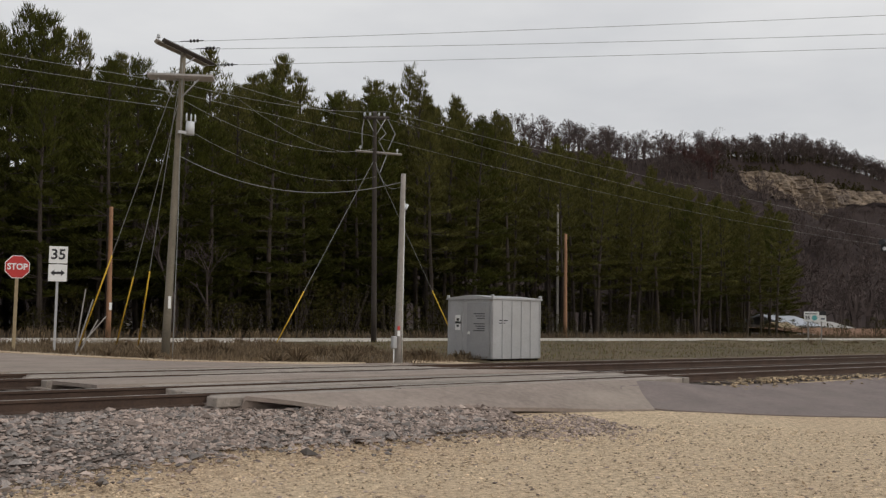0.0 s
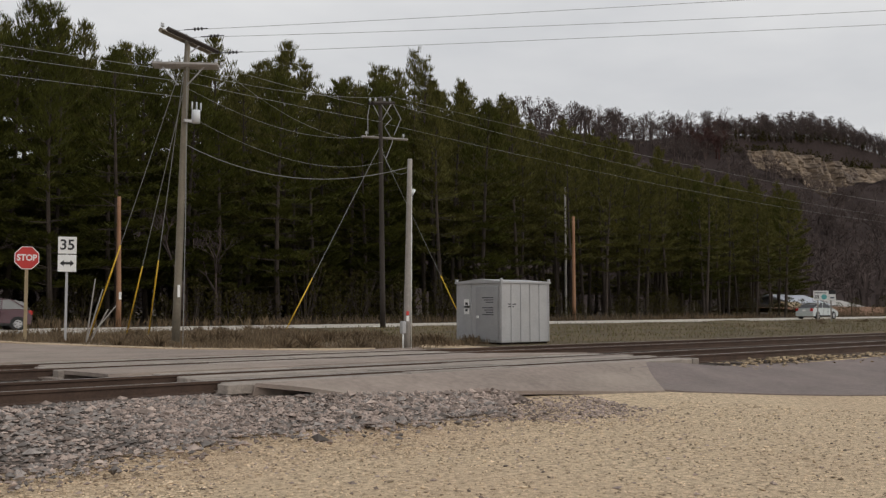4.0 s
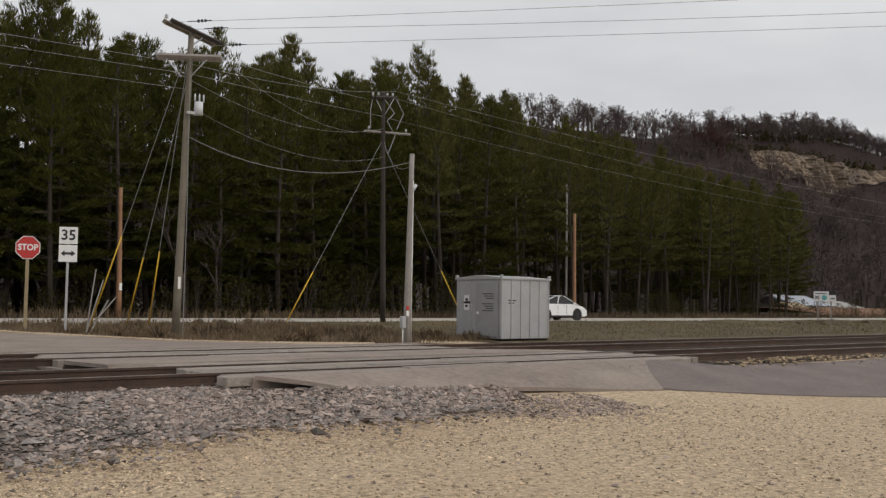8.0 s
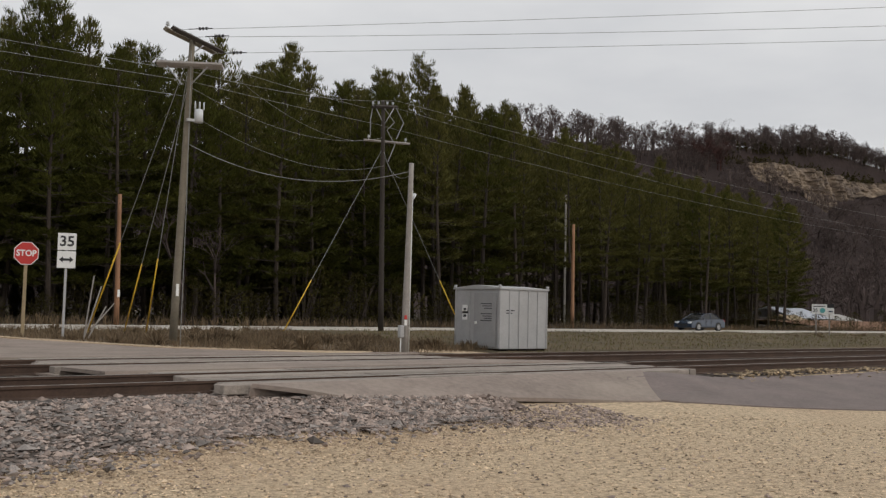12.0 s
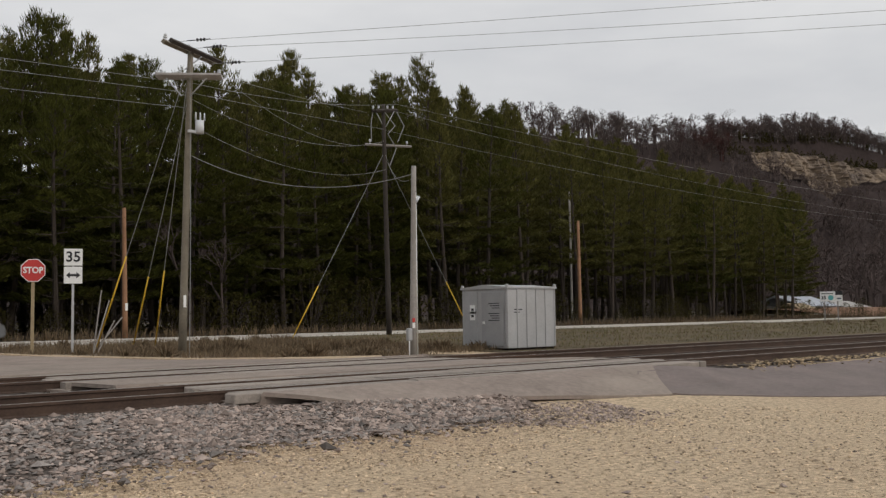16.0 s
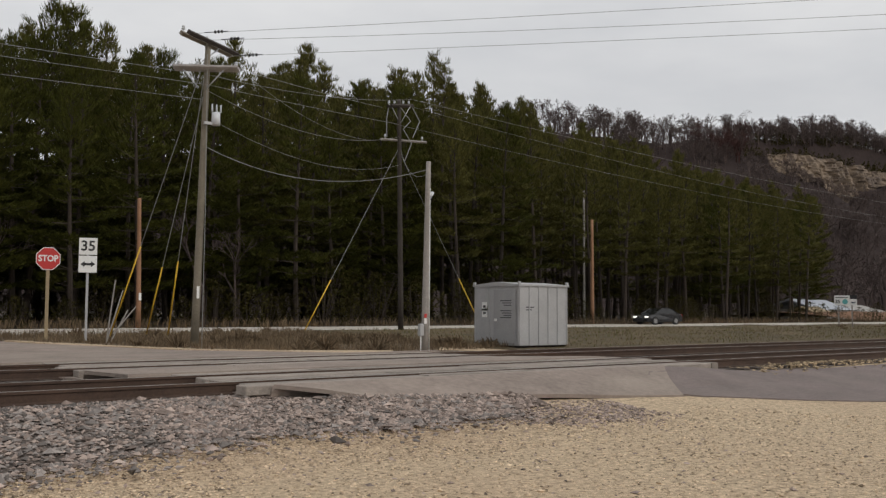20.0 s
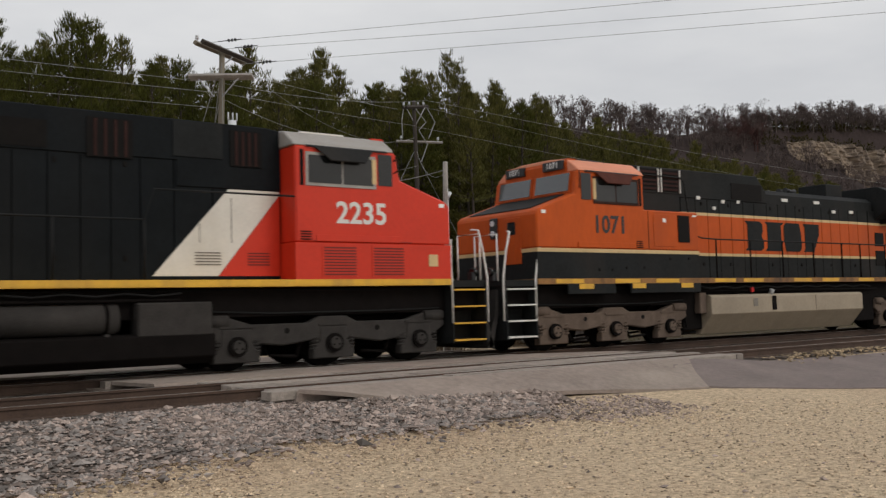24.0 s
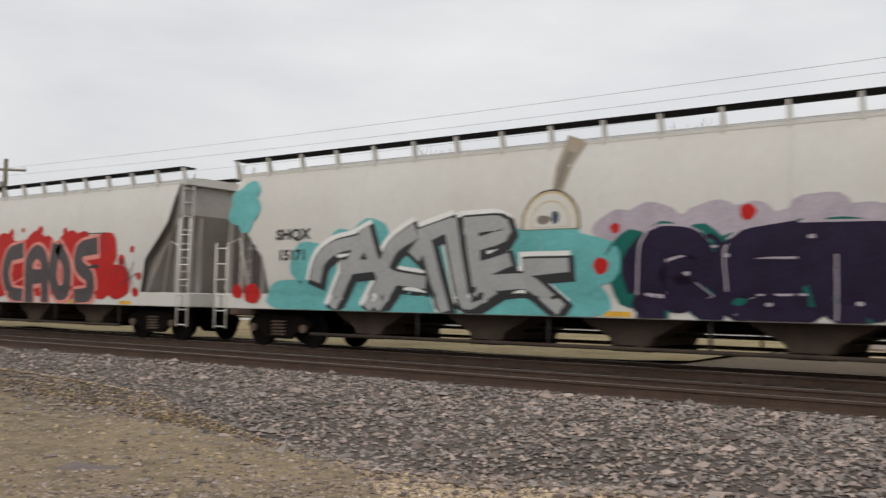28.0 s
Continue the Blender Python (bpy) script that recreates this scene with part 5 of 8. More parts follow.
for a, b in (((-0.15, 0, 9.3), (-0.6, 0, 9.98)), ((-0.1, 0, 9.3), (0.4, 0, 10.1))):
    part("arm_brace", bars([(a, b)], 0.02), "galvanised", pole_b)

CX, CY, CZ = 15.11, 20.1, 0.38
pole_c = pole("service_pole", CX, CY, CZ, 5.5, 0.095, "pole_grey", "short weathered grey service pole with meter box", (0.1, 0))
mb = part("meter_box", box(-0.26, -0.12, -0.16, -0.04, 0.5, 0.82, 0.02), "galvanised", pole_c)
part("conduit", bars([((0.115, -0.05, 0.0), (0.115, -0.05, 4.4)), ((-0.19, -0.1, 0.0), (-0.19, -0.1, 0.5))], 0.016), "sign_white", pole_c)
part("weather_head", rod(bmesh.new(), (0.12, -0.05, 4.15), (0.2, -0.05, 4.3), 0.04, 0.05, 8), "porcelain", pole_c)
part("reflector", box(-0.09, -0.01, -0.12, -0.105, 0.98, 1.08), "sign_red", pole_c)
part("reflector", box(-0.09, -0.01, -0.12, -0.105, 0.82, 0.96), "sign_white", pole_c)
stub_l = pole("stub_pole", 16.5, 44.4, 0.6, 6.75, 0.13, "pole_red", "reddish-brown stub pole behind the highway", (-0.1, 0))
part("pole_tag", box(-0.06, 0.06, -0.14, -0.125, 1.3, 1.65), "sign_white", stub_l)
pole("stub_pole", 47.9, 44.8, 0.6, 7.7, 0.14, "pole_red", "reddish-brown stub pole behind the highway")
pole("stub_pole", 51.0, 48.5, 0.6, 10.3, 0.1, "pole_grey", "slim grey pole among the pines")
# a far pole down the line, and one beyond to carry its wires
pole_f = pole("utility_pole", -60.5, 32.2, 0.5, 10.7, 0.2, "pole", "distant timber utility pole with a crossarm beside the highway")
crossarm(pole_f, (-0.9, -0.9, 9.5), (0.9, 0.9, 9.5), 0.09, "pole_grey", (0.05, 0.5, 0.95))
part("transformer", rod(bmesh.new(), (-0.3, -0.25, 8.0), (-0.3, -0.25, 8.7), 0.22, sides=12), "galvanised", pole_f)
pole_g = pole("utility_pole", 58.0, -14.2, 0.0, 13.4, 0.2, "pole", "timber utility pole carrying the upper wires")
crossarm(pole_g, (-0.8, -0.8, 11.9), (0.8, 0.8, 11.9), 0.08, "pole_grey", (0.05, 0.5, 0.95))
pole_h = pole("utility_pole", 118.0, 34.6, 0.5, 10.2, 0.2, "pole", "timber utility pole further along the highway")
crossarm(pole_h, (-0.8, -0.4, 9.6), (0.8, 0.4, 9.6), 0.08, "pole_grey", (0.05, 0.5, 0.95))
pole_i = pole("utility_pole", -130.0, 34.0, 0.5, 10.5, 0.2, "pole", "timber utility pole far down the highway")

A0 = Vector((AX, AY, AZ))
for p, q, sag in (((11.19, 26.2, 9.61), (58, -14.2, 13.3), 0.3), ((11.71, 26.2, 9.5), (58.0, -14.2, 12.9), 0.6), ((12.41, 26.4, 9.18), (58.4, -13.6, 11.8), 0.2)):
    start = Vector(p)
    wire(start, q, sag)
    d = (Vector(q) - start).normalized()
    bm = rod(bmesh.new(), start + d * 0.3, start + d * 1.0, 0.012, sides=6)
    for e in (0.62, 0.72, 0.82):
        disc(bm, start + d * e, d, 0.045, 0.05, 10)
    tagged(obj("strain_insulator", bm, "ink"), "dark strain insulator on an overhead wire", "insulator")
B0 = Vector((BX, BY, BZ))
F0 = Vector((-60.5, 32.2, 0.5))
for p, f, sag in (((10.68, 26.4, 8.47), (-0.9, -0.9, 9.4), 0.25), ((11.52, 26.2, 8.15), (0, 0, 9.1), 0.35), ((11.46, 26.2, 7.69), (0.9, 0.9, 8.5), 0.35)):
    wire(p, F0 + Vector(f), sag)
    wire(F0 + Vector(f), Vector((-130, 34, 9.6)), 0.8)
for p, q, sag in (((12.49, 26.1, 8.76), (23.4, 34.3, 10.4), 0.05), ((11.54, 26.2, 8.46), (25.05, 34.4, 11.0), 0.28), ((11.55, 26.2, 8.16), (24.3, 34.3, 9.76), 0.04), ((12.4, 25.9, 8.75), (23.0, 34.4, 8.9), 0.48), ((11.6, 26.2, 7.99), (24.3, 34.3, 9.2), 0.67), ((11.8, 26.1, 7.09), (24.4, 34.3, 7.96), 0.69)):
    wire(p, q, sag)
wire((11.6, 26.2, 6.31), (15.15, 20.1, 5.27), 0.62, 0.01)
wire((24.4, 34.3, 8.6), (15.2, 20.1, 5.2), 0.5)
for p, z, sag in (((25.1, 34.4, 11.0), 10.3, 1.25), ((24.54, 34.4, 10.71), 10.0, 2.0), ((24.2, 34.4, 9.76), 9.4, 1.7)):
    wire(p, (118, 34.6, z), sag)


def guy(p, anchor, cover):
    """A guy wire from a pole to the ground, its foot sheathed in a yellow guard."""
    p, anchor = Vector(p), Vector(anchor)
    root = thing("guy_wire", "steel guy wire with a yellow plastic guard", "guy wire")
    part("strand", bars([(p, anchor)], 0.012, 4), "wire", root)
    d = (p - anchor).normalized()
    part("guard", bars([(anchor + d * 0.15, anchor + d * cover)], 0.024, 8), "guard_yellow", root)


guy((11.5, 26.2, 8.79), (10.55, 31.0, 0.5), 3.46)
guy((11.5, 26.2, 7.79), (12.26, 32.3, 0.5), 3.13)
guy((11.5, 26.2, 8.29), (13.09, 32.4, 0.5), 3.37)
guy((24.4, 34.4, 8.76), (19.57, 34.3, 0.5), 2.62)
guy((24.45, 34.4, 8.47), (29.29, 34.3, 0.5), 2.93)
snag = thing("dead_branch", "broken grey dead branches among the weeds", "branch", pose(9.6, 28.4, 0.5))
for a, b in (((0, 0, 0), (0.5, 0.1, 1.6)), ((0.1, 0, 0), (0.7, 0.2, 1.0)), ((0, 0, 0), (0.2, -0.1, 1.9)), ((0.2, 0, 0.3), (0.9, 0.1, 1.1))):
    part("branch", bars([(a, b)], 0.022, 5), "pole_grey", snag)


def octagon(r):
    return [(r * math.cos(radians(22.5 + 45 * k)), r * math.sin(radians(22.5 + 45 * k))) for k in range(8)]


def facing(x, y, z):
    """The pose of a sign at a spot, its face towards the lot."""
    return pose(x, y, z, 0, 0, -math.degrees(math.atan2(x, y)))


stop = thing("stop_sign", "red octagonal stop sign on a wooden post", "stop sign", facing(8.42, 30.3, 0.6))
part("post", box(-0.05, 0.05, 0.02, 0.12, 0, 2.5, 0.008), "post_wood", stop)
part("border", prism([(a, b + 2.45) for a, b in octagon(0.372)], -0.004, 0.012), "sign_white", stop)
part("plate", prism([(a, b + 2.45) for a, b in octagon(0.348)], -0.008, -0.003), "sign_red", stop)
lettering("lettering", "STOP", 0.26, "sign_white", pose(0, -0.012, 2.45), stop, bold=0.008, stretch=0.9)
s35 = thing("route_sign", "white route 35 sign over a double-arrow plate", "road sign", facing(9.1, 28.7, 0.58))
part("post", box(-0.035, 0.035, 0.02, 0.07, 0, 3.05), "galvanised", s35)
for z0, hgt in ((2.8, 0.5), (2.27, 0.5)):
    pl = part("plate", box(-0.255, 0.255, -0.01, 0.015, z0 - hgt / 2, z0 + hgt / 2, 0.006), "sign_white", s35)
lettering("lettering", "35", 0.42, "ink", pose(0, -0.016, 2.8), s35, bold=0.008)
slab_arrow = prism([(-0.2, 0), (-0.09, 0.09), (-0.09, 0.035), (0.09, 0.035), (0.09, 0.09), (0.2, 0), (0.09, -0.09), (0.09, -0.035), (-0.09, -0.035), (-0.09, -0.09)], -0.016, -0.012)
slab_arrow.transform(pose(0, 0, 2.27))
part("arrow", slab_arrow, "ink", s35)
rs = thing("route_sign", "small white guide sign on two posts by the highway", "road sign", facing(59.5, 33.2, 1.15))
for e in (-0.45, 0.5):
    part("post", box(e - 0.05, e + 0.05, 0.02, 0.1, -0.85, 1.5), "pole_grey", rs)
part("plate", box(-0.75, 0.35, -0.01, 0.015, 0.95, 1.7, 0.006), "sign_white", rs)
part("plate", box(0.36, 0.85, -0.01, 0.015, 0.95, 1.42, 0.006), "sign_white", rs)
part("plate", box(0.36, 0.85, -0.012, 0.015, 1.44, 1.72, 0.006), "ink", rs)
lettering("lettering", "35", 0.36, "ink", pose(-0.5, -0.014, 1.22), rs, bold=0.01)
part("shield", disc(bmesh.new(), (0.02, -0.014, 1.22), (0, 1, 0), 0.2, 0.006, 16), "tag_teal", rs)
part("panel_mark", box(0.45, 0.75, -0.014, -0.01, 1.1, 1.2), "paint_navy", rs)
part("print_bar", box(-0.65, 0.2, -0.014, -0.01, 1.5, 1.56), "ink", rs)
rs.scale = (0.86, 0.86, 0.86)
# railway signal beside the line
sg = thing("railway_signal", "dark hooded railway signal on a bracket mast", "signal", pose(44.6, 20.6, 0.35))
part("mast", rod(bmesh.new(), (0, 0, -0.1), (0, 0, 5.7), 0.07, 0.06, 10), "galvanised", sg)
part("bracket", bars([((0, 0, 4.9), (-1.3, 0, 4.9)), ((0, 0, 4.5), (-1.0, 0, 4.9))], 0.035), "galvanised", sg)
hd = part("signal_head", box(-1.45, -1.05, -0.2, 0.2, 4.75, 5.3, 0.03), "ink", sg)
part("hood", rod(bmesh.new(), (-1.45, 0, 5.1), (-1.75, 0, 5.14), 0.13, 0.14, 12), "ink", hd)
part("lens", disc(bmesh.new(), (-1.46, 0, 4.86), (1, 0, 0), 0.09, 0.03, 14), "car_lens", hd)
# signal box
sb = thing("signal_box", "ribbed galvanised steel signal bungalow on a gravel pad", "signal box", pose(20.7, 22.45, 0.42))
w2, d2, hh = 1.02, 1.05, 1.88
part("shell", box(-w2, w2, -d2, d2, 0.06, hh, 0.012), "galvanised", sb)
part("skid", box(-w2 + 0.05, w2 - 0.05, -d2 + 0.04, d2 - 0.04, -0.08, 0.06), "truck_dark", sb)
part("roof", prism([(-d2 - 0.05, hh), (-d2 - 0.05, hh + 0.05), (0, hh + 0.14), (d2 + 0.05, hh + 0.05), (d2 + 0.05, hh)], -w2 - 0.05, w2 + 0.05, "x"), "galvanised", sb)
for k in range(6):
    x = -w2 + 0.02 + k * (2 * w2 - 0.04) / 5
    part("rib", box(x - 0.025, x + 0.025, -d2 - 0.022, -d2, 0.08, hh - 0.01, 0.006), "galvanised", sb)
for k in range(4):
    y = -d2 + 0.03 + k * (2 * d2 - 0.06) / 3
    part("rib", box(-w2 - 0.022, -w2, y - 0.025, y + 0.025, 0.08, hh - 0.01, 0.006), "galvanised", sb)
for x in (-w2, w2):
    for y in (-d2, d2):
        lug = part("lifting_lug", box(x - 0.04, x + 0.04, y - 0.04, y + 0.04, hh + 0.05, hh + 0.14, 0.01), "galvanised", sb)
# The door's darker grey paints in the shade on this face.
door = part("door", box(-w2 - 0.035, -w2 - 0.012, -d2 + 0.12, 0.1, 0.12, hh - 0.1, 0.008), "galvanised_door", sb, "grey steel door, coloured darker for the shaded face")
part("handle", box(-w2 - 0.06, -w2 - 0.035, -0.06, 0.04, 0.8, 0.88, 0.005), "sign_white", door)
for k in range(7):
    part("print_bar", box(-w2 - 0.038, -w2 - 0.035, -d2 + 0.32, -0.22 - 0.08 * (k % 3), 1.32 - k * 0.07 + (0.1 if k < 3 else 0), 1.345 - k * 0.07 + (0.1 if k < 3 else 0)), "ink", door)
for z0 in (1.12, 0.92):
    pn = part("notice", box(-w2 - 0.03, -w2 - 0.022, 0.42, 0.66, z0, z0 + 0.27), "sign_white", sb)
    part("notice_mark", box(-w2 - 0.033, -w2 - 0.03, 0.48, 0.6, z0 + 0.09, z0 + 0.17), "ink", sb)
for k in range(2):
    part("print_bar", box(-w2 + 0.28, -w2 + 0.62 - 0.1 * k, -d2 - 0.003, -d2, 1.22 - k * 0.08, 1.25 - k * 0.08), "ink", sb)
polygon_sheet("gravel_pad", [(15.6, 20.3), (18.0, 20.2), (23, 20.3), (22.6, 24), (18.8, 24.2)], 0.035, "gravel", "pale gravel pad round the signal box", "ground")

# boulder by the near rail
def boulder(seed, x, y, z, sx, sy, sz):
    bm = bmesh.new()
    bmesh.ops.create_icosphere(bm, subdivisions=5, radius=1)
    for v in bm.verts:
        p = v.co.copy()
        k = 1 + 0.22 * noise.noise(p * 1.6 + Vector((seed, 0, 0))) + 0.2 * abs(noise.noise(p * 3.4)) + 0.1 * abs(noise.noise(p * 7 + Vector((3, 1, 0)))) + 0.05 * noise.noise(p * 15) + 0.025 * noise.noise(p * 33)
        d1 = noise.voronoi(p * 1.9 + Vector((seed, 2, 0)))[0]
        k -= 0.16 * max(0.0, 1 - (d1[1] - d1[0]) / 0.22)
        q = Vector([math.copysign(abs(c) ** 0.72, c) for c in p]) * 0.9 * k
        cleft = 0.3 * math.exp(-((p.x + 0.08 + 0.12 * p.z) / 0.07) ** 2) * max(0, p.z + 0.3)
        rise = (0.16 if p.x > -0.08 else -0.1 + 0.35 * min(0, p.x + 0.35)) * max(0, p.z)
        ledge = 0.05 * math.floor(3 * (q.z + 0.4 * noise.noise(q * 1.4)))
        v.co = Vector((q.x * sx * (1 - 0.04 * ledge), q.y * sy * (1 - ledge * 0.6), (q.z + rise - cleft) * sz))
    ob = obj("boulder", bm, "limestone", smooth=False)
    ob.matrix_basis = pose(x, y, z)
    return tagged(ob, "cream limestone boulder with a cleft top", "boulder")


boulder(4, 0.05, 9.1, 0.2, 0.58, 0.44, 0.45)
for x, y, a, lx, ly in ((-8.1, 5.3, 25, 0.32, 0.14), (-6.2, 4.6, 20, 0.4, 0.16), (4.6, 6.0, 0, 0.2, 0.06)):
    sl = obj("slate_piece", box(-lx, lx, -ly, ly, 0, 0.03, 0.01), "asphalt_dark")
    sl.matrix_basis = pose(x, y, ground_z(x, y) + 0.0, 3, 2, a)
    tagged(sl, "flat dark scrap lying on the gravel", "scrap")

# farm buildings beyond the pines, and the rusty field beside them
def house(x, y, w, d, h, roof_h, wall, roof, label, turn=0):
    root = thing("farm_building", label, "building", pose(x, y, 0.5, 0, 0, turn))
    part("wall", box(-w / 2, w / 2, -d / 2, d / 2, 0, h), wall, root)
    part("roof", prism([(-d / 2 - 0.4, h - 0.1), (0, h + roof_h), (d / 2 + 0.4, h - 0.1), (0, h + roof_h - 0.25)], -w / 2 - 0.4, w / 2 + 0.4, "x"), roof, root)
    for k in range(3):
        xx = -w / 2 + (k + 0.5) * w / 3
        wn_ = part("window", box(xx - 0.45, xx + 0.45, -d / 2 - 0.03, -d / 2 - 0.005, h * 0.35, h * 0.75), "glass", root)
        part("frame", box(xx - 0.52, xx + 0.52, -d / 2 - 0.02, -d / 2, h * 0.32, h * 0.78), "sign_white", wn_)
    return root


house(107.2, 66, 4.4, 7, 1.3, 1.25, "siding", "roof_metal", "low farm building with a pale metal roof", 6)
house(113.2, 67, 4.0, 7, 1.3, 1.2, "siding", "roof_metal", "low farm building with a pale metal roof", 6)
house(103.9, 62.5, 3.0, 3, 1.0, 0.6, "post_wood", "post_wood", "small tan wooden shed")
house(126.5, 70, 9, 6, 1.1, 0.8, "siding", "siding", "low grey farm shed beyond the field", 8)
sheet("field", spaced((86, 420, 8)), spaced((44, 62, 3)), lambda x, y: 0.62 + 0.9 * math.exp(-((y - 55) / 6) ** 2) + 0.15 * noise.noise(Vector((x * 0.2, y * 0.2, 0))), "rust_field", "rust-coloured dry field beside the highway", "field")


# ---- the train ----
def slab_mark(name, glyphs, m, material, parent, depth=0.006):
    """A painted mark of plain bars: outlines in x, z, drawn thin, placed by m."""
    for outline in glyphs:
        bm = prism(outline, -depth, 0, "y")
        bm.transform(m)
        part(name, bm, material, parent)


def arc(cx, cz, r, a0, a1, k=8):
    return [(cx + r * math.cos(radians(a0 + (a1 - a0) * i / k)), cz + r * math.sin(radians(a0 + (a1 - a0) * i / k))) for i in range(k + 1)]


def stroke(points, w):
    """Quads along a broad pen line, each an outline of its own."""
    out = []
    for (ax, az), (bx, bz) in zip(points, points[1:]):
        d = math.hypot(bx - ax, bz - az) or 1
        nx, nz = -(bz - az) / d * w / 2, (bx - ax) / d * w / 2
        ex, ez = (bx - ax) / d * w * 0.2, (bz - az) / d * w * 0.2
        out.append([(ax - nx - ex, az - nz - ez), (bx - nx + ex, bz - nz + ez), (bx + nx + ex, bz + nz + ez), (ax + nx - ex, az + nz - ez)])
    return out


def slab_glyphs(w, h):
    """Four heavy notched slabs side by side, w wide and h high in all."""
    u = w / 4.0
    slab = [(0.02, -0.5), (0.8, -0.5), (0.94, -0.4), (0.96, -0.18), (0.84, 0.0), (0.92, 0.16), (0.9, 0.4), (0.76, 0.5), (0.02, 0.5), (0.14, 0.38), (0.14, -0.38)]
    lens = [(0.1, -0.5), (0.84, -0.5), (0.94, -0.36), (0.94, 0.1), (0.84, 0.5), (0.1, 0.5), (0.0, 0.36), (0.0, -0.1)]
    lean = [(0.0, -0.5), (0.86, -0.5), (0.86, 0.38), (1.0, 0.5), (0.02, 0.5), (0.14, 0.38), (0.14, -0.38)]
    flag = [(0.04, -0.5), (0.62, -0.5), (0.94, 0.12), (0.96, 0.5), (0.04, 0.5), (0.14, 0.38), (0.14, -0.38)]
    return [[(k * u - w / 2 + a * u, b * h) for a, b in shape] for k, shape in enumerate((slab, lean, lens, flag))]


def coil(x, y, z0, z1, r, turns):
    """A coil spring as one bent wire."""
    k = turns * 8
    return path_rod([(x + r * math.cos(2 * math.pi * i / 8), y + r * math.sin(2 * math.pi * i / 8), z0 + (z1 - z0) * i / k) for i in range(k + 1)], 0.024, 4)


def six_wheel_truck(root, xc, steel="truck_steel"):
    """Three-axle power truck: cast side frames, pedestals, coil springs, journal caps, wheels."""
    tk = part("truck", box(xc - 2.7, xc + 2.7, -0.66, 0.66, 0.5, 1.1), "truck_dark", root, "grimy brown cast-steel truck")
    for s in (-1, 1):
        y = s * 1.12
        bm = bmesh.new()
        top = [(-2.75, 0.72), (-2.7, 0.98), (-2.2, 1.0), (-1.75, 0.86), (-0.55, 0.86), (-0.3, 0.98), (0.3, 0.98), (0.55, 0.86), (1.75, 0.86), (2.2, 1.0), (2.7, 0.98), (2.75, 0.68), (2.4, 0.52), (1.62, 0.5), (1.1, 0.44), (0.5, 0.52), (-0.5, 0.52), (-1.1, 0.44), (-1.62, 0.5), (-2.4, 0.52)]
        prism([(xc + a, b) for a, b in top], y - 0.11, y + 0.11, "y", bm=bm, bevel=0.025)
        for dx in (-2.05, 0, 2.05):
            prism([(xc + dx - 0.3, 0.78), (xc + dx + 0.3, 0.78), (xc + dx + 0.31, 0.5), (xc + dx + 0.46, 0.34), (xc + dx + 0.46, 0.16), (xc + dx - 0.46, 0.16), (xc + dx - 0.46, 0.34), (xc + dx - 0.31, 0.5)], y - 0.1, y + 0.13 * s if s > 0 else y + 0.1, "y", bm=bm, bevel=0.02)
        part("side_frame", bm, steel, tk)
        for dx in (-2.05, 0, 2.05):
            cap = part("journal_cap", disc(bmesh.new(), (xc + dx, y + s * 0.14, 0.46), (0, 1, 0), 0.185, 0.1, 18), "truck_dark", tk)
            part("bearing_cover", disc(bmesh.new(), (xc + dx, y + s * 0.205, 0.46), (0, 1, 0), 0.12, 0.06, 16), steel, cap)
            for b in range(3):
                part("bolt", disc(bmesh.new(), (xc + dx + 0.07 * math.sin(2.1 * b), y + s * 0.24, 0.46 + 0.07 * math.cos(2.1 * b)), (0, 1, 0), 0.02, 0.02, 6), "truck_dark", cap)
            for e in (-0.4, 0.4):
                part("spring", coil(xc + dx + e, y + s * 0.04, 0.34, 0.62, 0.085, 4), steel, tk)
            part("brake_rigging", bars([((xc + dx + 0.62, y - s * 0.1, 0.5), (xc + dx + 0.72, y - s * 0.1, 0.22)), ((xc + dx + 0.72, y - s * 0.1, 0.22), (xc + dx + 1.3, y - s * 0.1, 0.26))], 0.035), "truck_dark", tk)
            part("frame_web", box(xc + dx - 0.34, xc + dx + 0.34, min(y + s * 0.11, y + s * 0.135), max(y + s * 0.11, y + s * 0.135), 0.8, 0.84), steel, tk)
        for e in (-1.02, 1.02):
            part("bolt_hole", disc(bmesh.new(), (xc + e, y + s * 0.115, 0.72), (0, 1, 0), 0.055, 0.012, 12), "grille", tk)
        for e in (-2.45, 2.45):
            part("air_cylinder", rod(bmesh.new(), (xc + e - 0.24, y + s * 0.05, 0.93), (xc + e + 0.24, y + s * 0.05, 0.93), 0.12, sides=14), steel, tk)
        part("sand_pipe", path_rod([(xc - 2.6, y + s * 0.1, 1.08), (xc - 1.2, y + s * 0.1, 1.06), (xc + 1.3, y + s * 0.1, 1.06), (xc + 2.6, y + s * 0.1, 1.12), (xc + 2.75, y + s * 0.08, 0.4)], 0.02), "hose", tk)
    for dx in (-2.05, 0, 2.05):
        bm = bmesh.new()
        for s in (-1, 1):
            disc(bm, (xc + dx, s * 0.765, 0.53), (0, 1, 0), 0.53, 0.13, 28)
            disc(bm, (xc + dx, s * 0.69, 0.53), (0, 1, 0), 0.555, 0.03, 28)
        rod(bm, (xc + dx, -1.1, 0.53), (xc + dx, 1.1, 0.53), 0.1, sides=10)
        part("wheelset", bm, "truck_dark", tk)
    return tk


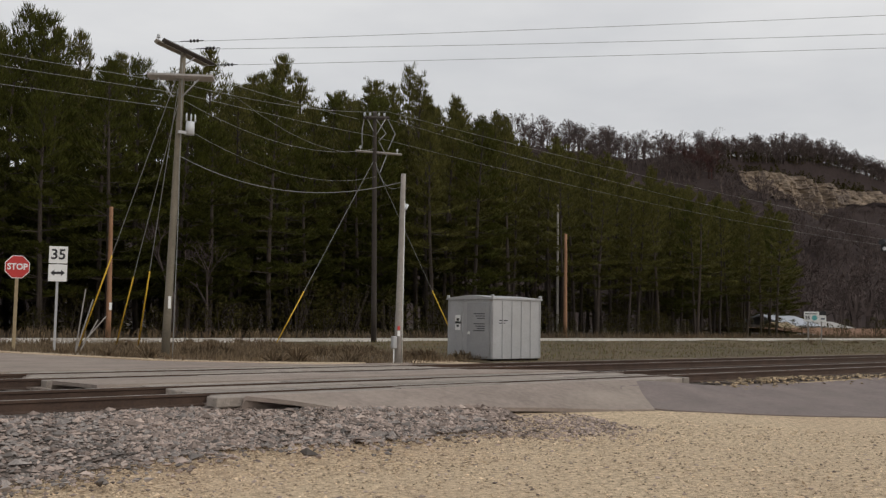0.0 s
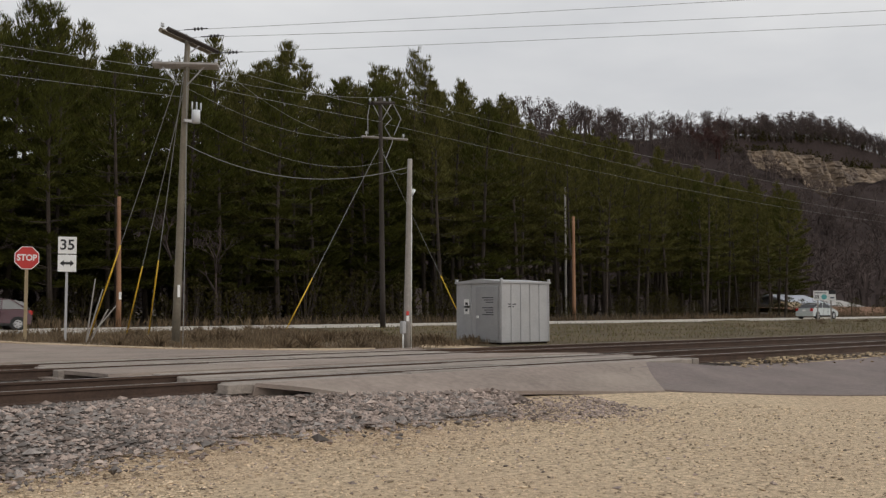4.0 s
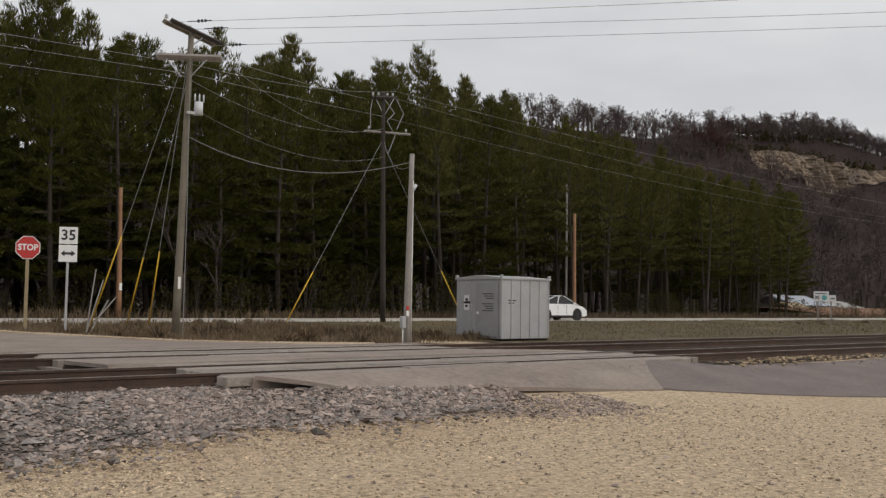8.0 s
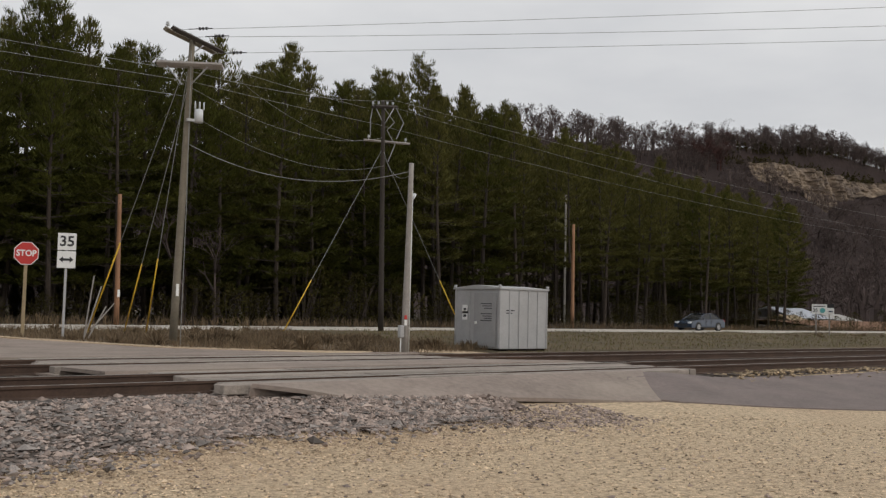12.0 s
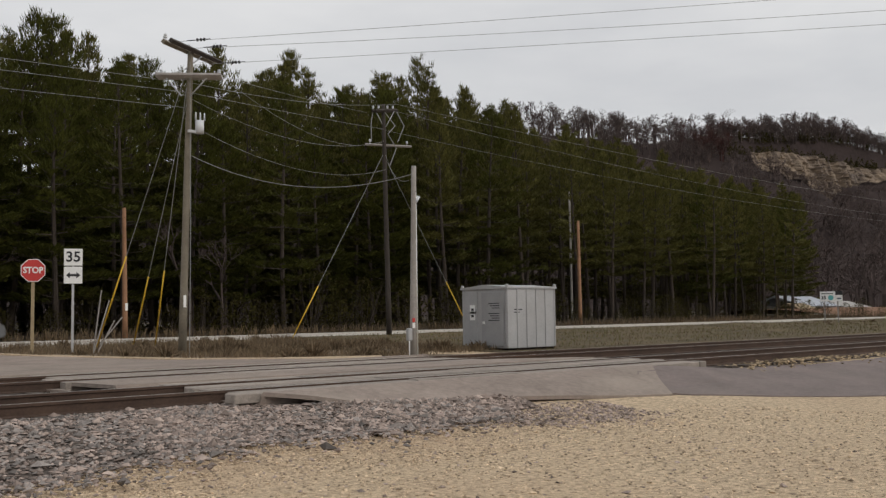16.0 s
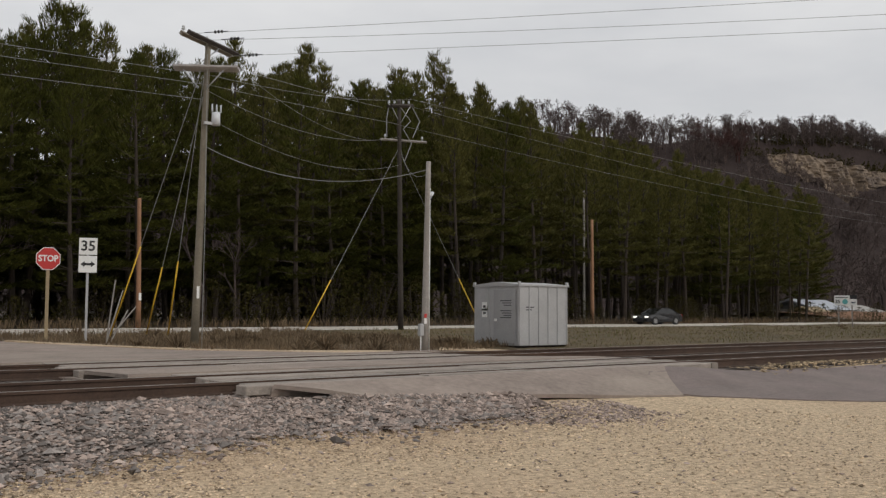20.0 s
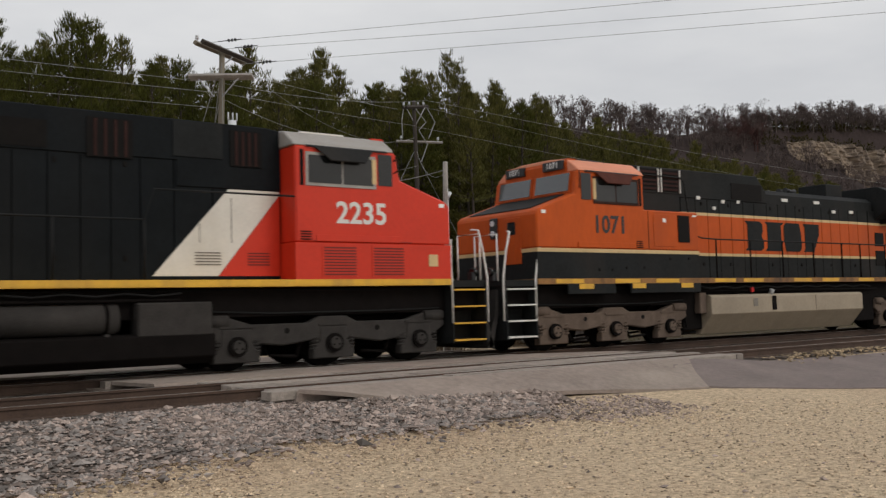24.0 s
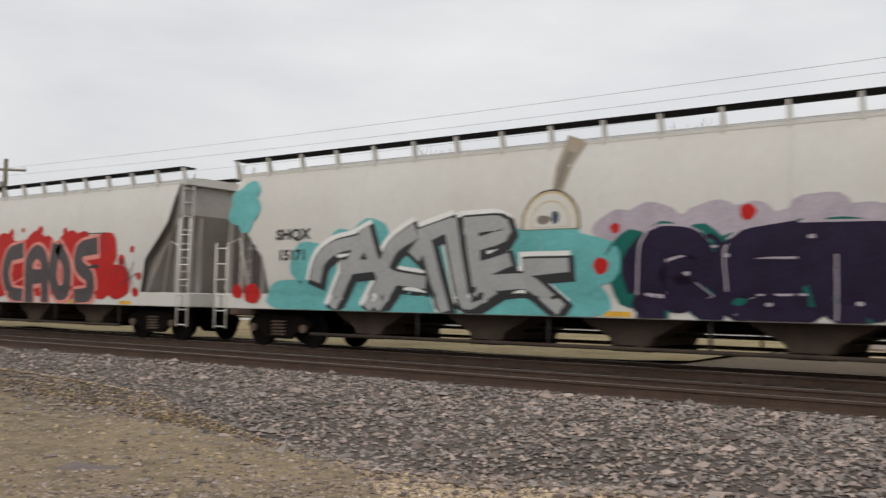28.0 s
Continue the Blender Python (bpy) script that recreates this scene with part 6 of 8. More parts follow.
def banded(x0, x1, y0, y1, bands):
    """One upright panel painted in bands of height."""
    bm = bmesh.new()
    zs = [bands[0][0]] + [b[1] for b in bands]
    rings = [[bm.verts.new(p) for p in ((x0, y0, z), (x1, y0, z), (x1, y1, z), (x0, y1, z))] for z in zs]
    for (r0, r1), (_, _, mi) in zip(zip(rings, rings[1:]), bands):
        for k in range(4):
            j = (k + 1) % 4
            bm.faces.new((r0[k], r0[j], r1[j], r1[k])).material_index = mi
    bm.faces.new(rings[0][::-1]).material_index = bands[0][2]
    bm.faces.new(rings[-1]).material_index = bands[-1][2]
    return bm


def steps(root, x0, x1, s, tread):
    """Corner stairs with four treads and a riser plate."""
    st = part("step_well", box(x0, x1, s * 0.95 - 0.02, s * 0.95 + 0.02, 0.3, 1.62), "loco_black", root)
    for k in range(4):
        z = 0.36 + k * 0.36
        part("tread", box(x0 + 0.02, x1 - 0.02, min(s * 0.98, s * 1.5), max(s * 0.98, s * 1.5), z, z + 0.035, 0.004), tread, st)
    for xx in (x0, x1):
        part("side_plate", box(xx - 0.015, xx + 0.015, min(s * 0.96, s * 1.48), max(s * 0.96, s * 1.48), 0.32, 1.62), "loco_black", st)
    return st


def end_gear(root, x, d, hand, tread):
    """Coupler, pilot plate, hoses and corner handrails at an end; d points outwards."""
    bm = prism([(x, 1.45), (x, 0.95), (x + d * 0.2, 0.18), (x + d * 0.35, 0.16), (x + d * 0.1, 1.0), (x + d * 0.06, 1.45)], -1.25, 1.25)
    part("pilot", bm, "truck_grey", root, "black pilot plow plate")
    bm = box(min(x, x + d * 0.75), max(x, x + d * 0.75), -0.12, 0.12, 0.75, 1.0, 0.03)
    put_box(bm, min(x + d * 0.6, x + d * 0.95), max(x + d * 0.6, x + d * 0.95), -0.2, 0.2, 0.68, 1.05, 0.05)
    part("coupler", bm, "truck_steel", root, "rusty knuckle coupler")
    for yy in (-0.85, -0.65, -0.5, 0.5, 0.65, 0.85):
        pts = [(x + d * 0.1, yy, 1.35)] + [(x + d * (0.25 + 0.2 * math.sin(k / 6 * math.pi)), yy * (1 - 0.05 * k), 1.35 - 0.16 * k) for k in range(1, 6)]
        part("brake_hose", path_rod(pts, 0.024), "hose", root)
    for s in (-1, 1):
        steps(root, min(x - d * 0.95, x - d * 0.05), max(x - d * 0.95, x - d * 0.05), s, tread)
        for e, top in ((0.02, 2.75), (-0.95, 2.55)):
            xx = x + d * e * 1.0
            y = s * 1.46
            part("grab_rail", path_rod([(xx, y, 0.75), (xx, y, 1.7), (xx - d * 0.1, y, 2.3), (xx - d * 0.22, y, top), (xx - d * 0.3, s * 1.3, top + 0.02)], 0.024, 8), hand, root)
        part("end_rail", path_rod([(x, s * 1.25, 1.65), (x, s * 1.25, 2.7), (x, s * 0.45, 2.7), (x, s * 0.45, 1.65)], 0.02), hand, root)
    part("end_platform", box(min(x, x - d * 1.0), max(x, x - d * 1.0), -1.45, 1.45, 1.52, 1.66), "loco_black", root)


DOORS = [5.84, 6.46, 6.98, 7.5, 8.04, 8.6, 9.12, 9.74, 10.3, 10.72, 11.2, 11.66, 12.15, 12.6, 13.1, 13.62, 14.15, 14.7, 15.3]


def locomotive(scheme, number, label):
    root = thing("locomotive", label, "locomotive", group="locomotives of the train")
    S = scheme
    length = 20.6
    # frame, walkway and its edge
    # Underframe drawn deep and near-black, standing in for shade above the trucks.
    part("underframe", box(-0.9, length + 0.1, -1.2, 1.2, 1.01, 1.52), "truck_dark", root)
    part("walkway", box(0.0, length - 0.5, -1.5, 1.5, 1.56, 1.69), S["sill"], root)
    for s in (-1, 1):
        y = s * 1.5
        lo, hi = min(y, y + s * 0.008), max(y, y + s * 0.008)
        for k in range(11):
            x0 = 0.55 + k * 1.85 + 0.3 * math.sin(k * 2.7)
            part("edge_marking", box(x0, x0 + S["mark_len"], lo, hi, 1.575, 1.675), "loco_yellow", root)
        if S["deep"]:
            part("side_sill", box(0.95, 2.55, min(y, y - s * 0.06), max(y, y - s * 0.06), 1.32, 1.56, 0.01), "loco_black", root)
            part("side_sill", box(3.1, 5.8, min(y, y - s * 0.06), max(y, y - s * 0.06), 1.32, 1.56, 0.01), "loco_black", root)
            for x0 in (1.3, 3.15, 5.0):
                part("edge_marking", box(x0, x0 + 0.48, min(y, y + s * 0.008), max(y, y + s * 0.008), 1.44, 1.56), "loco_yellow", root)
        part("cable_run", path_rod([(5.9 + k * 0.5, s * 1.38, 1.46 - 0.05 * (k % 2)) for k in range(18)], 0.022), "hose", root)
        part("pipe", path_rod([(5.9, s * 1.32, 1.34), (14.9, s * 1.32, 1.34)], 0.03), "truck_dark", root)
    # cab and nose, in bands
    wide = S["wide"]
    back = [(3.68, 3.42), (wide, 3.42), (wide, 2.4)] if wide > 4 else [(3.68, 2.4)]
    cab = part("cab", prism([(0.0, 2.4), (0.0, 3.22), (0.08, 3.32), (1.26, 3.72), (1.36, 4.28), (3.68, 4.28)] + back, -1.5, 1.5, bevel=0.035), S["cab"], root)
    part("lower_band", box(0.0, wide, -1.498, 1.498, 1.69, 2.31), S["lower"], cab)
    part("stripe", box(-0.004, wide + 0.004, -1.504, 1.504, 2.31, 2.40), S["stripe"], cab)
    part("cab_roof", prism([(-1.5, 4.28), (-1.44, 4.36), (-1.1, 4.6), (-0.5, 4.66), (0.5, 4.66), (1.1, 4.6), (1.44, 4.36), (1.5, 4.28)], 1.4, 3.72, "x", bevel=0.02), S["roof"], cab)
    part("roof_front", prism([(1.37, 4.28), (1.36, 4.5), (1.42, 4.62), (1.7, 4.62), (1.7, 4.28)], -1.12, 1.12), S["cab"], cab)
    part("nose_top", prism([(0.12, 3.345), (1.24, 3.725), (1.24, 3.74), (0.12, 3.36)], -1.15, 1.15), S["nose_top"], cab)
    for s in (-1, 1):
        y = s * 1.5
        o = y + s * 0.012

        def flat(name, x0, x1, z0, z1, mat_, par=cab, t=0.012, bevel=0.0):
            return part(name, box(x0, x1, min(y, y + s * t), max(y, y + s * t), z0, z1, bevel), mat_, par)

        wf = flat("window_frame", 1.86, 3.46, 3.5, 4.16, S["frame"], t=0.02)
        flat("quarter_window", 1.46, 1.8, 3.58, 4.22, "glass")
        flat("pane", 1.93, 2.62, 3.56, 4.1, "cab_glass", wf, 0.026)
        flat("pane", 2.66, 3.4, 3.56, 4.1, "glass", wf, 0.026)
        bm = bmesh.new()
        sh = [bm.verts.new(p) for p in ((1.9, y + s * 0.02, 4.27), (3.3, y + s * 0.02, 4.27), (2.98, y + s * 0.17, 3.98), (2.2, y + s * 0.17, 3.98), (1.9, y + s * 0.035, 4.29), (3.3, y + s * 0.035, 4.29), (2.98, y + s * 0.185, 4.0), (2.2, y + s * 0.185, 4.0))]
        for q in ((0, 1, 2, 3), (7, 6, 5, 4), (0, 4, 5, 1), (1, 5, 6, 2), (2, 6, 7, 3), (3, 7, 4, 0)):
            bm.faces.new([sh[i] for i in q])
        part("sunshade", bm, S["shade"], wf)
        part("drip_rail", path_rod([(1.6, y + s * 0.03, 4.27), (3.45, y + s * 0.03, 4.27)], 0.022), "ink", cab)
        flat("door_slot", 3.5, 3.58, 3.5, 4.2, "grille", t=0.008)
        flat("seal_strip", 1.85, 1.95, 3.6, 4.1, "loco_cream", wf, 0.028)
        if wide > 4:
            flat("vent_grille", 4.95, 5.4, 2.62, 3.32, "grille", t=0.02)
            flat("access_panel", 4.0, 4.85, 2.5, 3.32, S["cab"], t=0.012, bevel=0.004)
            flat("data_label", 4.35, 4.47, 3.12, 3.22, "sign_white", t=0.018)
            flat("data_label", 5.55, 5.7, 3.3, 3.35, "sign_white")
            flat("cab_door_seam", 3.8, 3.815, 2.42, 3.4, "grille", t=0.006)
        else:
            for x0 in (1.22, 2.36):
                flat("louvre_panel", x0 - 0.05, x0 + 0.77, 1.74, 2.36, "loco_red", t=0.01)
                # Thin dark bars paint the shade between the louvre slats.
                for k in range(10):
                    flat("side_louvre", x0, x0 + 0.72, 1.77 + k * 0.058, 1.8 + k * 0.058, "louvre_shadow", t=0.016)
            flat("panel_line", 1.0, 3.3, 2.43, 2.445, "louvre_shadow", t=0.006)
            flat("data_label", 0.35, 0.58, 1.95, 2.2, "loco_cream")
        for zz in (2.45, 2.5, 2.55, 2.6):
            flat("louvre", 3.35, 3.58, zz, zz + 0.022, "grille", t=0.014)
        flat("access_panel", 1.3, 3.25, 2.43, 2.56, S["cab"], t=0.02, bevel=0.004)
        flat("data_label", 0.15, 0.28, 3.2, 3.28, "sign_white")
        for xx, zz in () if wide < 4 else ((2.0, 1.9), (2.45, 1.9), (2.95, 1.95), (3.6, 1.95), (4.6, 2.18), (5.35, 2.2)):
            part("plug", disc(bmesh.new(), (xx, o - s * 0.004, zz), (0, 1, 0), 0.035, 0.012, 10), "grille", cab)
        lettering("fleet_number", number, S["num_size"], S["num"], pose(S["num_x"], y + s * 0.006, 2.98, 0, 0, 0 if s < 0 else 180), cab, bold=0.012)
        part("mirror_post", path_rod([(1.42, y, 4.1), (1.3, y + s * 0.12, 4.25), (1.3, y + s * 0.12, 3.95), (1.42, y, 3.85)], 0.012), "hose", cab)
    for y0, y1 in ((-1.28, -0.1), (0.1, 1.28)):
        part("windshield", prism([(1.255, 3.8), (1.335, 4.24), (1.32, 4.245), (1.235, 3.805)], y0, y1), "windshield", cab)
        part("windshield_frame", prism([(1.262, 3.76), (1.35, 4.275), (1.335, 4.28), (1.245, 3.765)], y0 - 0.05, y1 + 0.05), S["cab"], cab)
    for y0, y1 in ((-1.05, -0.35), (0.35, 1.05)):
        nb = part("number_board", box(1.3, 1.42, y0, y1, 4.36, 4.58, 0.01), "ink", cab)
        lettering("board_number", number, 0.22, "sign_white", pose(1.296, (y0 + y1) / 2, 4.47, 0, 0, -90), nb)
    part("nose_door", box(-0.02, 0.01, -0.95, -0.35, 2.05, 3.15, 0.01), S["cab"], cab)
    part("door_window", box(-0.03, -0.015, -0.78, -0.5, 2.75, 3.05, 0.02), "glass", cab)
    hl = part("headlight_housing", box(-0.06, 0.02, -0.12, 0.14, 2.7, 3.2, 0.02), "ink", cab)
    for zz in (2.83, 3.07):
        part("headlight", disc(bmesh.new(), (-0.065, 0.01, zz), (1, 0, 0), 0.07, 0.02, 14), "headlight" if S["lit"] else "car_lens", hl)
    for s in (-1, 1):
        part("ditch_light", disc(bmesh.new(), (-1.02, s * 1.0, 1.86), (1, 0, 0), 0.1, 0.12, 14), "headlight" if S["lit"] else "glass", root)
        part("ditch_bracket", box(-1.0, -0.9, s * 1.0 - 0.08, s * 1.0 + 0.08, 1.6, 1.86), "ink", root)
    # hoods
    part("hood_core", box(wide, 15.4, -0.86, 0.86, 1.69, 4.1), S["hood"], root)
    part("equipment_hood", prism([(3.69, 3.42), (3.69, 4.62), (4.0, 4.66), (9.3, 4.68), (9.72, 4.24), (9.72, 3.9), (5.8, 3.9), (5.8, 3.42)], -0.92, 0.92, bevel=0.02), S["hood"], root)
    part("engine_hood_roof", prism([(-0.9, 3.9), (-0.9, 4.18), (-0.74, 4.32), (-0.3, 4.37), (0.3, 4.37), (0.74, 4.32), (0.9, 4.18), (0.9, 3.9)], 9.72, 15.6, "x"), S["hood"], root)
    for s in (-1, 1):
        y = s * 0.86
        lo, hi = min(y, y + s * 0.035), max(y, y + s * 0.035)
        doors = DOORS if wide > 4 else [3.72, 4.4, 5.1] + DOORS
        for a, b in zip(doors, doors[1:]):
            part("hood_door", banded(a + 0.012, b - 0.012, lo, hi, S["bands"]), [S["band_mats"][0], S["band_mats"][1], S["band_mats"][2]], root)
        part("rear_panel", banded(15.35, 20.35, lo, hi, S["bands"]), list(S["band_mats"]), root)
        y9 = s * 0.92
        if wide < 4:
            for x0, x1 in ((4.1, 4.75), (6.6, 7.4)):
                part("louvre_bay", box(x0, x1, min(y9, y9 + s * 0.024), max(y9, y9 + s * 0.024), 3.86, 4.55), "grille", root)
                for k in range(4):
                    xx = x0 + 0.1 + k * (x1 - x0 - 0.2) / 3.4
                    part("louvre_slat", box(xx, xx + 0.05, min(y9, y9 + s * 0.034), max(y9, y9 + s * 0.034), 3.88, 4.53), "louvre_red", root)
        lv = part("louvre_frame", box(4.06 if wide > 4 else 4.9, 5.86, min(y9, y9 + s * 0.02), max(y9, y9 + s * 0.02), 3.98, 4.64), "loco_black", root)
        for x0 in (4.12, 5.0) if wide > 4 else ():
            part("louvre_bay", box(x0, x0 + 0.78, min(y9, y9 + s * 0.024), max(y9, y9 + s * 0.024), 4.02, 4.6), "grille", lv)
            for e in (0.0, 0.76):
                part("louvre_post", box(x0 + e, x0 + e + 0.035, min(y9, y9 + s * 0.05), max(y9, y9 + s * 0.05), 4.0, 4.62), "rail_white", lv)
            for k in range(5):
                part("louvre_slat", box(x0 + 0.05, x0 + 0.74, min(y9, y9 + s * 0.04), max(y9, y9 + s * 0.04), 4.05 + k * 0.11, 4.11 + k * 0.11), "louvre_red", lv)
        part("grid_screen", box(8.05, 9.48, min(y9, y9 + s * 0.012), max(y9, y9 + s * 0.012), 3.95, 4.42), "grille", root)
        y9 = s * 0.895
        for xx, zz, w in () if wide < 4 else ((6.5, 3.88, 0.16), (7.6, 3.82, 0.14), (8.3, 3.84, 0.12), (10.5, 4.0, 0.3), (12.2, 4.0, 0.3), (13.2, 3.75, 0.18), (14.2, 3.78, 0.22), (7.2, 3.62, 0.12)):
            part("data_label", box(xx, xx + w, min(y9, y9 + s * 0.03), max(y9, y9 + s * 0.03), zz, zz + 0.09), "rail_white", root)
        for k, xx in enumerate((6.7, 7.9, 9.9, 11.4, 13.0, 14.4)):
            for zz in (2.05, 3.72):
                part("latch", box(xx, xx + 0.06, min(y9, y9 + s * 0.02), max(y9, y9 + s * 0.02), zz, zz + 0.09), "grille", root)
        # rear equipment doors and screens
        for x0, x1, z0, z1 in ((15.7, 16.25, 2.75, 3.2), (15.7, 16.25, 2.1, 2.6), (16.4, 16.95, 2.75, 3.2), (16.4, 16.95, 2.1, 2.6), (17.1, 17.5, 2.15, 3.2), (18.55, 18.9, 2.1, 3.2), (19.1, 19.4, 2.1, 3.2), (19.6, 19.9, 2.1, 3.2)):
            part("screen_door", box(x0, x1, min(y9, y9 + s * 0.016), max(y9, y9 + s * 0.016), z0, z1, 0.004), "grille", root)
        part("round_door", box(17.65, 18.4, min(y9, y9 + s * 0.02), max(y9, y9 + s * 0.02), 2.5, 3.3, 0.006), S["band_mats"][1], root)
        part("round_cover", disc(bmesh.new(), (18.03, y9 + s * 0.03, 2.95), (0, 1, 0), 0.2, 0.05, 18), S["band_mats"][1], root)
        # walkway railing
        xs = (6.58, 8.1, 9.63, 11.2, 12.75, 13.8, 15.3, 16.8, 18.3, 19.7)
        for xx in xs:
            part("stanchion", bars([((xx, s * 1.44, 1.69), (xx, s * 1.44, 2.74))], 0.022), S["post"], root)
        start = [(3.7, s * 0.98, 4.42), (5.74, s * 0.98, 4.42), (5.86, s * 1.02, 4.3), (5.86, s * 1.2, 2.9), (5.98, s * 1.44, 2.76)] if wide > 4 else [(3.2, s * 1.46, 3.28), (6.4, s * 1.44, 3.28)]
        part("handrail", path_rod(start + [(xx, s * 1.44, 2.74) for xx in xs], 0.02), "loco_black", root)
    # radiator with its overhanging wings
    part("radiator", prism([(-1.5, 4.05), (-1.5, 4.5), (-1.05, 4.72), (1.05, 4.72), (1.5, 4.5), (1.5, 4.05), (0.9, 3.62), (-0.9, 3.62)], 15.75, 20.9, "x", bevel=0.02), S["hood"], root)
    part("radiator_end", prism([(20.9, 3.75), (20.9, 4.6), (21.7, 4.2), (21.75, 3.85), (21.0, 3.75)], -1.3, 1.3), S["hood"], root)
    part("radiator_screen", box(16.1, 19.0, -1.2, 1.2, 3.5, 3.64), "grille", root)
    part("radiator_grab", path_rod([(20.4, -0.8, 4.62), (20.4, -0.8, 4.78), (20.8, -0.8, 4.78), (20.8, -0.8, 4.62)], 0.014), "rail_white", root)
    part("rear_hood", box(20.36, 20.6, -0.9, 0.9, 1.69, 3.7), S["band_mats"][1], root)
    for zz in (3.2, 3.42):
        part("rear_lamp", disc(bmesh.new(), (20.62, 0.0, zz), (1, 0, 0), 0.08, 0.05, 12), "car_lens", root)
    ex = part("exhaust_housing", box(13.6, 14.55, -0.5, 0.5, 4.3, 4.76, 0.02), S["hood"], root)
    part("stack_opening", box(13.7, 14.45, -0.4, 0.4, 4.755, 4.775), "grille", ex)
    hb = part("horn_bracket", box(11.9, 12.6, -0.1, 0.1, 4.34, 4.42), "ink", root)
    for yy, d in ((-0.12, -1), (0.0, 1), (0.12, -1)):
        bm = rod(bmesh.new(), (12.25, yy, 4.5), (12.25 + d * 0.34, yy, 4.5), 0.03, 0.09, 10)
        part("horn_bell", bm, "ink", hb)
    part("roof_unit", prism([(1.9, 4.64), (2.0, 4.76), (3.0, 4.76), (3.1, 4.64)], -0.5, 0.5), S["unit"], root)
    for x0, x1 in ((5.4, 6.2), (13.75, 14.9)):
        part("equipment_box", box(x0, x1, -1.18, 1.18, 0.32, 1.1, 0.03), "truck_dark", root)
    # tank
    if S["tank"] == "tank":
        tank = part("fuel_tank", prism([(-1.5, 0.72), (-1.5, 1.18), (-1.42, 1.24), (1.42, 1.24), (1.5, 1.18), (1.5, 0.72), (1.05, 0.18), (-1.05, 0.18)], 6.2, 13.7, "x", bevel=0.015), "tank", root, "beige painted steel fuel tank")
        for s in (-1, 1):
            y = s * 1.5
            part("sight_gauge", box(8.92, 9.12, min(y, y + s * 0.02), max(y, y + s * 0.02), 0.78, 1.18, 0.01), "truck_dark", tank)
            part("fuel_filler", rod(bmesh.new(), (9.02, s * 1.38, 1.2), (9.02, s * 1.46, 1.36), 0.07, sides=10), "galvanised", tank)
            part("fuel_stain", box(8.05, 8.25, min(y, y + s * 0.012), max(y, y + s * 0.012), 0.9, 1.12), "soot", tank)
            part("fuel_cutoff", disc(bmesh.new(), (8.15, s * 1.4, 1.36), (0, 1, 0), 0.07, 0.05, 12), "tag_red", tank)
            part("weld_seam", box(11.1, 11.115, min(y, y + s * 0.006), max(y, y + s * 0.006), 0.73, 1.18), "truck_steel", tank)
            part("bracket", box(5.9, 6.18, s * 1.25 - 0.12, s * 1.25 + 0.12, 0.75, 1.3, 0.02), "truck_steel", root)
    else:
        tank = part("fuel_tank", prism([(-1.2, 0.2), (-1.44, 0.34), (-1.44, 0.72), (-1.3, 0.76), (1.3, 0.76), (1.44, 0.72), (1.44, 0.34), (1.2, 0.2)], 5.3, 13.4, "x", bevel=0.015), "truck_dark", root, "black fuel tank")
        for s in (-1, 1):
            for x0, x1 in ((7.0, 9.2), (9.6, 11.8)):
                res = part("air_reservoir", rod(bmesh.new(), (x0, s * 1.15, 1.04), (x1, s * 1.15, 1.04), 0.27, sides=20), "truck_grey", tank)
                for e in (x0 + 0.2, x1 - 0.2):
                    part("strap", rod(bmesh.new(), (e - 0.03, s * 1.15, 1.04), (e + 0.03, s * 1.15, 1.04), 0.28, sides=20), "truck_dark", res)
                    part("drain_cock", rod(bmesh.new(), (e, s * 1.34, 0.78), (e, s * 1.34, 0.66), 0.045, sides=8), "truck_grey", res)
            for x0, x1 in ((5.35, 6.7), (12.0, 13.35)):
                part("equipment_box", box(x0, x1, s * 1.22 - 0.22, s * 1.22 + 0.22, 0.7, 1.3, 0.03), "truck_grey", tank)
            part("filter_box", box(13.55, 14.1, s * 1.3 - 0.12, s * 1.3 + 0.12, 0.85, 1.3, 0.03), "truck_grey", tank)
            part("data_label", box(13.55, 14.1, min(s * 1.425, s * 1.432), max(s * 1.425, s * 1.432), 1.34, 1.44), "rail_white", tank)
    six_wheel_truck(root, 2.75, S["truck"])
    six_wheel_truck(root, 17.6, S["truck"])
    end_gear(root, -1.0, -1, S["rail"], S["tread"])
    end_gear(root, length + 0.4, 1, S["rail"], S["tread"])
    return root


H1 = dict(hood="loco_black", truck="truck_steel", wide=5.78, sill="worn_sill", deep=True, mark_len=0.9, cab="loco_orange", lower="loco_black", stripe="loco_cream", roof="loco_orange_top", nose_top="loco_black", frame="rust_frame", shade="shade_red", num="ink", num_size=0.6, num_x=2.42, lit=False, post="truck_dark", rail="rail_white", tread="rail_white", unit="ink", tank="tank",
          bands=[(1.72, 2.32, 0), (2.32, 2.4, 2), (2.4, 3.44, 1), (3.44, 3.52, 2), (3.52, 3.92, 0)], band_mats=("loco_black", "loco_orange", "loco_cream"))
loco_1071 = locomotive(H1, "1071", "orange and black freight locomotive with cream stripes")
for s in (-1, 1):
    slab_mark("painted_mark", slab_glyphs(3.85, 0.86), pose(10.55, s * 0.9, 2.93, 0, 0, 0 if s < 0 else 180), "loco_black", loco_1071)

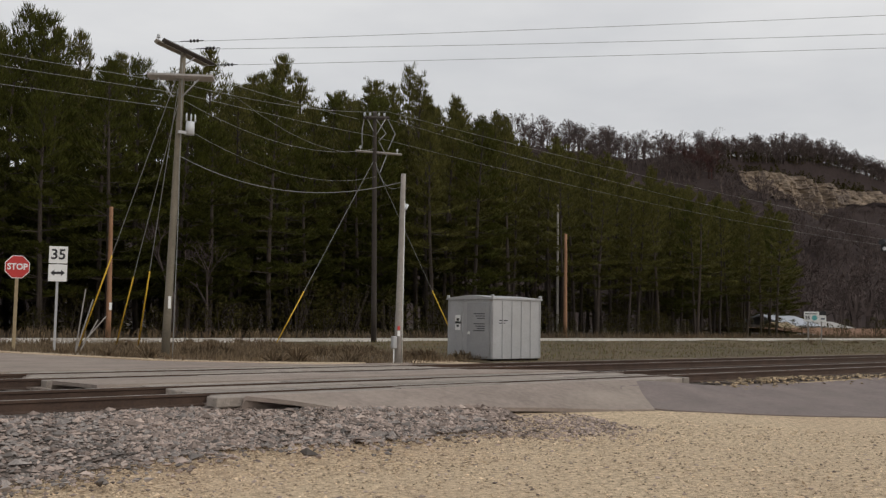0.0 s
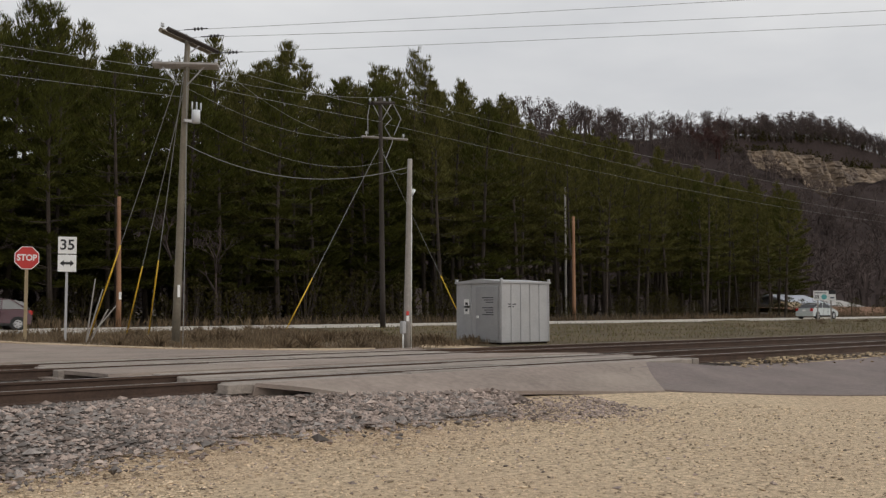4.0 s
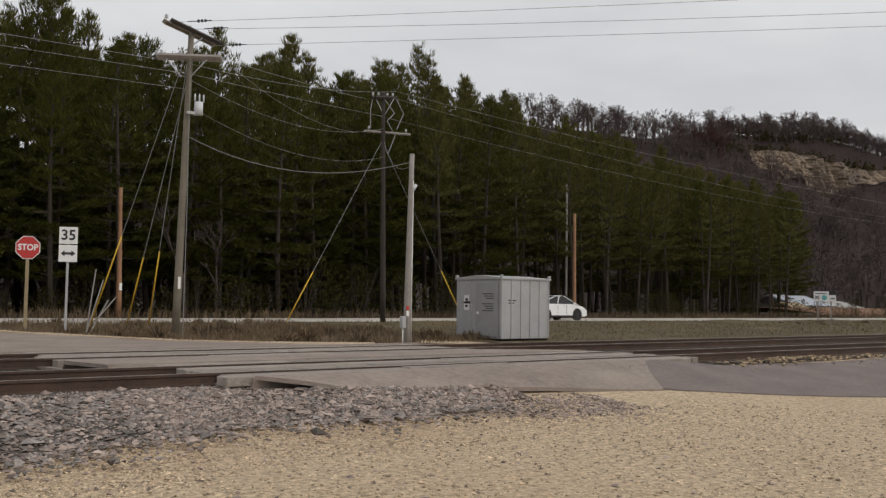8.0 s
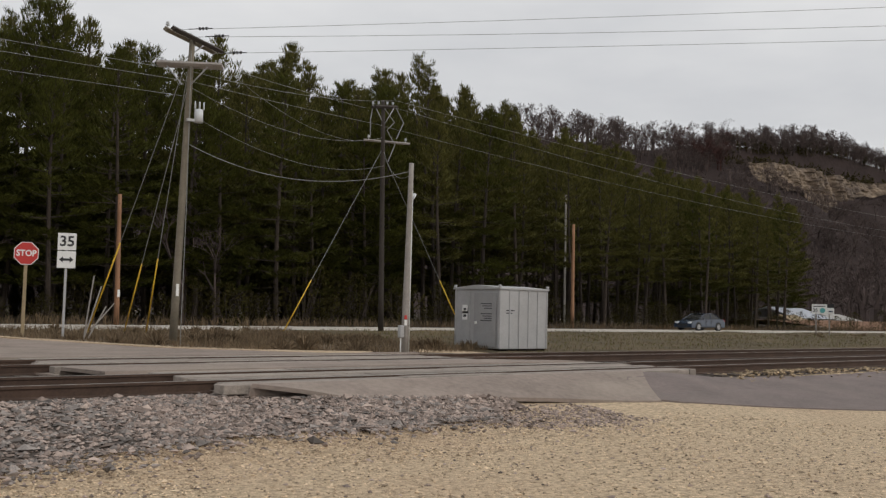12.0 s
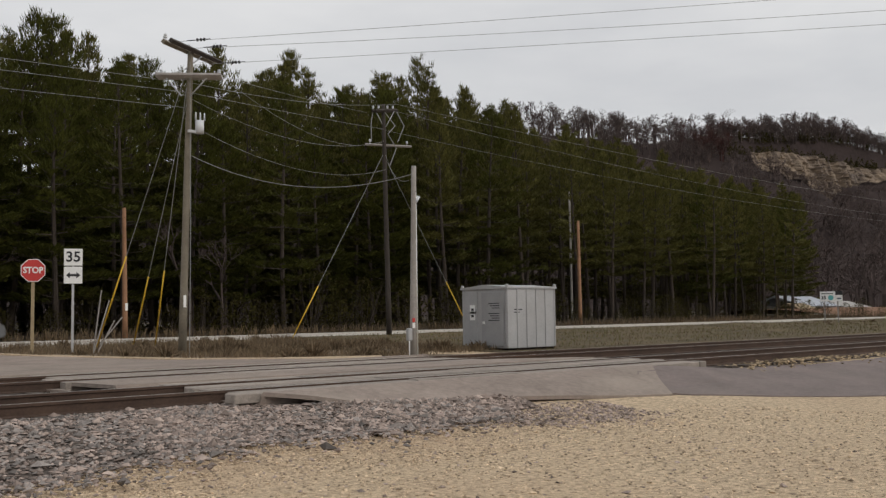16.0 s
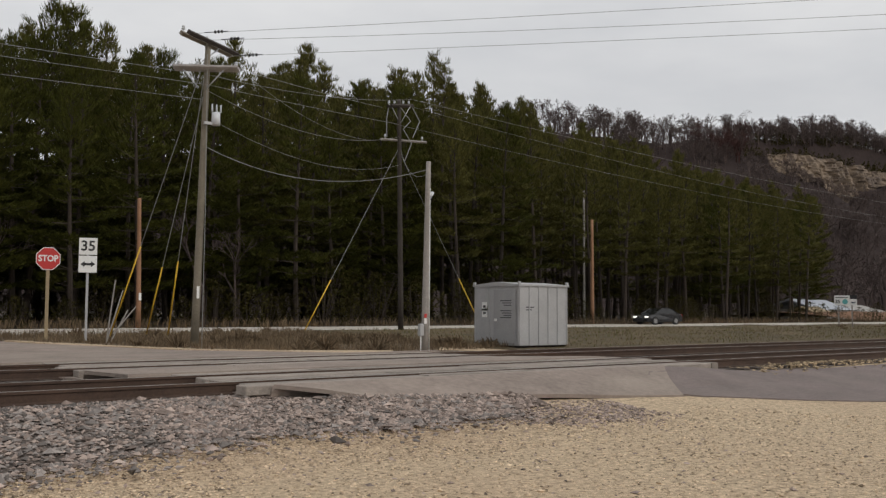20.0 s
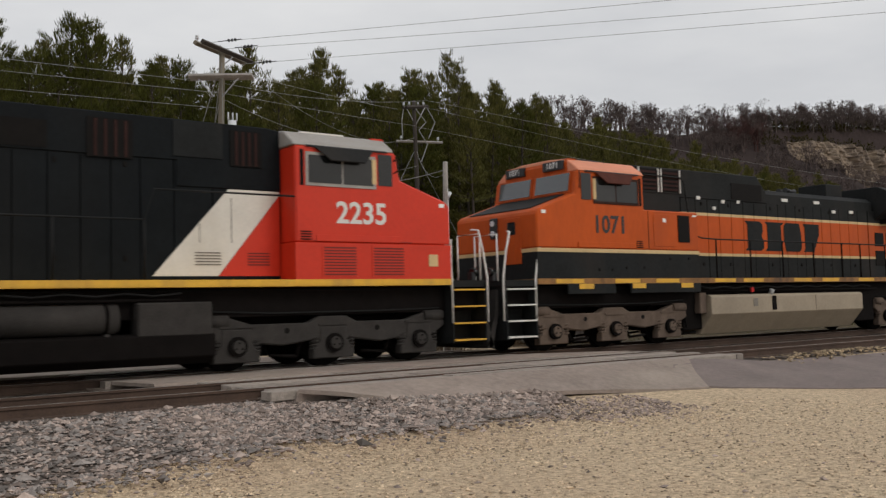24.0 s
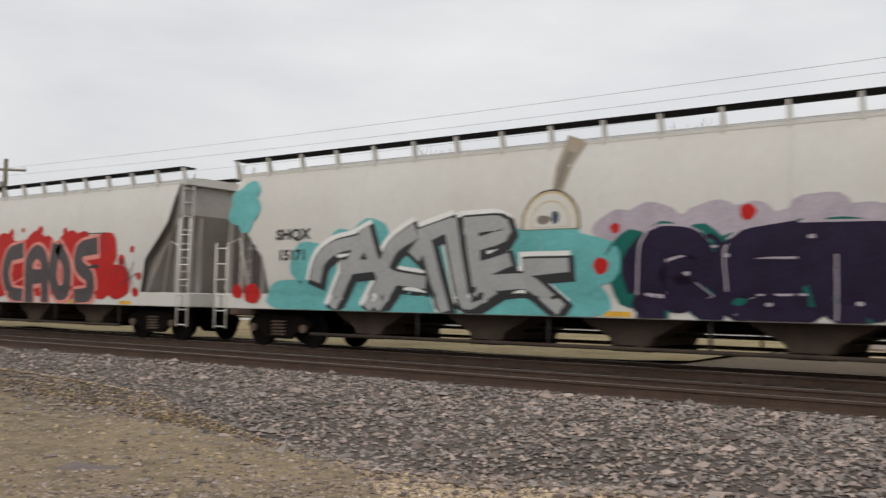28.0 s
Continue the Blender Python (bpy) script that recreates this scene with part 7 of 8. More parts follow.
H2 = dict(H1, sill="sill_brown", deep=True, mark_len=0.3, cab="dull_orange", lower="dull_orange", stripe="dull_yellow", roof="loco_orange_top", nose_top="dull_orange", lit=True, num="ink",
          bands=[(1.72, 1.84, 0), (1.84, 2.02, 2), (2.02, 2.1, 0), (2.1, 3.42, 1), (3.42, 3.5, 2), (3.5, 3.58, 0), (3.58, 3.68, 2), (3.68, 3.92, 0)], band_mats=("loco_black", "dull_orange", "dull_yellow"))
loco_5531 = locomotive(H2, "5531", "orange lead freight locomotive with yellow stripes and lit headlights")
for s in (-1, 1):
    slab_mark("painted_mark", slab_glyphs(3.85, 0.86), pose(9.6, s * 0.9, 2.78, 0, 0, 0 if s < 0 else 180), "dull_yellow", loco_5531)


def nose_plate(name, grow, x0, x1, material):
    rim = [(1.32 * math.copysign(abs(math.cos(a)) ** 1.5, math.cos(a)), 2.52 + 0.46 * math.sin(a)) for a in [2 * math.pi * k / 24 for k in range(24)]]
    part(name, prism([(y * grow, 2.52 + (z - 2.52) * grow) for y, z in rim], x0, x1, "x"), material, loco_5531)


nose_plate("nose_shield", 1.06, -0.010, -0.003, "loco_black")
nose_plate("nose_shield", 1.0, -0.016, -0.009, "dull_yellow")
nose_plate("nose_shield", 0.86, -0.021, -0.015, "loco_black")
nose_plate("nose_shield", 0.81, -0.026, -0.020, "dull_yellow")
slab_mark("nose_mark", slab_glyphs(1.35, 0.34), pose(-0.028, 0, 2.52, 0, 0, -90), "ink", loco_5531)
for s in (-1, 1):
    y = s * 1.506
    for x1, z0, z1, mt, t in ((2.3, 2.5, 2.9, "loco_black", 0.006), (2.26, 2.54, 2.86, "dull_yellow", 0.009), (2.2, 2.62, 2.65, "loco_black", 0.011), (2.2, 2.75, 2.78, "loco_black", 0.011)):
        part("wing_stripe", box(0.12, x1, min(y, y + s * t), max(y, y + s * t), z0, z1), mt, loco_5531)
    for z0, z1, mt, t in ((1.8, 2.32, "loco_black", 0.006), (1.84, 2.28, "dull_yellow", 0.009), (1.98, 2.01, "loco_black", 0.011), (2.12, 2.15, "loco_black", 0.011)):
        part("side_stripe", box(0.12, 5.72, min(y, y + s * t), max(y, y + s * t), z0, z1), mt, loco_5531)

# Roof in car_grey: the pale sky-lit look of its top is painted on.
CNS = dict(H1, truck="truck_grey", num_x=2.2, wide=3.7, sill="loco_yellow", deep=False, mark_len=1.2, cab="loco_red", lower="loco_red", stripe="loco_red", roof="car_grey", nose_top="loco_black", frame="car_grey", shade="loco_black", num="rail_white", post="loco_black", rail="rail_white", tread="loco_yellow", unit="loco_white", tank="black",
           bands=[(1.72, 2.32, 0), (2.32, 3.5, 1), (3.5, 3.92, 2)], hood="hood_black", band_mats=("hood_black", "hood_black", "hood_black"))
loco_2235 = locomotive(CNS, "2235", "black freight locomotive with red cab and white diagonal")
for s in (-1, 1):
    y = s * 0.897
    lo, hi = min(y, y + s * 0.006), max(y, y + s * 0.006)
    part("white_diagonal", prism([(3.72, 3.35), (3.72, 3.8), (4.44, 3.8), (6.25, 1.78), (5.0, 1.78)], lo, hi), "loco_white", loco_2235)
    # Louvres here are thin bars in a shade colour, laid on the paint.
    for k in range(5):
        part("side_louvre", box(4.95, 5.45, min(y, y + s * 0.014), max(y, y + s * 0.014), 1.98 + k * 0.055, 2.005 + k * 0.055), "soot", loco_2235)
        part("side_louvre", box(3.95, 4.4, min(y, y + s * 0.014), max(y, y + s * 0.014), 1.98 + k * 0.055, 2.005 + k * 0.055), "louvre_shadow", loco_2235)
    part("hood_seam", box(4.72, 4.735, min(y, y + s * 0.01), max(y, y + s * 0.01), 2.4, 3.25), "soot", loco_2235)
    part("hood_seam", box(5.35, 5.365, min(y, y + s * 0.01), max(y, y + s * 0.01), 2.4, 2.75), "soot", loco_2235)
    part("red_corner", prism([(3.72, 3.34), (4.99, 1.78), (3.72, 1.78)], lo, hi), "loco_red", loco_2235)
    # the loop-shaped white mark and the line below it
    ring = arc(0.95, 0.2, 0.22, 0, 90, 4) + arc(0.25, 0.2, 0.22, 90, 180, 4) + arc(0.25, -0.2, 0.22, 180, 270, 4) + arc(0.95, -0.2, 0.22, 270, 360, 4) + [(1.17, 0.2)]
    mm = pose(10.35, s * 0.9, 3.02, 0, 0, 0 if s < 0 else 180) @ pose(-1.3, 0, 0)
    slab_mark("painted_mark", stroke(ring, 0.2), mm, "rail_white", loco_2235)
    slab_mark("painted_mark", [[(1.45, -0.5), (1.7, -0.5), (2.45, 0.5), (2.2, 0.5)], [(1.95, -0.5), (2.2, -0.5), (2.7, 0.16), (2.58, 0.34)]], mm, "rail_white", loco_2235)
    slab_mark("line_of_print", [[(k * 0.27, -0.72), (k * 0.27 + 0.2, -0.72), (k * 0.27 + 0.2, -0.58), (k * 0.27, -0.58)] for k in range(10)], mm, "rail_white", loco_2235)

slab_mark("nose_mark", stroke([(0.4, 0.28), (-0.4, 0.28), (-0.4, -0.28), (0.4, -0.28), (0.4, 0.28)], 0.16), pose(-0.012, 0, 2.35, 0, 0, -90), "rail_white", loco_2235)


# ---- covered hoppers ----
def freight_truck(root, xc):
    tk = part("bogie", box(xc - 0.25, xc + 0.25, -1.0, 1.0, 0.4, 0.78, 0.03), "truck_dark", root, "black cast freight bogie")
    for s in (-1, 1):
        y = s * 1.03
        bm = prism([(xc - 1.15, 0.5), (xc - 1.1, 0.66), (xc - 0.5, 0.8), (xc + 0.5, 0.8), (xc + 1.1, 0.66), (xc + 1.15, 0.5), (xc + 0.75, 0.42), (xc + 0.4, 0.2), (xc - 0.4, 0.2), (xc - 0.75, 0.42)], y - 0.07, y + 0.07, bevel=0.02)
        part("side_frame", bm, "truck_dark", tk)
        for dx in (-0.16, 0.0, 0.16):
            part("spring", coil(xc + dx, y + s * 0.06, 0.24, 0.64, 0.065, 5), "truck_steel", tk)
        for dx in (-0.89, 0.89):
            part("bearing_cap", disc(bmesh.new(), (xc + dx, y + s * 0.1, 0.46), (0, 1, 0), 0.1, 0.1, 12), "truck_steel", tk)
    for dx in (-0.89, 0.89):
        bm = bmesh.new()
        for s in (-1, 1):
            disc(bm, (xc + dx, s * 0.765, 0.458), (0, 1, 0), 0.458, 0.12, 26)
        rod(bm, (xc + dx, -1.05, 0.458), (xc + dx, 1.05, 0.458), 0.08, sides=10)
        part("wheelset", bm, "truck_dark", tk)


def hopper_section(z0=1.02, z1=4.3):
    """Half outline of the bulging side: sill at the bottom, eave at the top."""
    return [(1.42, z0), (1.52, z0 + 0.35), (1.58, z0 + 1.2), (1.58, z0 + 2.2), (1.5, z0 + 2.85), (1.32, z1)]


def covered_hopper(label):
    root = thing("covered_hopper", label, "hopper wagon", group="hoppers of the train")
    n = 19.86
    # side sheets follow the bulge and are cut back at the ends
    sec = hopper_section()
    for s in (-1, 1):
        bm = bmesh.new()
        xs = [0.75 + k * (n - 1.5) / 36 for k in range(37)]
        grid = {}
        for i, x in enumerate(xs):
            for j, (hy, z) in enumerate(sec):
                cut = 0.0
                if z < 3.4:
                    cut = min(1.35, (3.4 - z) * 0.95)
                xx = x
                if i == 0:
                    xx = 0.75 + cut
                elif i == 36:
                    xx = n - 0.75 - cut
                else:
                    xx = min(max(x, 0.75 + cut + 0.02 * i), n - 0.75 - cut - 0.02 * (36 - i))
                grid[i, j] = bm.verts.new((xx, s * hy, z))
        for i in range(36):
            for j in range(len(sec) - 1):
                q = (grid[i, j], grid[i + 1, j], grid[i + 1, j + 1], grid[i, j + 1])
                fc = bm.faces.new(q if s < 0 else q[::-1])
                fc.smooth = True
        side = part("side_sheet", bm, "car_beige", root)
        for xx in (5.1, 9.9, 14.7):
            pts = [(xx, s * (hy + 0.004), z) for hy, z in sec]
            part("weld_seam", path_rod(pts, 0.012, 4), "car_beige", side)
        part("side_sill", box(0.35, n - 0.35, min(s * 1.38, s * 1.5), max(s * 1.38, s * 1.5), 0.92, 1.3, 0.015), "car_beige", root)
        for k in range(6):
            x0 = 3.0 + k * 2.75
            part("edge_marking", box(x0, x0 + 0.55, min(s * 1.5, s * 1.506), max(s * 1.5, s * 1.506), 0.95, 1.05), "loco_yellow", root)
    # roof, hatches, running board on brackets
    part("roof", prism([(-1.34, 4.28), (-1.34, 4.34), (-0.7, 4.5), (0.7, 4.5), (1.34, 4.34), (1.34, 4.28)], 0.7, n - 0.7, "x"), "car_beige", root)
    part("hatch", box(1.4, n - 1.4, -0.35, 0.35, 4.5, 4.6, 0.03), "car_grey", root)
    for s in (-1, 1):
        rb = part("running_board", box(0.55, n - 0.55, min(s * 0.98, s * 1.44), max(s * 0.98, s * 1.44), 4.70, 4.73), "truck_dark", root, "dark grated roof walkway")
        for k in range(17):
            x = 0.6 + k * (n - 1.2) / 16
            part("bracket", prism([(s * 1.2, 4.3), (s * 1.36, 4.22), (s * 1.44, 4.7), (s * 1.36, 4.7), (s * 1.26, 4.42)], x, x + 0.06, "x"), "car_beige", rb)
    # ends: slope sheets, posts, platforms, ladders
    for x0, d in ((0.0, 1), (n, -1)):
        def fx(a):
            return x0 + d * a
        part("slope_sheet", prism([(fx(0.75), 3.45), (fx(0.85), 4.3), (fx(2.6), 4.3), (fx(2.6), 1.3), (fx(2.1), 1.3)], -1.3, 1.3), "car_grey", root, "grimy slope sheet at the end")
        for yy in (-1.25, -0.55, 0.55, 1.25):
            part("end_post", box(min(fx(0.78), fx(0.9)), max(fx(0.78), fx(0.9)), yy - 0.06, yy + 0.06, 1.2, 4.25), "car_grey", root)
        part("end_platform", box(min(fx(0), fx(2.0)), max(fx(0), fx(2.0)), -1.4, 1.4, 1.1, 1.24), "car_beige", root)
        part("end_sill", box(min(fx(0), fx(0.25)), max(fx(0), fx(0.25)), -1.5, 1.5, 0.92, 1.3, 0.02), "car_beige", root)
        bm = box(min(fx(0), fx(-0.48)), max(fx(0), fx(-0.48)), -0.14, 0.14, 0.72, 1.0, 0.04)
        part("coupler", bm, "truck_steel", root)
        for s in (-1, 1):
            lad = part("ladder", bars([((fx(a), s * 1.5, 0.4), (fx(a), s * 1.5, 3.3 if d < 0 else 2.6)) for a in (0.06, 0.5)], 0.028), "rail_white", root)
            for k in range(7 if d < 0 else 6):
                part("rung", bars([((fx(0.06), s * 1.5, 0.45 + k * 0.4), (fx(0.5), s * 1.5, 0.45 + k * 0.4))], 0.018), "rail_white", lad)
            part("corner_rail", path_rod([(fx(0.5), s * 1.5, 2.55), (fx(0.9), s * 1.45, 2.7), (fx(1.25), s * 1.4, 1.3)], 0.022), "rail_white", root)
            part("upper_ladder", bars([((fx(0.72), s * 0.9, 1.2), (fx(0.72), s * 0.9, 4.6)), ((fx(0.72), s * 1.25, 1.2), (fx(0.72), s * 1.25, 4.6))] + [((fx(0.72), s * 0.9, 1.5 + k * 0.38), (fx(0.72), s * 1.25, 1.5 + k * 0.38)) for k in range(8)], 0.02), "car_beige", root)
        freight_truck(root, fx(2.05))
    # discharge bays
    for k in range(4):
        xc = 5.0 + k * 3.3
        bay = part("discharge_bay", prism([(xc - 1.25, 1.05), (xc + 1.25, 1.05), (xc + 1.0, 0.85), (xc + 0.45, 0.55), (xc + 0.38, 0.4), (xc - 0.38, 0.4), (xc - 0.45, 0.55), (xc - 1.0, 0.85)], -1.1, 1.1, bevel=0.02), "bay_brown", root, "grimy brown discharge bay")
        part("outlet_gate", box(xc - 0.42, xc + 0.42, -1.15, 1.15, 0.3, 0.41, 0.02), "truck_dark", bay)
        part("gate_shaft", bars([((xc + 0.25, -1.32, 0.37), (xc + 0.25, 1.32, 0.37))], 0.05, 8), "bay_brown", bay)
        for s in (-1, 1):
            part("hanger", bars([((xc + 1.65, s * 1.34, 0.98), (xc + 1.65, s * 1.34, 0.34))], 0.035), "truck_grey", root)
    for s in (-1, 1):
        part("operating_rod", path_rod([(3.4, s * 1.34, 0.36), (16.6, s * 1.34, 0.36)], 0.045), "bay_brown", root)
    part("train_pipe", path_rod([(3.6, -0.5, 0.62), (16.2, -0.5, 0.62)], 0.04), "truck_dark", root)
    part("centre_sill", box(0.3, n - 0.3, -0.3, 0.3, 0.7, 1.05), "truck_dark", root)
    return root


def side_pose(x, z, lift=0.012):
    """On the bulged side towards -y, at height z."""
    sec = hopper_section()
    y = float(np.interp(z, [p[1] for p in sec], [p[0] for p in sec]))
    slope = float(np.interp(z, [1.02, 1.37, 2.22, 3.22, 3.87, 4.3], [12, 8, 0, -3, -12, -20]))
    return pose(x, -(y + lift), z, slope)


def wall_point(x, z, lift):
    """A point on the painted side towards -y: the bulging sheet, or the sill below it."""
    sec = hopper_section()
    y = float(np.interp(z, [p[1] for p in sec], [p[0] for p in sec]))
    return (x, -(max(y, 1.502 if z < 1.31 else 0) + lift), z)


def blobs(name, root, spots, material, lift):
    """Round splashes of spray paint that lie on the side sheet and the sill, each a piece of its own."""
    for i, (x, z, rx, rz) in enumerate(spots):
        bm = bmesh.new()
        lf = lift + 0.0003 * (i % 12)
        rings = [[bm.verts.new(wall_point(x, z, lf))]]
        for r in (0.5, 1.0):
            ring = []
            for k in range(18):
                a = 2 * math.pi * k / 18
                w = r * (1 + (0.05 * math.sin(a * 5 + x) + 0.04 * math.sin(a * 3 + z * 7)) * r)
                ring.append(bm.verts.new(wall_point(x + math.cos(a) * rx * w, max(0.935, z + math.sin(a) * rz * w), lf)))
            rings.append(ring)
        for k in range(18):
            j = (k + 1) % 18
            bm.faces.new((rings[0][0], rings[1][k], rings[1][j]))
            bm.faces.new((rings[1][k], rings[2][k], rings[2][j], rings[1][j]))
        part(name, bm, material, root)


def spray_line(bm, points, w0, w1, lift):
    """A broad mitred band of paint along a bent line."""
    pts = [Vector((p[0], p[1])) for p in points]
    fine = []
    for p, q in zip(pts, pts[1:]):
        k = max(1, int((q - p).length / 0.14))
        fine += [p.lerp(q, i / k) for i in range(k)]
    fine.append(pts[-1])
    soft = fine[:]
    for _ in range(2):
        soft = [soft[0]] + [(soft[i - 1] + soft[i] * 2 + soft[i + 1]) / 4 for i in range(1, len(soft) - 1)] + [soft[-1]]
    rows = []
    for i, p in enumerate(soft):
        d = (soft[min(i + 1, len(soft) - 1)] - soft[max(i - 1, 0)]).normalized()
        if i == 0:
            p = p - d * w0 * 0.3
        elif i == len(soft) - 1:
            p = p + d * w1 * 0.3
        w = w0 + (w1 - w0) * i / max(1, len(soft) - 1)
        nrm = Vector((-d.y, d.x)) * w / 2
        rows.append([bm.verts.new(wall_point(p.x + nrm.x * e, max(0.94, p.y + nrm.y * e), lift)) for e in (-1, 0, 1)])
    for r, q in zip(rows, rows[1:]):
        for e in (0, 1):
            bm.faces.new((r[e], q[e], q[e + 1], r[e + 1]))


def tag(root, letters, x0, x1, z0, z1, width, layers):
    """Sprayed letters from pen lines; layers are (material, extra width, shift x, shift z)."""
    for n, lines in enumerate(letters):
        for k, (material, extra, sx, sz) in enumerate(layers):
            bm = bmesh.new()
            for i, line in enumerate(lines):
                pts = [(x0 + (x1 - x0) * u + sx, z0 + (z1 - z0) * v + sz) for u, v in line]
                spray_line(bm, pts, width + extra, width * 0.8 + extra, 0.018 + 0.004 * k + 0.0006 * i + 0.0002 * (n % 2))
            part("sprayed_letter", bm, material, root)


def print_bars(root, x, z, w, rows, material="ink"):
    bm = bmesh.new()
    rng = random.Random(int(x * 10))
    for k in range(rows):
        m = side_pose(x, z - k * 0.075)
        b2 = box(0, w * rng.uniform(0.75, 1), -0.004, 0, -0.014, 0.014)
        b2.transform(m)
        tmp = bpy.data.meshes.new("line")
        b2.to_mesh(tmp)
        b2.free()
        bm.from_mesh(tmp)
        bpy.data.meshes.remove(tmp)
    return part("line_of_print", bm, material, root)


def emblem(root, x, z):
    for r, mt, lf in ((0.66, "ink", 0.014), (0.63, "emblem_tan", 0.02), (0.58, "car_beige", 0.023), (0.44, "emblem_tan", 0.026), (0.41, "car_beige", 0.029)):
        bm = bmesh.new()
        m = side_pose(x, z, lf)
        vs = [bm.verts.new(m @ Vector((px, 0, pz))) for px, pz in [(-r, -0.2 * r), (r, -0.2 * r)] + arc(0, 0, r, 0, 180, 14)]
        fc = bm.faces.new(vs)
        if fc.normal.y > 0:
            fc.normal_flip()
        part("emblem", bm, mt, root)
    blobs("emblem_hill", root, [(x + 0.12, z + 0.1, 0.09, 0.13)], "paint_navy", 0.034)
    blobs("emblem_hill", root, [(x - 0.14, z + 0.06, 0.16, 0.09)], "soot", 0.033)


hopper_a = covered_hopper("pale grey covered hopper wagon with red and blue graffiti")
lettering("reporting_mark", "SHQX", 0.34, "ink", side_pose(2.4, 2.72), hopper_a, bold=0.012, stretch=1.25)
lettering("reporting_number", "15179", 0.34, "ink", side_pose(2.4, 2.2), hopper_a, bold=0.012, stretch=1.15)
blobs("spray_splash", hopper_a, [(3.2 + k * 0.6, 2.3 + 0.12 * math.sin(k * 2.1), 0.5, 0.34) for k in range(12)] + [(2.9 + k * 0.7, 1.45, 0.6, 0.6) for k in range(10)], "tag_red", 0.011)
blobs("spray_splash", hopper_a, [(9.9 + k * 0.62, 2.45 + 0.2 * math.sin(k * 1.9), 0.6, 0.55) for k in range(11)] + [(10.2 + k * 0.8, 1.6, 0.7, 0.5) for k in range(9)], "tag_red", 0.013)
blobs("spray_dot", hopper_a, [(3.4, 2.9, 0.1, 0.1), (5.2, 2.95, 0.12, 0.12), (6.6, 2.92, 0.09, 0.09), (8.0, 2.9, 0.11, 0.11), (10.9, 3.15, 0.13, 0.13), (11.6, 3.22, 0.08, 0.08), (12.6, 3.2, 0.15, 0.12), (14.0, 3.1, 0.12, 0.12), (16.9, 2.2, 0.16, 0.16), (17.4, 2.5, 0.1, 0.1), (17.1, 1.6, 0.18, 0.18), (16.3, 1.9, 0.14, 0.14), (17.7, 1.75, 0.11, 0.11), (16.7, 1.35, 0.13, 0.13), (17.5, 1.3, 0.14, 0.14), (16.1, 2.55, 0.09, 0.09)], "tag_red", 0.014)
LETTERS_BLUE = [
    [[(0.02, 0.1), (0.17, 0.1)], [(0.08, 0.12), (0.12, 0.7), (0.2, 0.78), (0.22, 0.5), (0.12, 0.4)]],
    [[(0.27, 0.06), (0.29, 0.75), (0.36, 0.78), (0.37, 0.56), (0.3, 0.46), (0.37, 0.27), (0.39, 0.08)]],
    [[(0.41, 0.74), (0.46, 0.76)], [(0.42, 0.55), (0.43, 0.27), (0.48, 0.08)]],
    [[(0.49, 0.9), (0.48, 0.22)], [(0.5, 0.86), (0.55, 0.84), (0.61, 0.45), (0.59, 0.18), (0.52, 0.12)]],
    [[(0.66, 0.92), (0.69, 0.88), (0.67, 0.4), (0.65, 0.1), (0.73, 0.06)]],
    [[(0.745, 0.9), (0.77, 0.12), (0.82, 0.1)], [(0.75, 0.84), (0.87, 0.82)], [(0.76, 0.48), (0.89, 0.44)]],
    [[(0.9, 0.44), (0.94, 0.26), (0.91, 0.08), (0.99, 0.05)], [(0.92, 0.86), (0.96, 0.8)]],
]
tag(hopper_a, LETTERS_BLUE, 2.75, 9.0, 1.0, 2.42, 0.35, (("ink", 0.28, 0.04, -0.05), ("tag_yellow", 0.19, 0, 0), ("ink", 0.07, 0.0, -0.02), ("tag_blue", -0.05, -0.03, 0.04)))
LETTERS_GREY = [
    [[(0.23, 0.85), (0.1, 0.8), (0.05, 0.45), (0.1, 0.12), (0.22, 0.1)]],
    [[(0.31, 0.04), (0.32, 0.7), (0.41, 0.86), (0.49, 0.7), (0.48, 0.05)], [(0.33, 0.4), (0.46, 0.42)]],
    [[(0.6, 0.86), (0.56, 0.4), (0.61, 0.12), (0.7, 0.16), (0.72, 0.6), (0.63, 0.86)]],
    [[(0.98, 0.88), (0.83, 0.84), (0.82, 0.56), (0.94, 0.42), (0.93, 0.12), (0.8, 0.1)]],
]
tag(hopper_a, LETTERS_GREY, 10.3, 15.7, 0.98, 2.85, 0.5, (("tag_pink", 0.22, 0.02, -0.02), ("tag_grey", 0.0, 0, 0)))
tag(hopper_a, [[[(0.1, 0.3), (0.3, 0.5)], [(0.6, 0.7), (0.75, 0.4)]]], 10.6, 15.2, 1.1, 2.5, 0.05, (("tag_pink", 0.0, 0, 0),))
tag(hopper_a, [[[(0, 1), (0.1, 0), (0.4, 0.6)], [(0.5, 1), (0.55, 0), (0.8, 0.5), (0.9, 1)]]], 8.9, 9.9, 1.85, 2.25, 0.1, (("sign_white", 0.05, 0, 0), ("ink", 0.0, 0, 0)))
tag(hopper_a, [[[(0, 0.4), (0.3, 1), (0.5, 0.1), (0.9, 0.8)], [(0.2, 0), (1, 0.4)], [(0.4, 0.9), (0.8, 0)]]], 16.6, 17.6, 1.5, 2.3, 0.035, (("ink", 0.0, 0, 0),))
for k in range(9):
    tag(hopper_a, [[[(0, 0), (1, 1)], [(0, 1), (1, 0)]]], 3.1 + k * 0.68, 3.25 + k * 0.68, 1.3 + 0.5 * (k * 7 % 3) / 2, 1.48 + 0.5 * (k * 7 % 3) / 2, 0.035, (("sign_white", 0.0, 0.0, 0.0),))
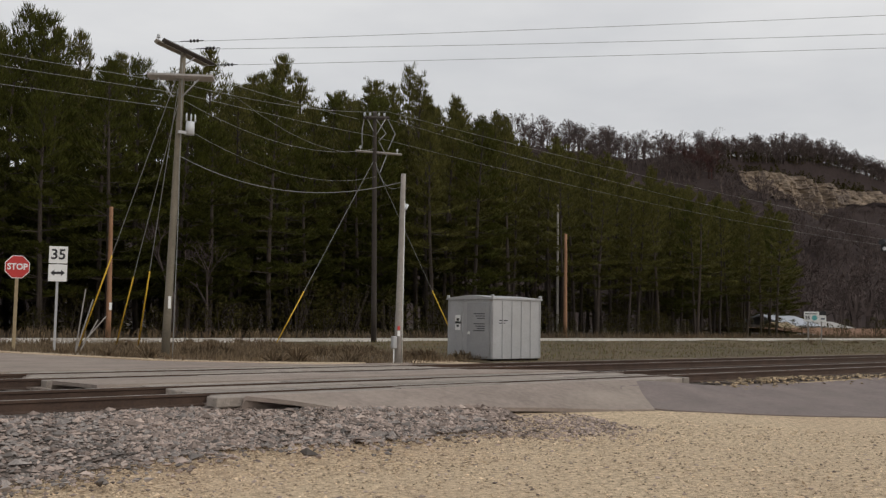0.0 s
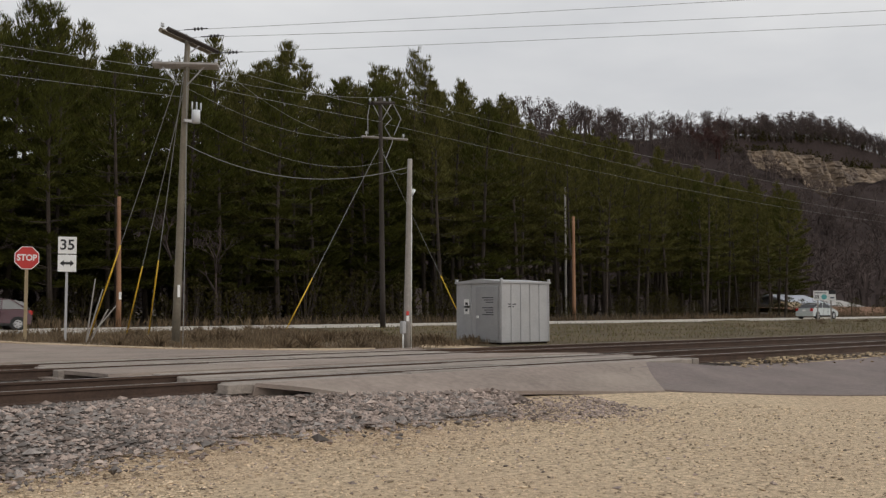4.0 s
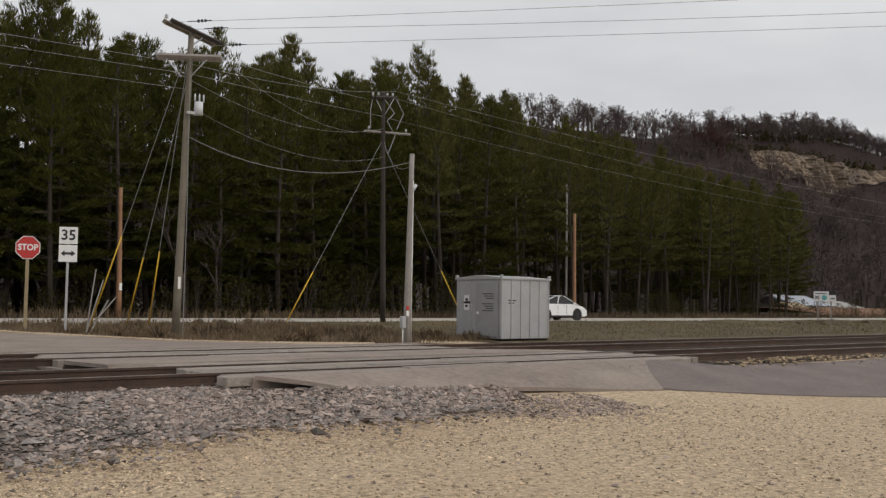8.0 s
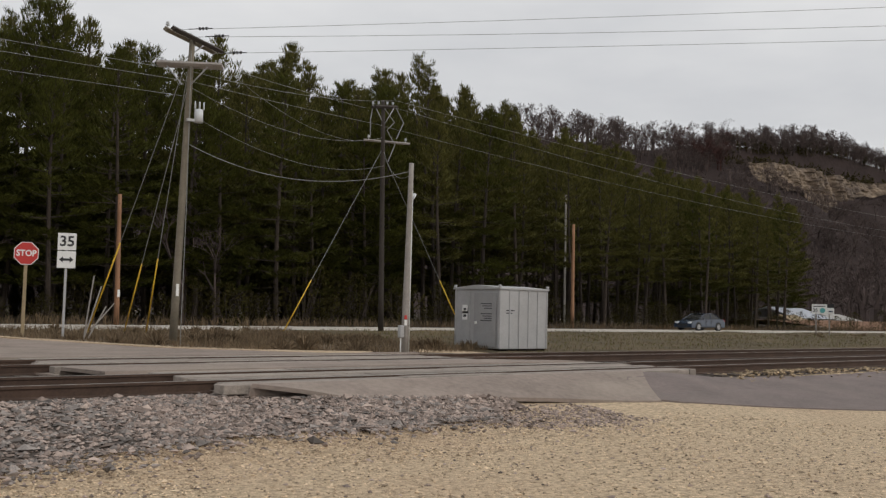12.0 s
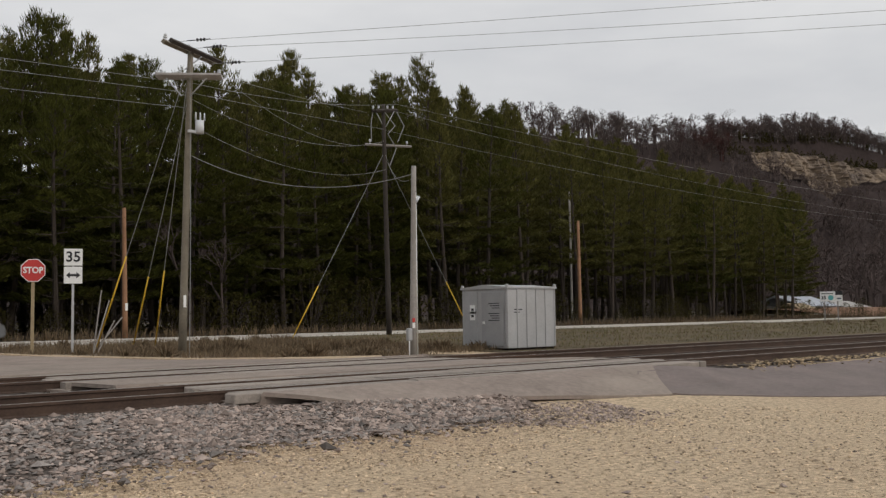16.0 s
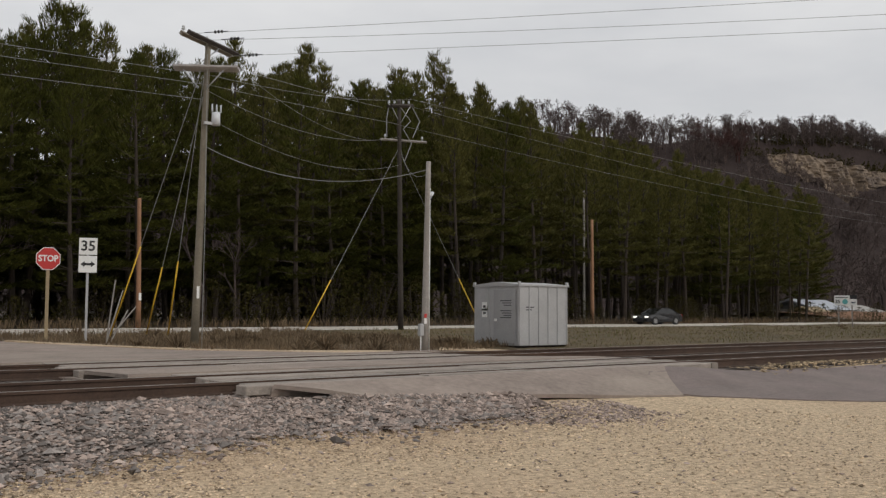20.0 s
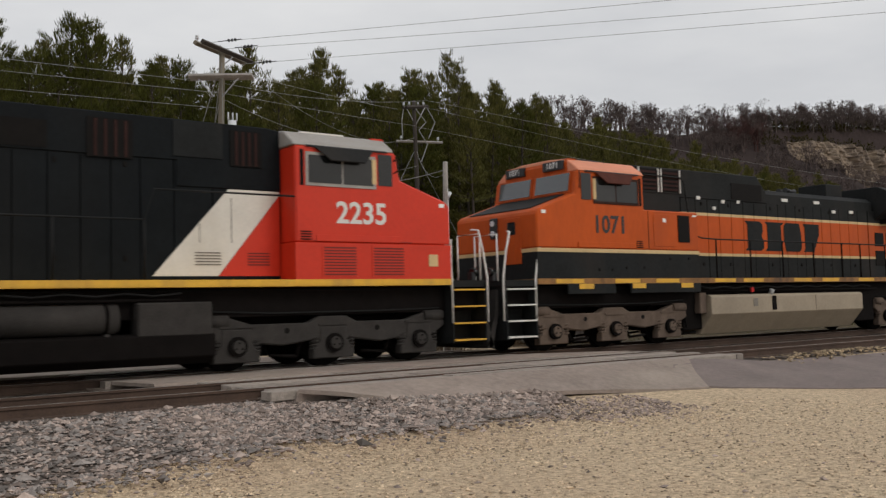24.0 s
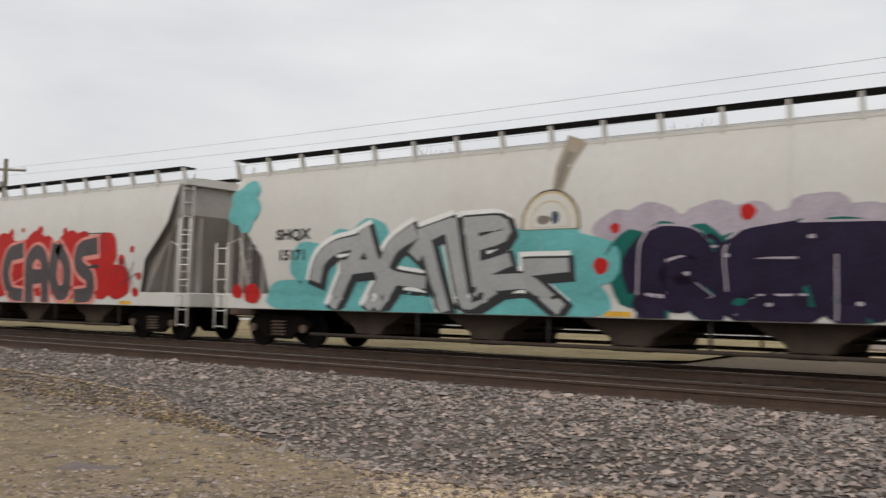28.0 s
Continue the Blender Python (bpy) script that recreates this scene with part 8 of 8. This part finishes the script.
blobs("sprayed_figure", hopper_a, [(1.55, 1.75, 0.36, 0.42), (1.6, 1.4, 0.42, 0.28)], "tag_teal", 0.022)
emblem(hopper_a, 9.4, 2.72)
print_bars(hopper_a, 15.1, 3.0, 1.1, 9)
part("data_plate", box(15.2, 15.8, -1.586, -1.58, 1.98, 2.2), "ink", hopper_a)

hopper_b = covered_hopper("pale grey covered hopper wagon with silver and teal graffiti")
lettering("reporting_mark", "SHQX", 0.34, "ink", side_pose(2.95, 2.72), hopper_b, bold=0.012, stretch=1.25)
lettering("reporting_number", "15171", 0.34, "ink", side_pose(2.95, 2.22), hopper_b, bold=0.012, stretch=1.15)
blobs("sprayed_figure", hopper_b, [(1.05, 3.6, 0.42, 0.4), (1.3, 3.85, 0.36, 0.3), (0.95, 3.3, 0.36, 0.3), (1.45, 3.4, 0.32, 0.3), (1.25, 3.05, 0.24, 0.25)], "tag_teal", 0.016)
blobs("spray_splash", hopper_b, [(3.6 + k * 0.66, 1.75 + 0.3 * math.sin(k * 1.7 + 1), 0.75, 0.55) for k in range(12)] + [(2.9 + k * 0.95, 1.25, 0.9, 0.4) for k in range(9)] + [(4.6 + k * 0.8, 2.3 + 0.25 * math.sin(k * 2.0), 0.6, 0.5) for k in range(8)], "tag_teal", 0.013)
LETTERS_SILVER = [
    [[(0.0, 0.38), (0.02, 0.62), (0.09, 0.76), (0.2, 0.82), (0.245, 0.86)], [(0.225, 0.93), (0.265, 0.57), (0.31, 0.38), (0.24, 0.03)], [(0.215, 0.8), (0.15, 0.46), (0.08, 0.04)], [(0.13, 0.5), (0.26, 0.52)]],
    [[(0.43, 0.9), (0.35, 0.76), (0.3, 0.47), (0.34, 0.37), (0.47, 0.32)], [(0.34, 0.33), (0.28, 0.03)]],
    [[(0.445, 0.66), (0.48, 0.84), (0.52, 0.36), (0.55, 0.02)], [(0.47, 0.86), (0.58, 0.98)], [(0.58, 0.98), (0.605, 0.55), (0.63, 0.04), (0.73, 0.24)]],
    [[(0.645, 0.96), (0.78, 0.98), (0.8, 0.85), (0.7, 0.76)], [(0.66, 0.92), (0.68, 0.32)], [(0.7, 0.46), (0.79, 0.56)], [(0.69, 0.3), (0.86, 0.34), (0.96, 0.06)], [(0.86, 0.48), (0.985, 0.5)]],
]
tag(hopper_b, LETTERS_SILVER, 3.75, 10.55, 0.98, 2.82, 0.38, (("sign_white", 0.19, -0.03, 0.05), ("ink", 0.2, 0.05, -0.05), ("tag_silver", -0.03, -0.01, 0.02)))
emblem(hopper_b, 10.1, 2.75)
blobs("spray_splash", hopper_b, [(11.6 + k * 0.6, 2.55 + 0.15 * math.sin(k * 2.3), 0.55, 0.4) for k in range(13)], "tag_lilac", 0.013)
blobs("spray_splash", hopper_b, [(11.9 + k * 0.62, 1.85 + 0.12 * math.sin(k * 1.3), 0.62, 0.72) for k in range(12)], "tag_green", 0.016)
blobs("spray_splash", hopper_b, [(12.15 + k * 0.56, 1.72 + 0.1 * math.sin(k * 1.9), 0.5, 0.78) for k in range(13)], "tag_purple", 0.0205)
LETTERS_DARK = [
    [[(0.03, 0.03), (0.04, 0.95), (0.16, 0.9), (0.18, 0.6), (0.07, 0.5), (0.2, 0.05)]],
    [[(0.4, 0.92), (0.27, 0.85), (0.28, 0.08), (0.42, 0.1)], [(0.29, 0.5), (0.4, 0.52)]],
    [[(0.44, 0.9), (0.66, 0.92)], [(0.55, 0.88), (0.54, 0.05)]],
    [[(0.69, 0.03), (0.7, 0.9), (0.8, 0.1), (0.84, 0.95)]],
    [[(0.9, 0.03), (0.92, 0.92), (1.04, 0.85), (1.03, 0.05)], [(0.92, 0.45), (1.03, 0.45)]],
]
tag(hopper_b, LETTERS_DARK, 12.0, 18.8, 1.0, 2.45, 0.52, (("tag_green", 0.12, 0.03, -0.02), ("tag_lilac", 0.05, -0.03, 0.03), ("tag_purple", 0.03, 0, 0)))
tag(hopper_b, [[[(0.05 + k * 0.11, 0.5 + 0.4 * math.sin(k * 2.3)), (0.09 + k * 0.11, 0.55 + 0.4 * math.sin(k * 2.3)), (0.13 + k * 0.11, 0.45 + 0.3 * math.sin(k * 2.3))] for k in range(9)]], 12.2, 18.6, 1.1, 2.5, 0.05, (("tag_lilac", 0.0, 0, 0),))
blobs("spray_glint", hopper_b, [(12.9 + k * 0.72, 1.75 + 0.6 * math.sin(k * 2.6), 0.06, 0.04) for k in range(8)], "tag_lilac", 0.034)
blobs("spray_dot", hopper_b, [(1.5, 1.3, 0.3, 0.25), (0.95, 1.35, 0.2, 0.18), (11.2, 1.9, 0.16, 0.16), (11.5, 2.6, 0.1, 0.1), (14.0, 2.8, 0.14, 0.14)], "tag_red", 0.02)
for w0, w1, z0, mt, lf in ((0.46, 0.12, 2.9, "rust_stain", 0.010), (0.24, 0.05, 3.4, "soot", 0.012)):
    bm = bmesh.new()
    spray_line(bm, [(10.5, 4.29), (10.36, 3.95), (10.24, 3.4), (10.2, z0)], w0, w1, lf)
    part("soot_streak", bm, mt, hopper_b)
print_bars(hopper_b, 18.0, 3.3, 0.9, 8)
hopper_c = copy_thing(hopper_a, Matrix())
tagged(hopper_c, "pale grey covered hopper wagon further back in the train")

# Where each vehicle rides on the train, measured from the nose of 1071.
VEHICLES = [(loco_5531, -45.8, 0), (loco_2235, -2.5, 180), (loco_1071, 0.0, 0), (hopper_a, 22.9, 0), (hopper_b, 43.75, 0), (hopper_c, 64.6, 0)]
TRAIN = [(0, 468), (12, 240), (20, 90.5), (21.5, 62.4), (23.5, 23.3), (24, 14.8), (24.5, 6.1), (24.7, 2.4), (25, -2.95), (25.2, -6.8), (25.5, -12.7), (25.7, -16.7), (26, -22.7), (26.5, -32.6), (27, -42.8), (27.5, -53.2), (28, -63.4)]


# ---- vehicles on the highway ----
def road_car(name, label, paint, profile, roofline, width, wheels, r, heading, lamps="car_lens", suv=False, size=0.82):
    """A car in the x-z outline of its body and of its glasshouse, nose towards +x."""
    root = thing(name, label, "car")
    hw = width / 2
    bm = prism(profile, -hw, hw, "y")
    for v in bm.verts:
        if v.co.z > 0.75:
            v.co.y *= 0.95
    bmesh.ops.bevel(bm, geom=bm.edges[:], offset=0.05, segments=2, affect="EDGES")
    body = part("body", bm, paint, root, smooth=False)
    bm = prism(roofline, -hw * 0.9, hw * 0.9, "y")
    top = max(p[1] for p in roofline)
    base = min(p[1] for p in roofline)
    for v in bm.verts:
        v.co.y *= 1 - 0.2 * (v.co.z - base) / (top - base)
    bmesh.ops.bevel(bm, geom=bm.edges[:], offset=0.035, segments=2, affect="EDGES")
    part("glasshouse", bm, "glass", body)
    xs = sorted(p[0] for p in roofline if p[1] > top - 0.12)
    part("roof", prism([(xs[0] - 0.05, top - 0.03), (xs[0] + 0.25, top + 0.025), (xs[-1] - 0.25, top + 0.025), (xs[-1] + 0.08, top - 0.03)], -hw * 0.72, hw * 0.72, "y", bevel=0.01), paint, body)
    lo = [p for p in roofline if p[1] < base + 0.05]
    x0, x1 = min(p[0] for p in lo), max(p[0] for p in lo)
    for s in (-1, 1):
        for xa, xb in (((x0 + x1) / 2 - 0.1, (xs[0] + xs[-1]) / 2 - 0.06), (x0 + 0.02, xs[0]), (x1 - 0.04, xs[-1])):
            a, b = Vector((xa, s * hw * 0.905, base)), Vector((xb, s * hw * 0.735, top - 0.01))
            part("pillar", bars([(a, b)], 0.032, 5), paint, body)
        part("mirror", box(x1 - 0.65, x1 - 0.5, min(s * hw, s * (hw + 0.14)), max(s * hw, s * (hw + 0.14)), base + 0.02, base + 0.15, 0.02), paint, body)
        part("sill", box(wheels[0] + r, wheels[1] - r, min(s * hw * 0.98, s * (hw + 0.004)), max(s * hw * 0.98, s * (hw + 0.004)), 0.22, 0.34), "tyre", body)
        for k in (0.36, 0.64):
            xd = wheels[0] + (wheels[1] - wheels[0]) * k
            part("door_seam", box(xd, xd + 0.012, min(s * hw * 0.99, s * (hw + 0.003)), max(s * hw * 0.99, s * (hw + 0.003)), 0.36, base - 0.02), "ink", body)
            part("door_handle", box(xd - 0.25, xd - 0.1, min(s * hw * 0.99, s * (hw + 0.015)), max(s * hw * 0.99, s * (hw + 0.015)), base - 0.16, base - 0.12), "alloy" if suv else paint, body)
        nose, tail = max(p[0] for p in profile), min(p[0] for p in profile)
        part("headlight", box(nose - 0.32, nose - 0.03, s * hw * 0.72 - 0.16, s * hw * 0.72 + 0.16, 0.6, 0.74, 0.02), lamps, body)
        part("tail_light", box(tail + 0.0, tail + 0.2, s * hw * 0.82 - 0.12, s * hw * 0.82 + 0.12, 0.9 if suv else 0.72, 1.22 if suv else 0.95, 0.02), "tail_red", body)
        for xw in wheels:
            arch = part("wheel_arch", disc(bmesh.new(), (xw, s * (hw - 0.02), r), (0, 1, 0), r + 0.06, 0.06, 22), "tyre", body)
            wh = part("wheel", disc(bmesh.new(), (xw, s * (hw - 0.08), r), (0, 1, 0), r, 0.2, 24), "tyre", root)
            part("rim", disc(bmesh.new(), (xw, s * (hw + 0.024), r), (0, 1, 0), r * 0.66, 0.02, 16), "tyre" if paint == "paint_white" else "alloy", wh)
            for k in range(5):
                a = radians(72 * k)
                part("spoke_gap", disc(bmesh.new(), (xw + math.cos(a) * r * 0.4, s * (hw + 0.036), r + math.sin(a) * r * 0.4), (0, 1, 0), r * 0.12, 0.004, 8), "ink", wh)
    part("plate", box(tail - 0.012, tail, -0.15, 0.15, 0.7, 0.85), "sign_white", body)
    part("grille", box(nose - 0.02, nose + 0.012, -0.5, 0.5, 0.38, 0.56, 0.01), "ink", body)
    for ob in root.children_recursive:
        ob.data.transform(Matrix.Scale(size, 4))
    return root


HATCH = [(-2.15, 0.25), (-2.2, 0.6), (-2.12, 0.95), (-1.5, 1.0), (0.9, 0.98), (1.75, 0.84), (2.15, 0.62), (2.2, 0.3), (2.1, 0.22)]
HATCH_TOP = [(-1.95, 0.95), (-1.45, 1.3), (-0.5, 1.47), (0.25, 1.45), (1.35, 0.93)]
MINI = [(-1.8, 0.25), (-1.88, 0.6), (-1.82, 0.98), (-1.2, 1.02), (0.8, 0.98), (1.6, 0.82), (1.85, 0.6), (1.86, 0.3), (1.75, 0.22)]
MINI_TOP = [(-1.75, 0.96), (-1.55, 1.35), (-0.9, 1.5), (0.0, 1.5), (1.05, 0.95)]
CROSS = [(-2.4, 0.3), (-2.48, 0.7), (-2.4, 1.1), (-1.6, 1.12), (1.1, 1.1), (2.1, 0.95), (2.45, 0.7), (2.48, 0.35), (2.35, 0.25)]
CROSS_TOP = [(-2.25, 1.05), (-1.3, 1.5), (-0.4, 1.66), (0.4, 1.63), (1.7, 1.05)]
SEDAN = [(-2.35, 0.25), (-2.42, 0.6), (-2.36, 0.95), (-1.6, 1.0), (1.0, 0.96), (1.95, 0.82), (2.38, 0.62), (2.42, 0.32), (2.3, 0.22)]
SEDAN_TOP = [(-1.95, 0.96), (-1.1, 1.36), (-0.5, 1.45), (0.25, 1.42), (1.35, 0.92)]
SUV = [(-2.75, 0.35), (-2.82, 0.6), (-2.8, 1.2), (1.1, 1.2), (2.5, 1.08), (2.78, 0.9), (2.8, 0.45), (2.65, 0.35)]
SUV_TOP = [(-2.72, 1.15), (-2.55, 1.82), (-2.2, 1.88), (0.1, 1.88), (0.35, 1.82), (1.15, 1.15)]
car_silver = road_car("hatchback_car", "silver-green hatchback driving along the highway", "paint_silver", HATCH, HATCH_TOP, 1.72, (-1.35, 1.35), 0.31, 1)
car_plum = road_car("hatchback_car", "small dark plum hatchback driving along the highway", "paint_plum", MINI, MINI_TOP, 1.66, (-1.2, 1.2), 0.3, -1, "car_lamp")
car_white = road_car("crossover_car", "white crossover with black wheels driving along the highway", "paint_white", CROSS, CROSS_TOP, 1.98, (-1.48, 1.48), 0.38, 1)
car_navy = road_car("sedan_car", "dark blue-grey sedan driving along the highway", "paint_navy", SEDAN, SEDAN_TOP, 1.82, (-1.4, 1.4), 0.33, -1)
car_red = road_car("sedan_car", "crimson sedan driving along the highway", "paint_crimson", SEDAN, SEDAN_TOP, 1.84, (-1.4, 1.4), 0.33, -1, "car_lamp")
car_grey = road_car("suv_car", "grey full-size sport utility vehicle driving along the highway", "paint_grey", SUV, SUV_TOP, 2.0, (-1.65, 1.65), 0.4, 1, suv=True, size=0.77)
car_black = road_car("sedan_car", "black sedan driving along the highway", "paint_black", SEDAN, SEDAN_TOP, 1.8, (-1.4, 1.4), 0.33, -1, "car_lamp", size=0.73)
# Lane, way, a time and place on the road, and metres a second.
CARS = [(car_silver, 37.7, 1, 1.6, 16.4, 20.9), (car_plum, 40.7, -1, 2.4, 42.5, 20.4), (car_white, 37.7, 1, 8.0, 38.5, 20.6), (car_navy, 40.7, -1, 12.2, 52.8, 18.6), (car_red, 40.7, -1, 15.2, 22.7, 21.5), (car_black, 40.7, -1, 20.3, 44.8, 16.35)]


def motions():
    for ob, off, turn in VEHICLES:
        walk(ob, [(t, pose(s + off, 17.65, RAIL, 0, 0, turn)) for t, s in TRAIN])
    for ob, lane, way, t0, x0, speed in CARS:
        walk(ob, [(t, pose(x0 + way * speed * (t - t0), lane, 0.64, 0, 0, 0 if way > 0 else 180)) for t in (0, 7, 14, 21, 28)])
    # The grey one slows as it passes the sign.
    walk(car_grey, [(t, pose(x, 37.7, 0.64)) for t, x in ((0, -329), (8, -161), (14, -35), (16, 7.2), (17, 28.2), (18, 48.6), (19, 67.7), (20, 86), (22, 121), (28, 223))])


motions()
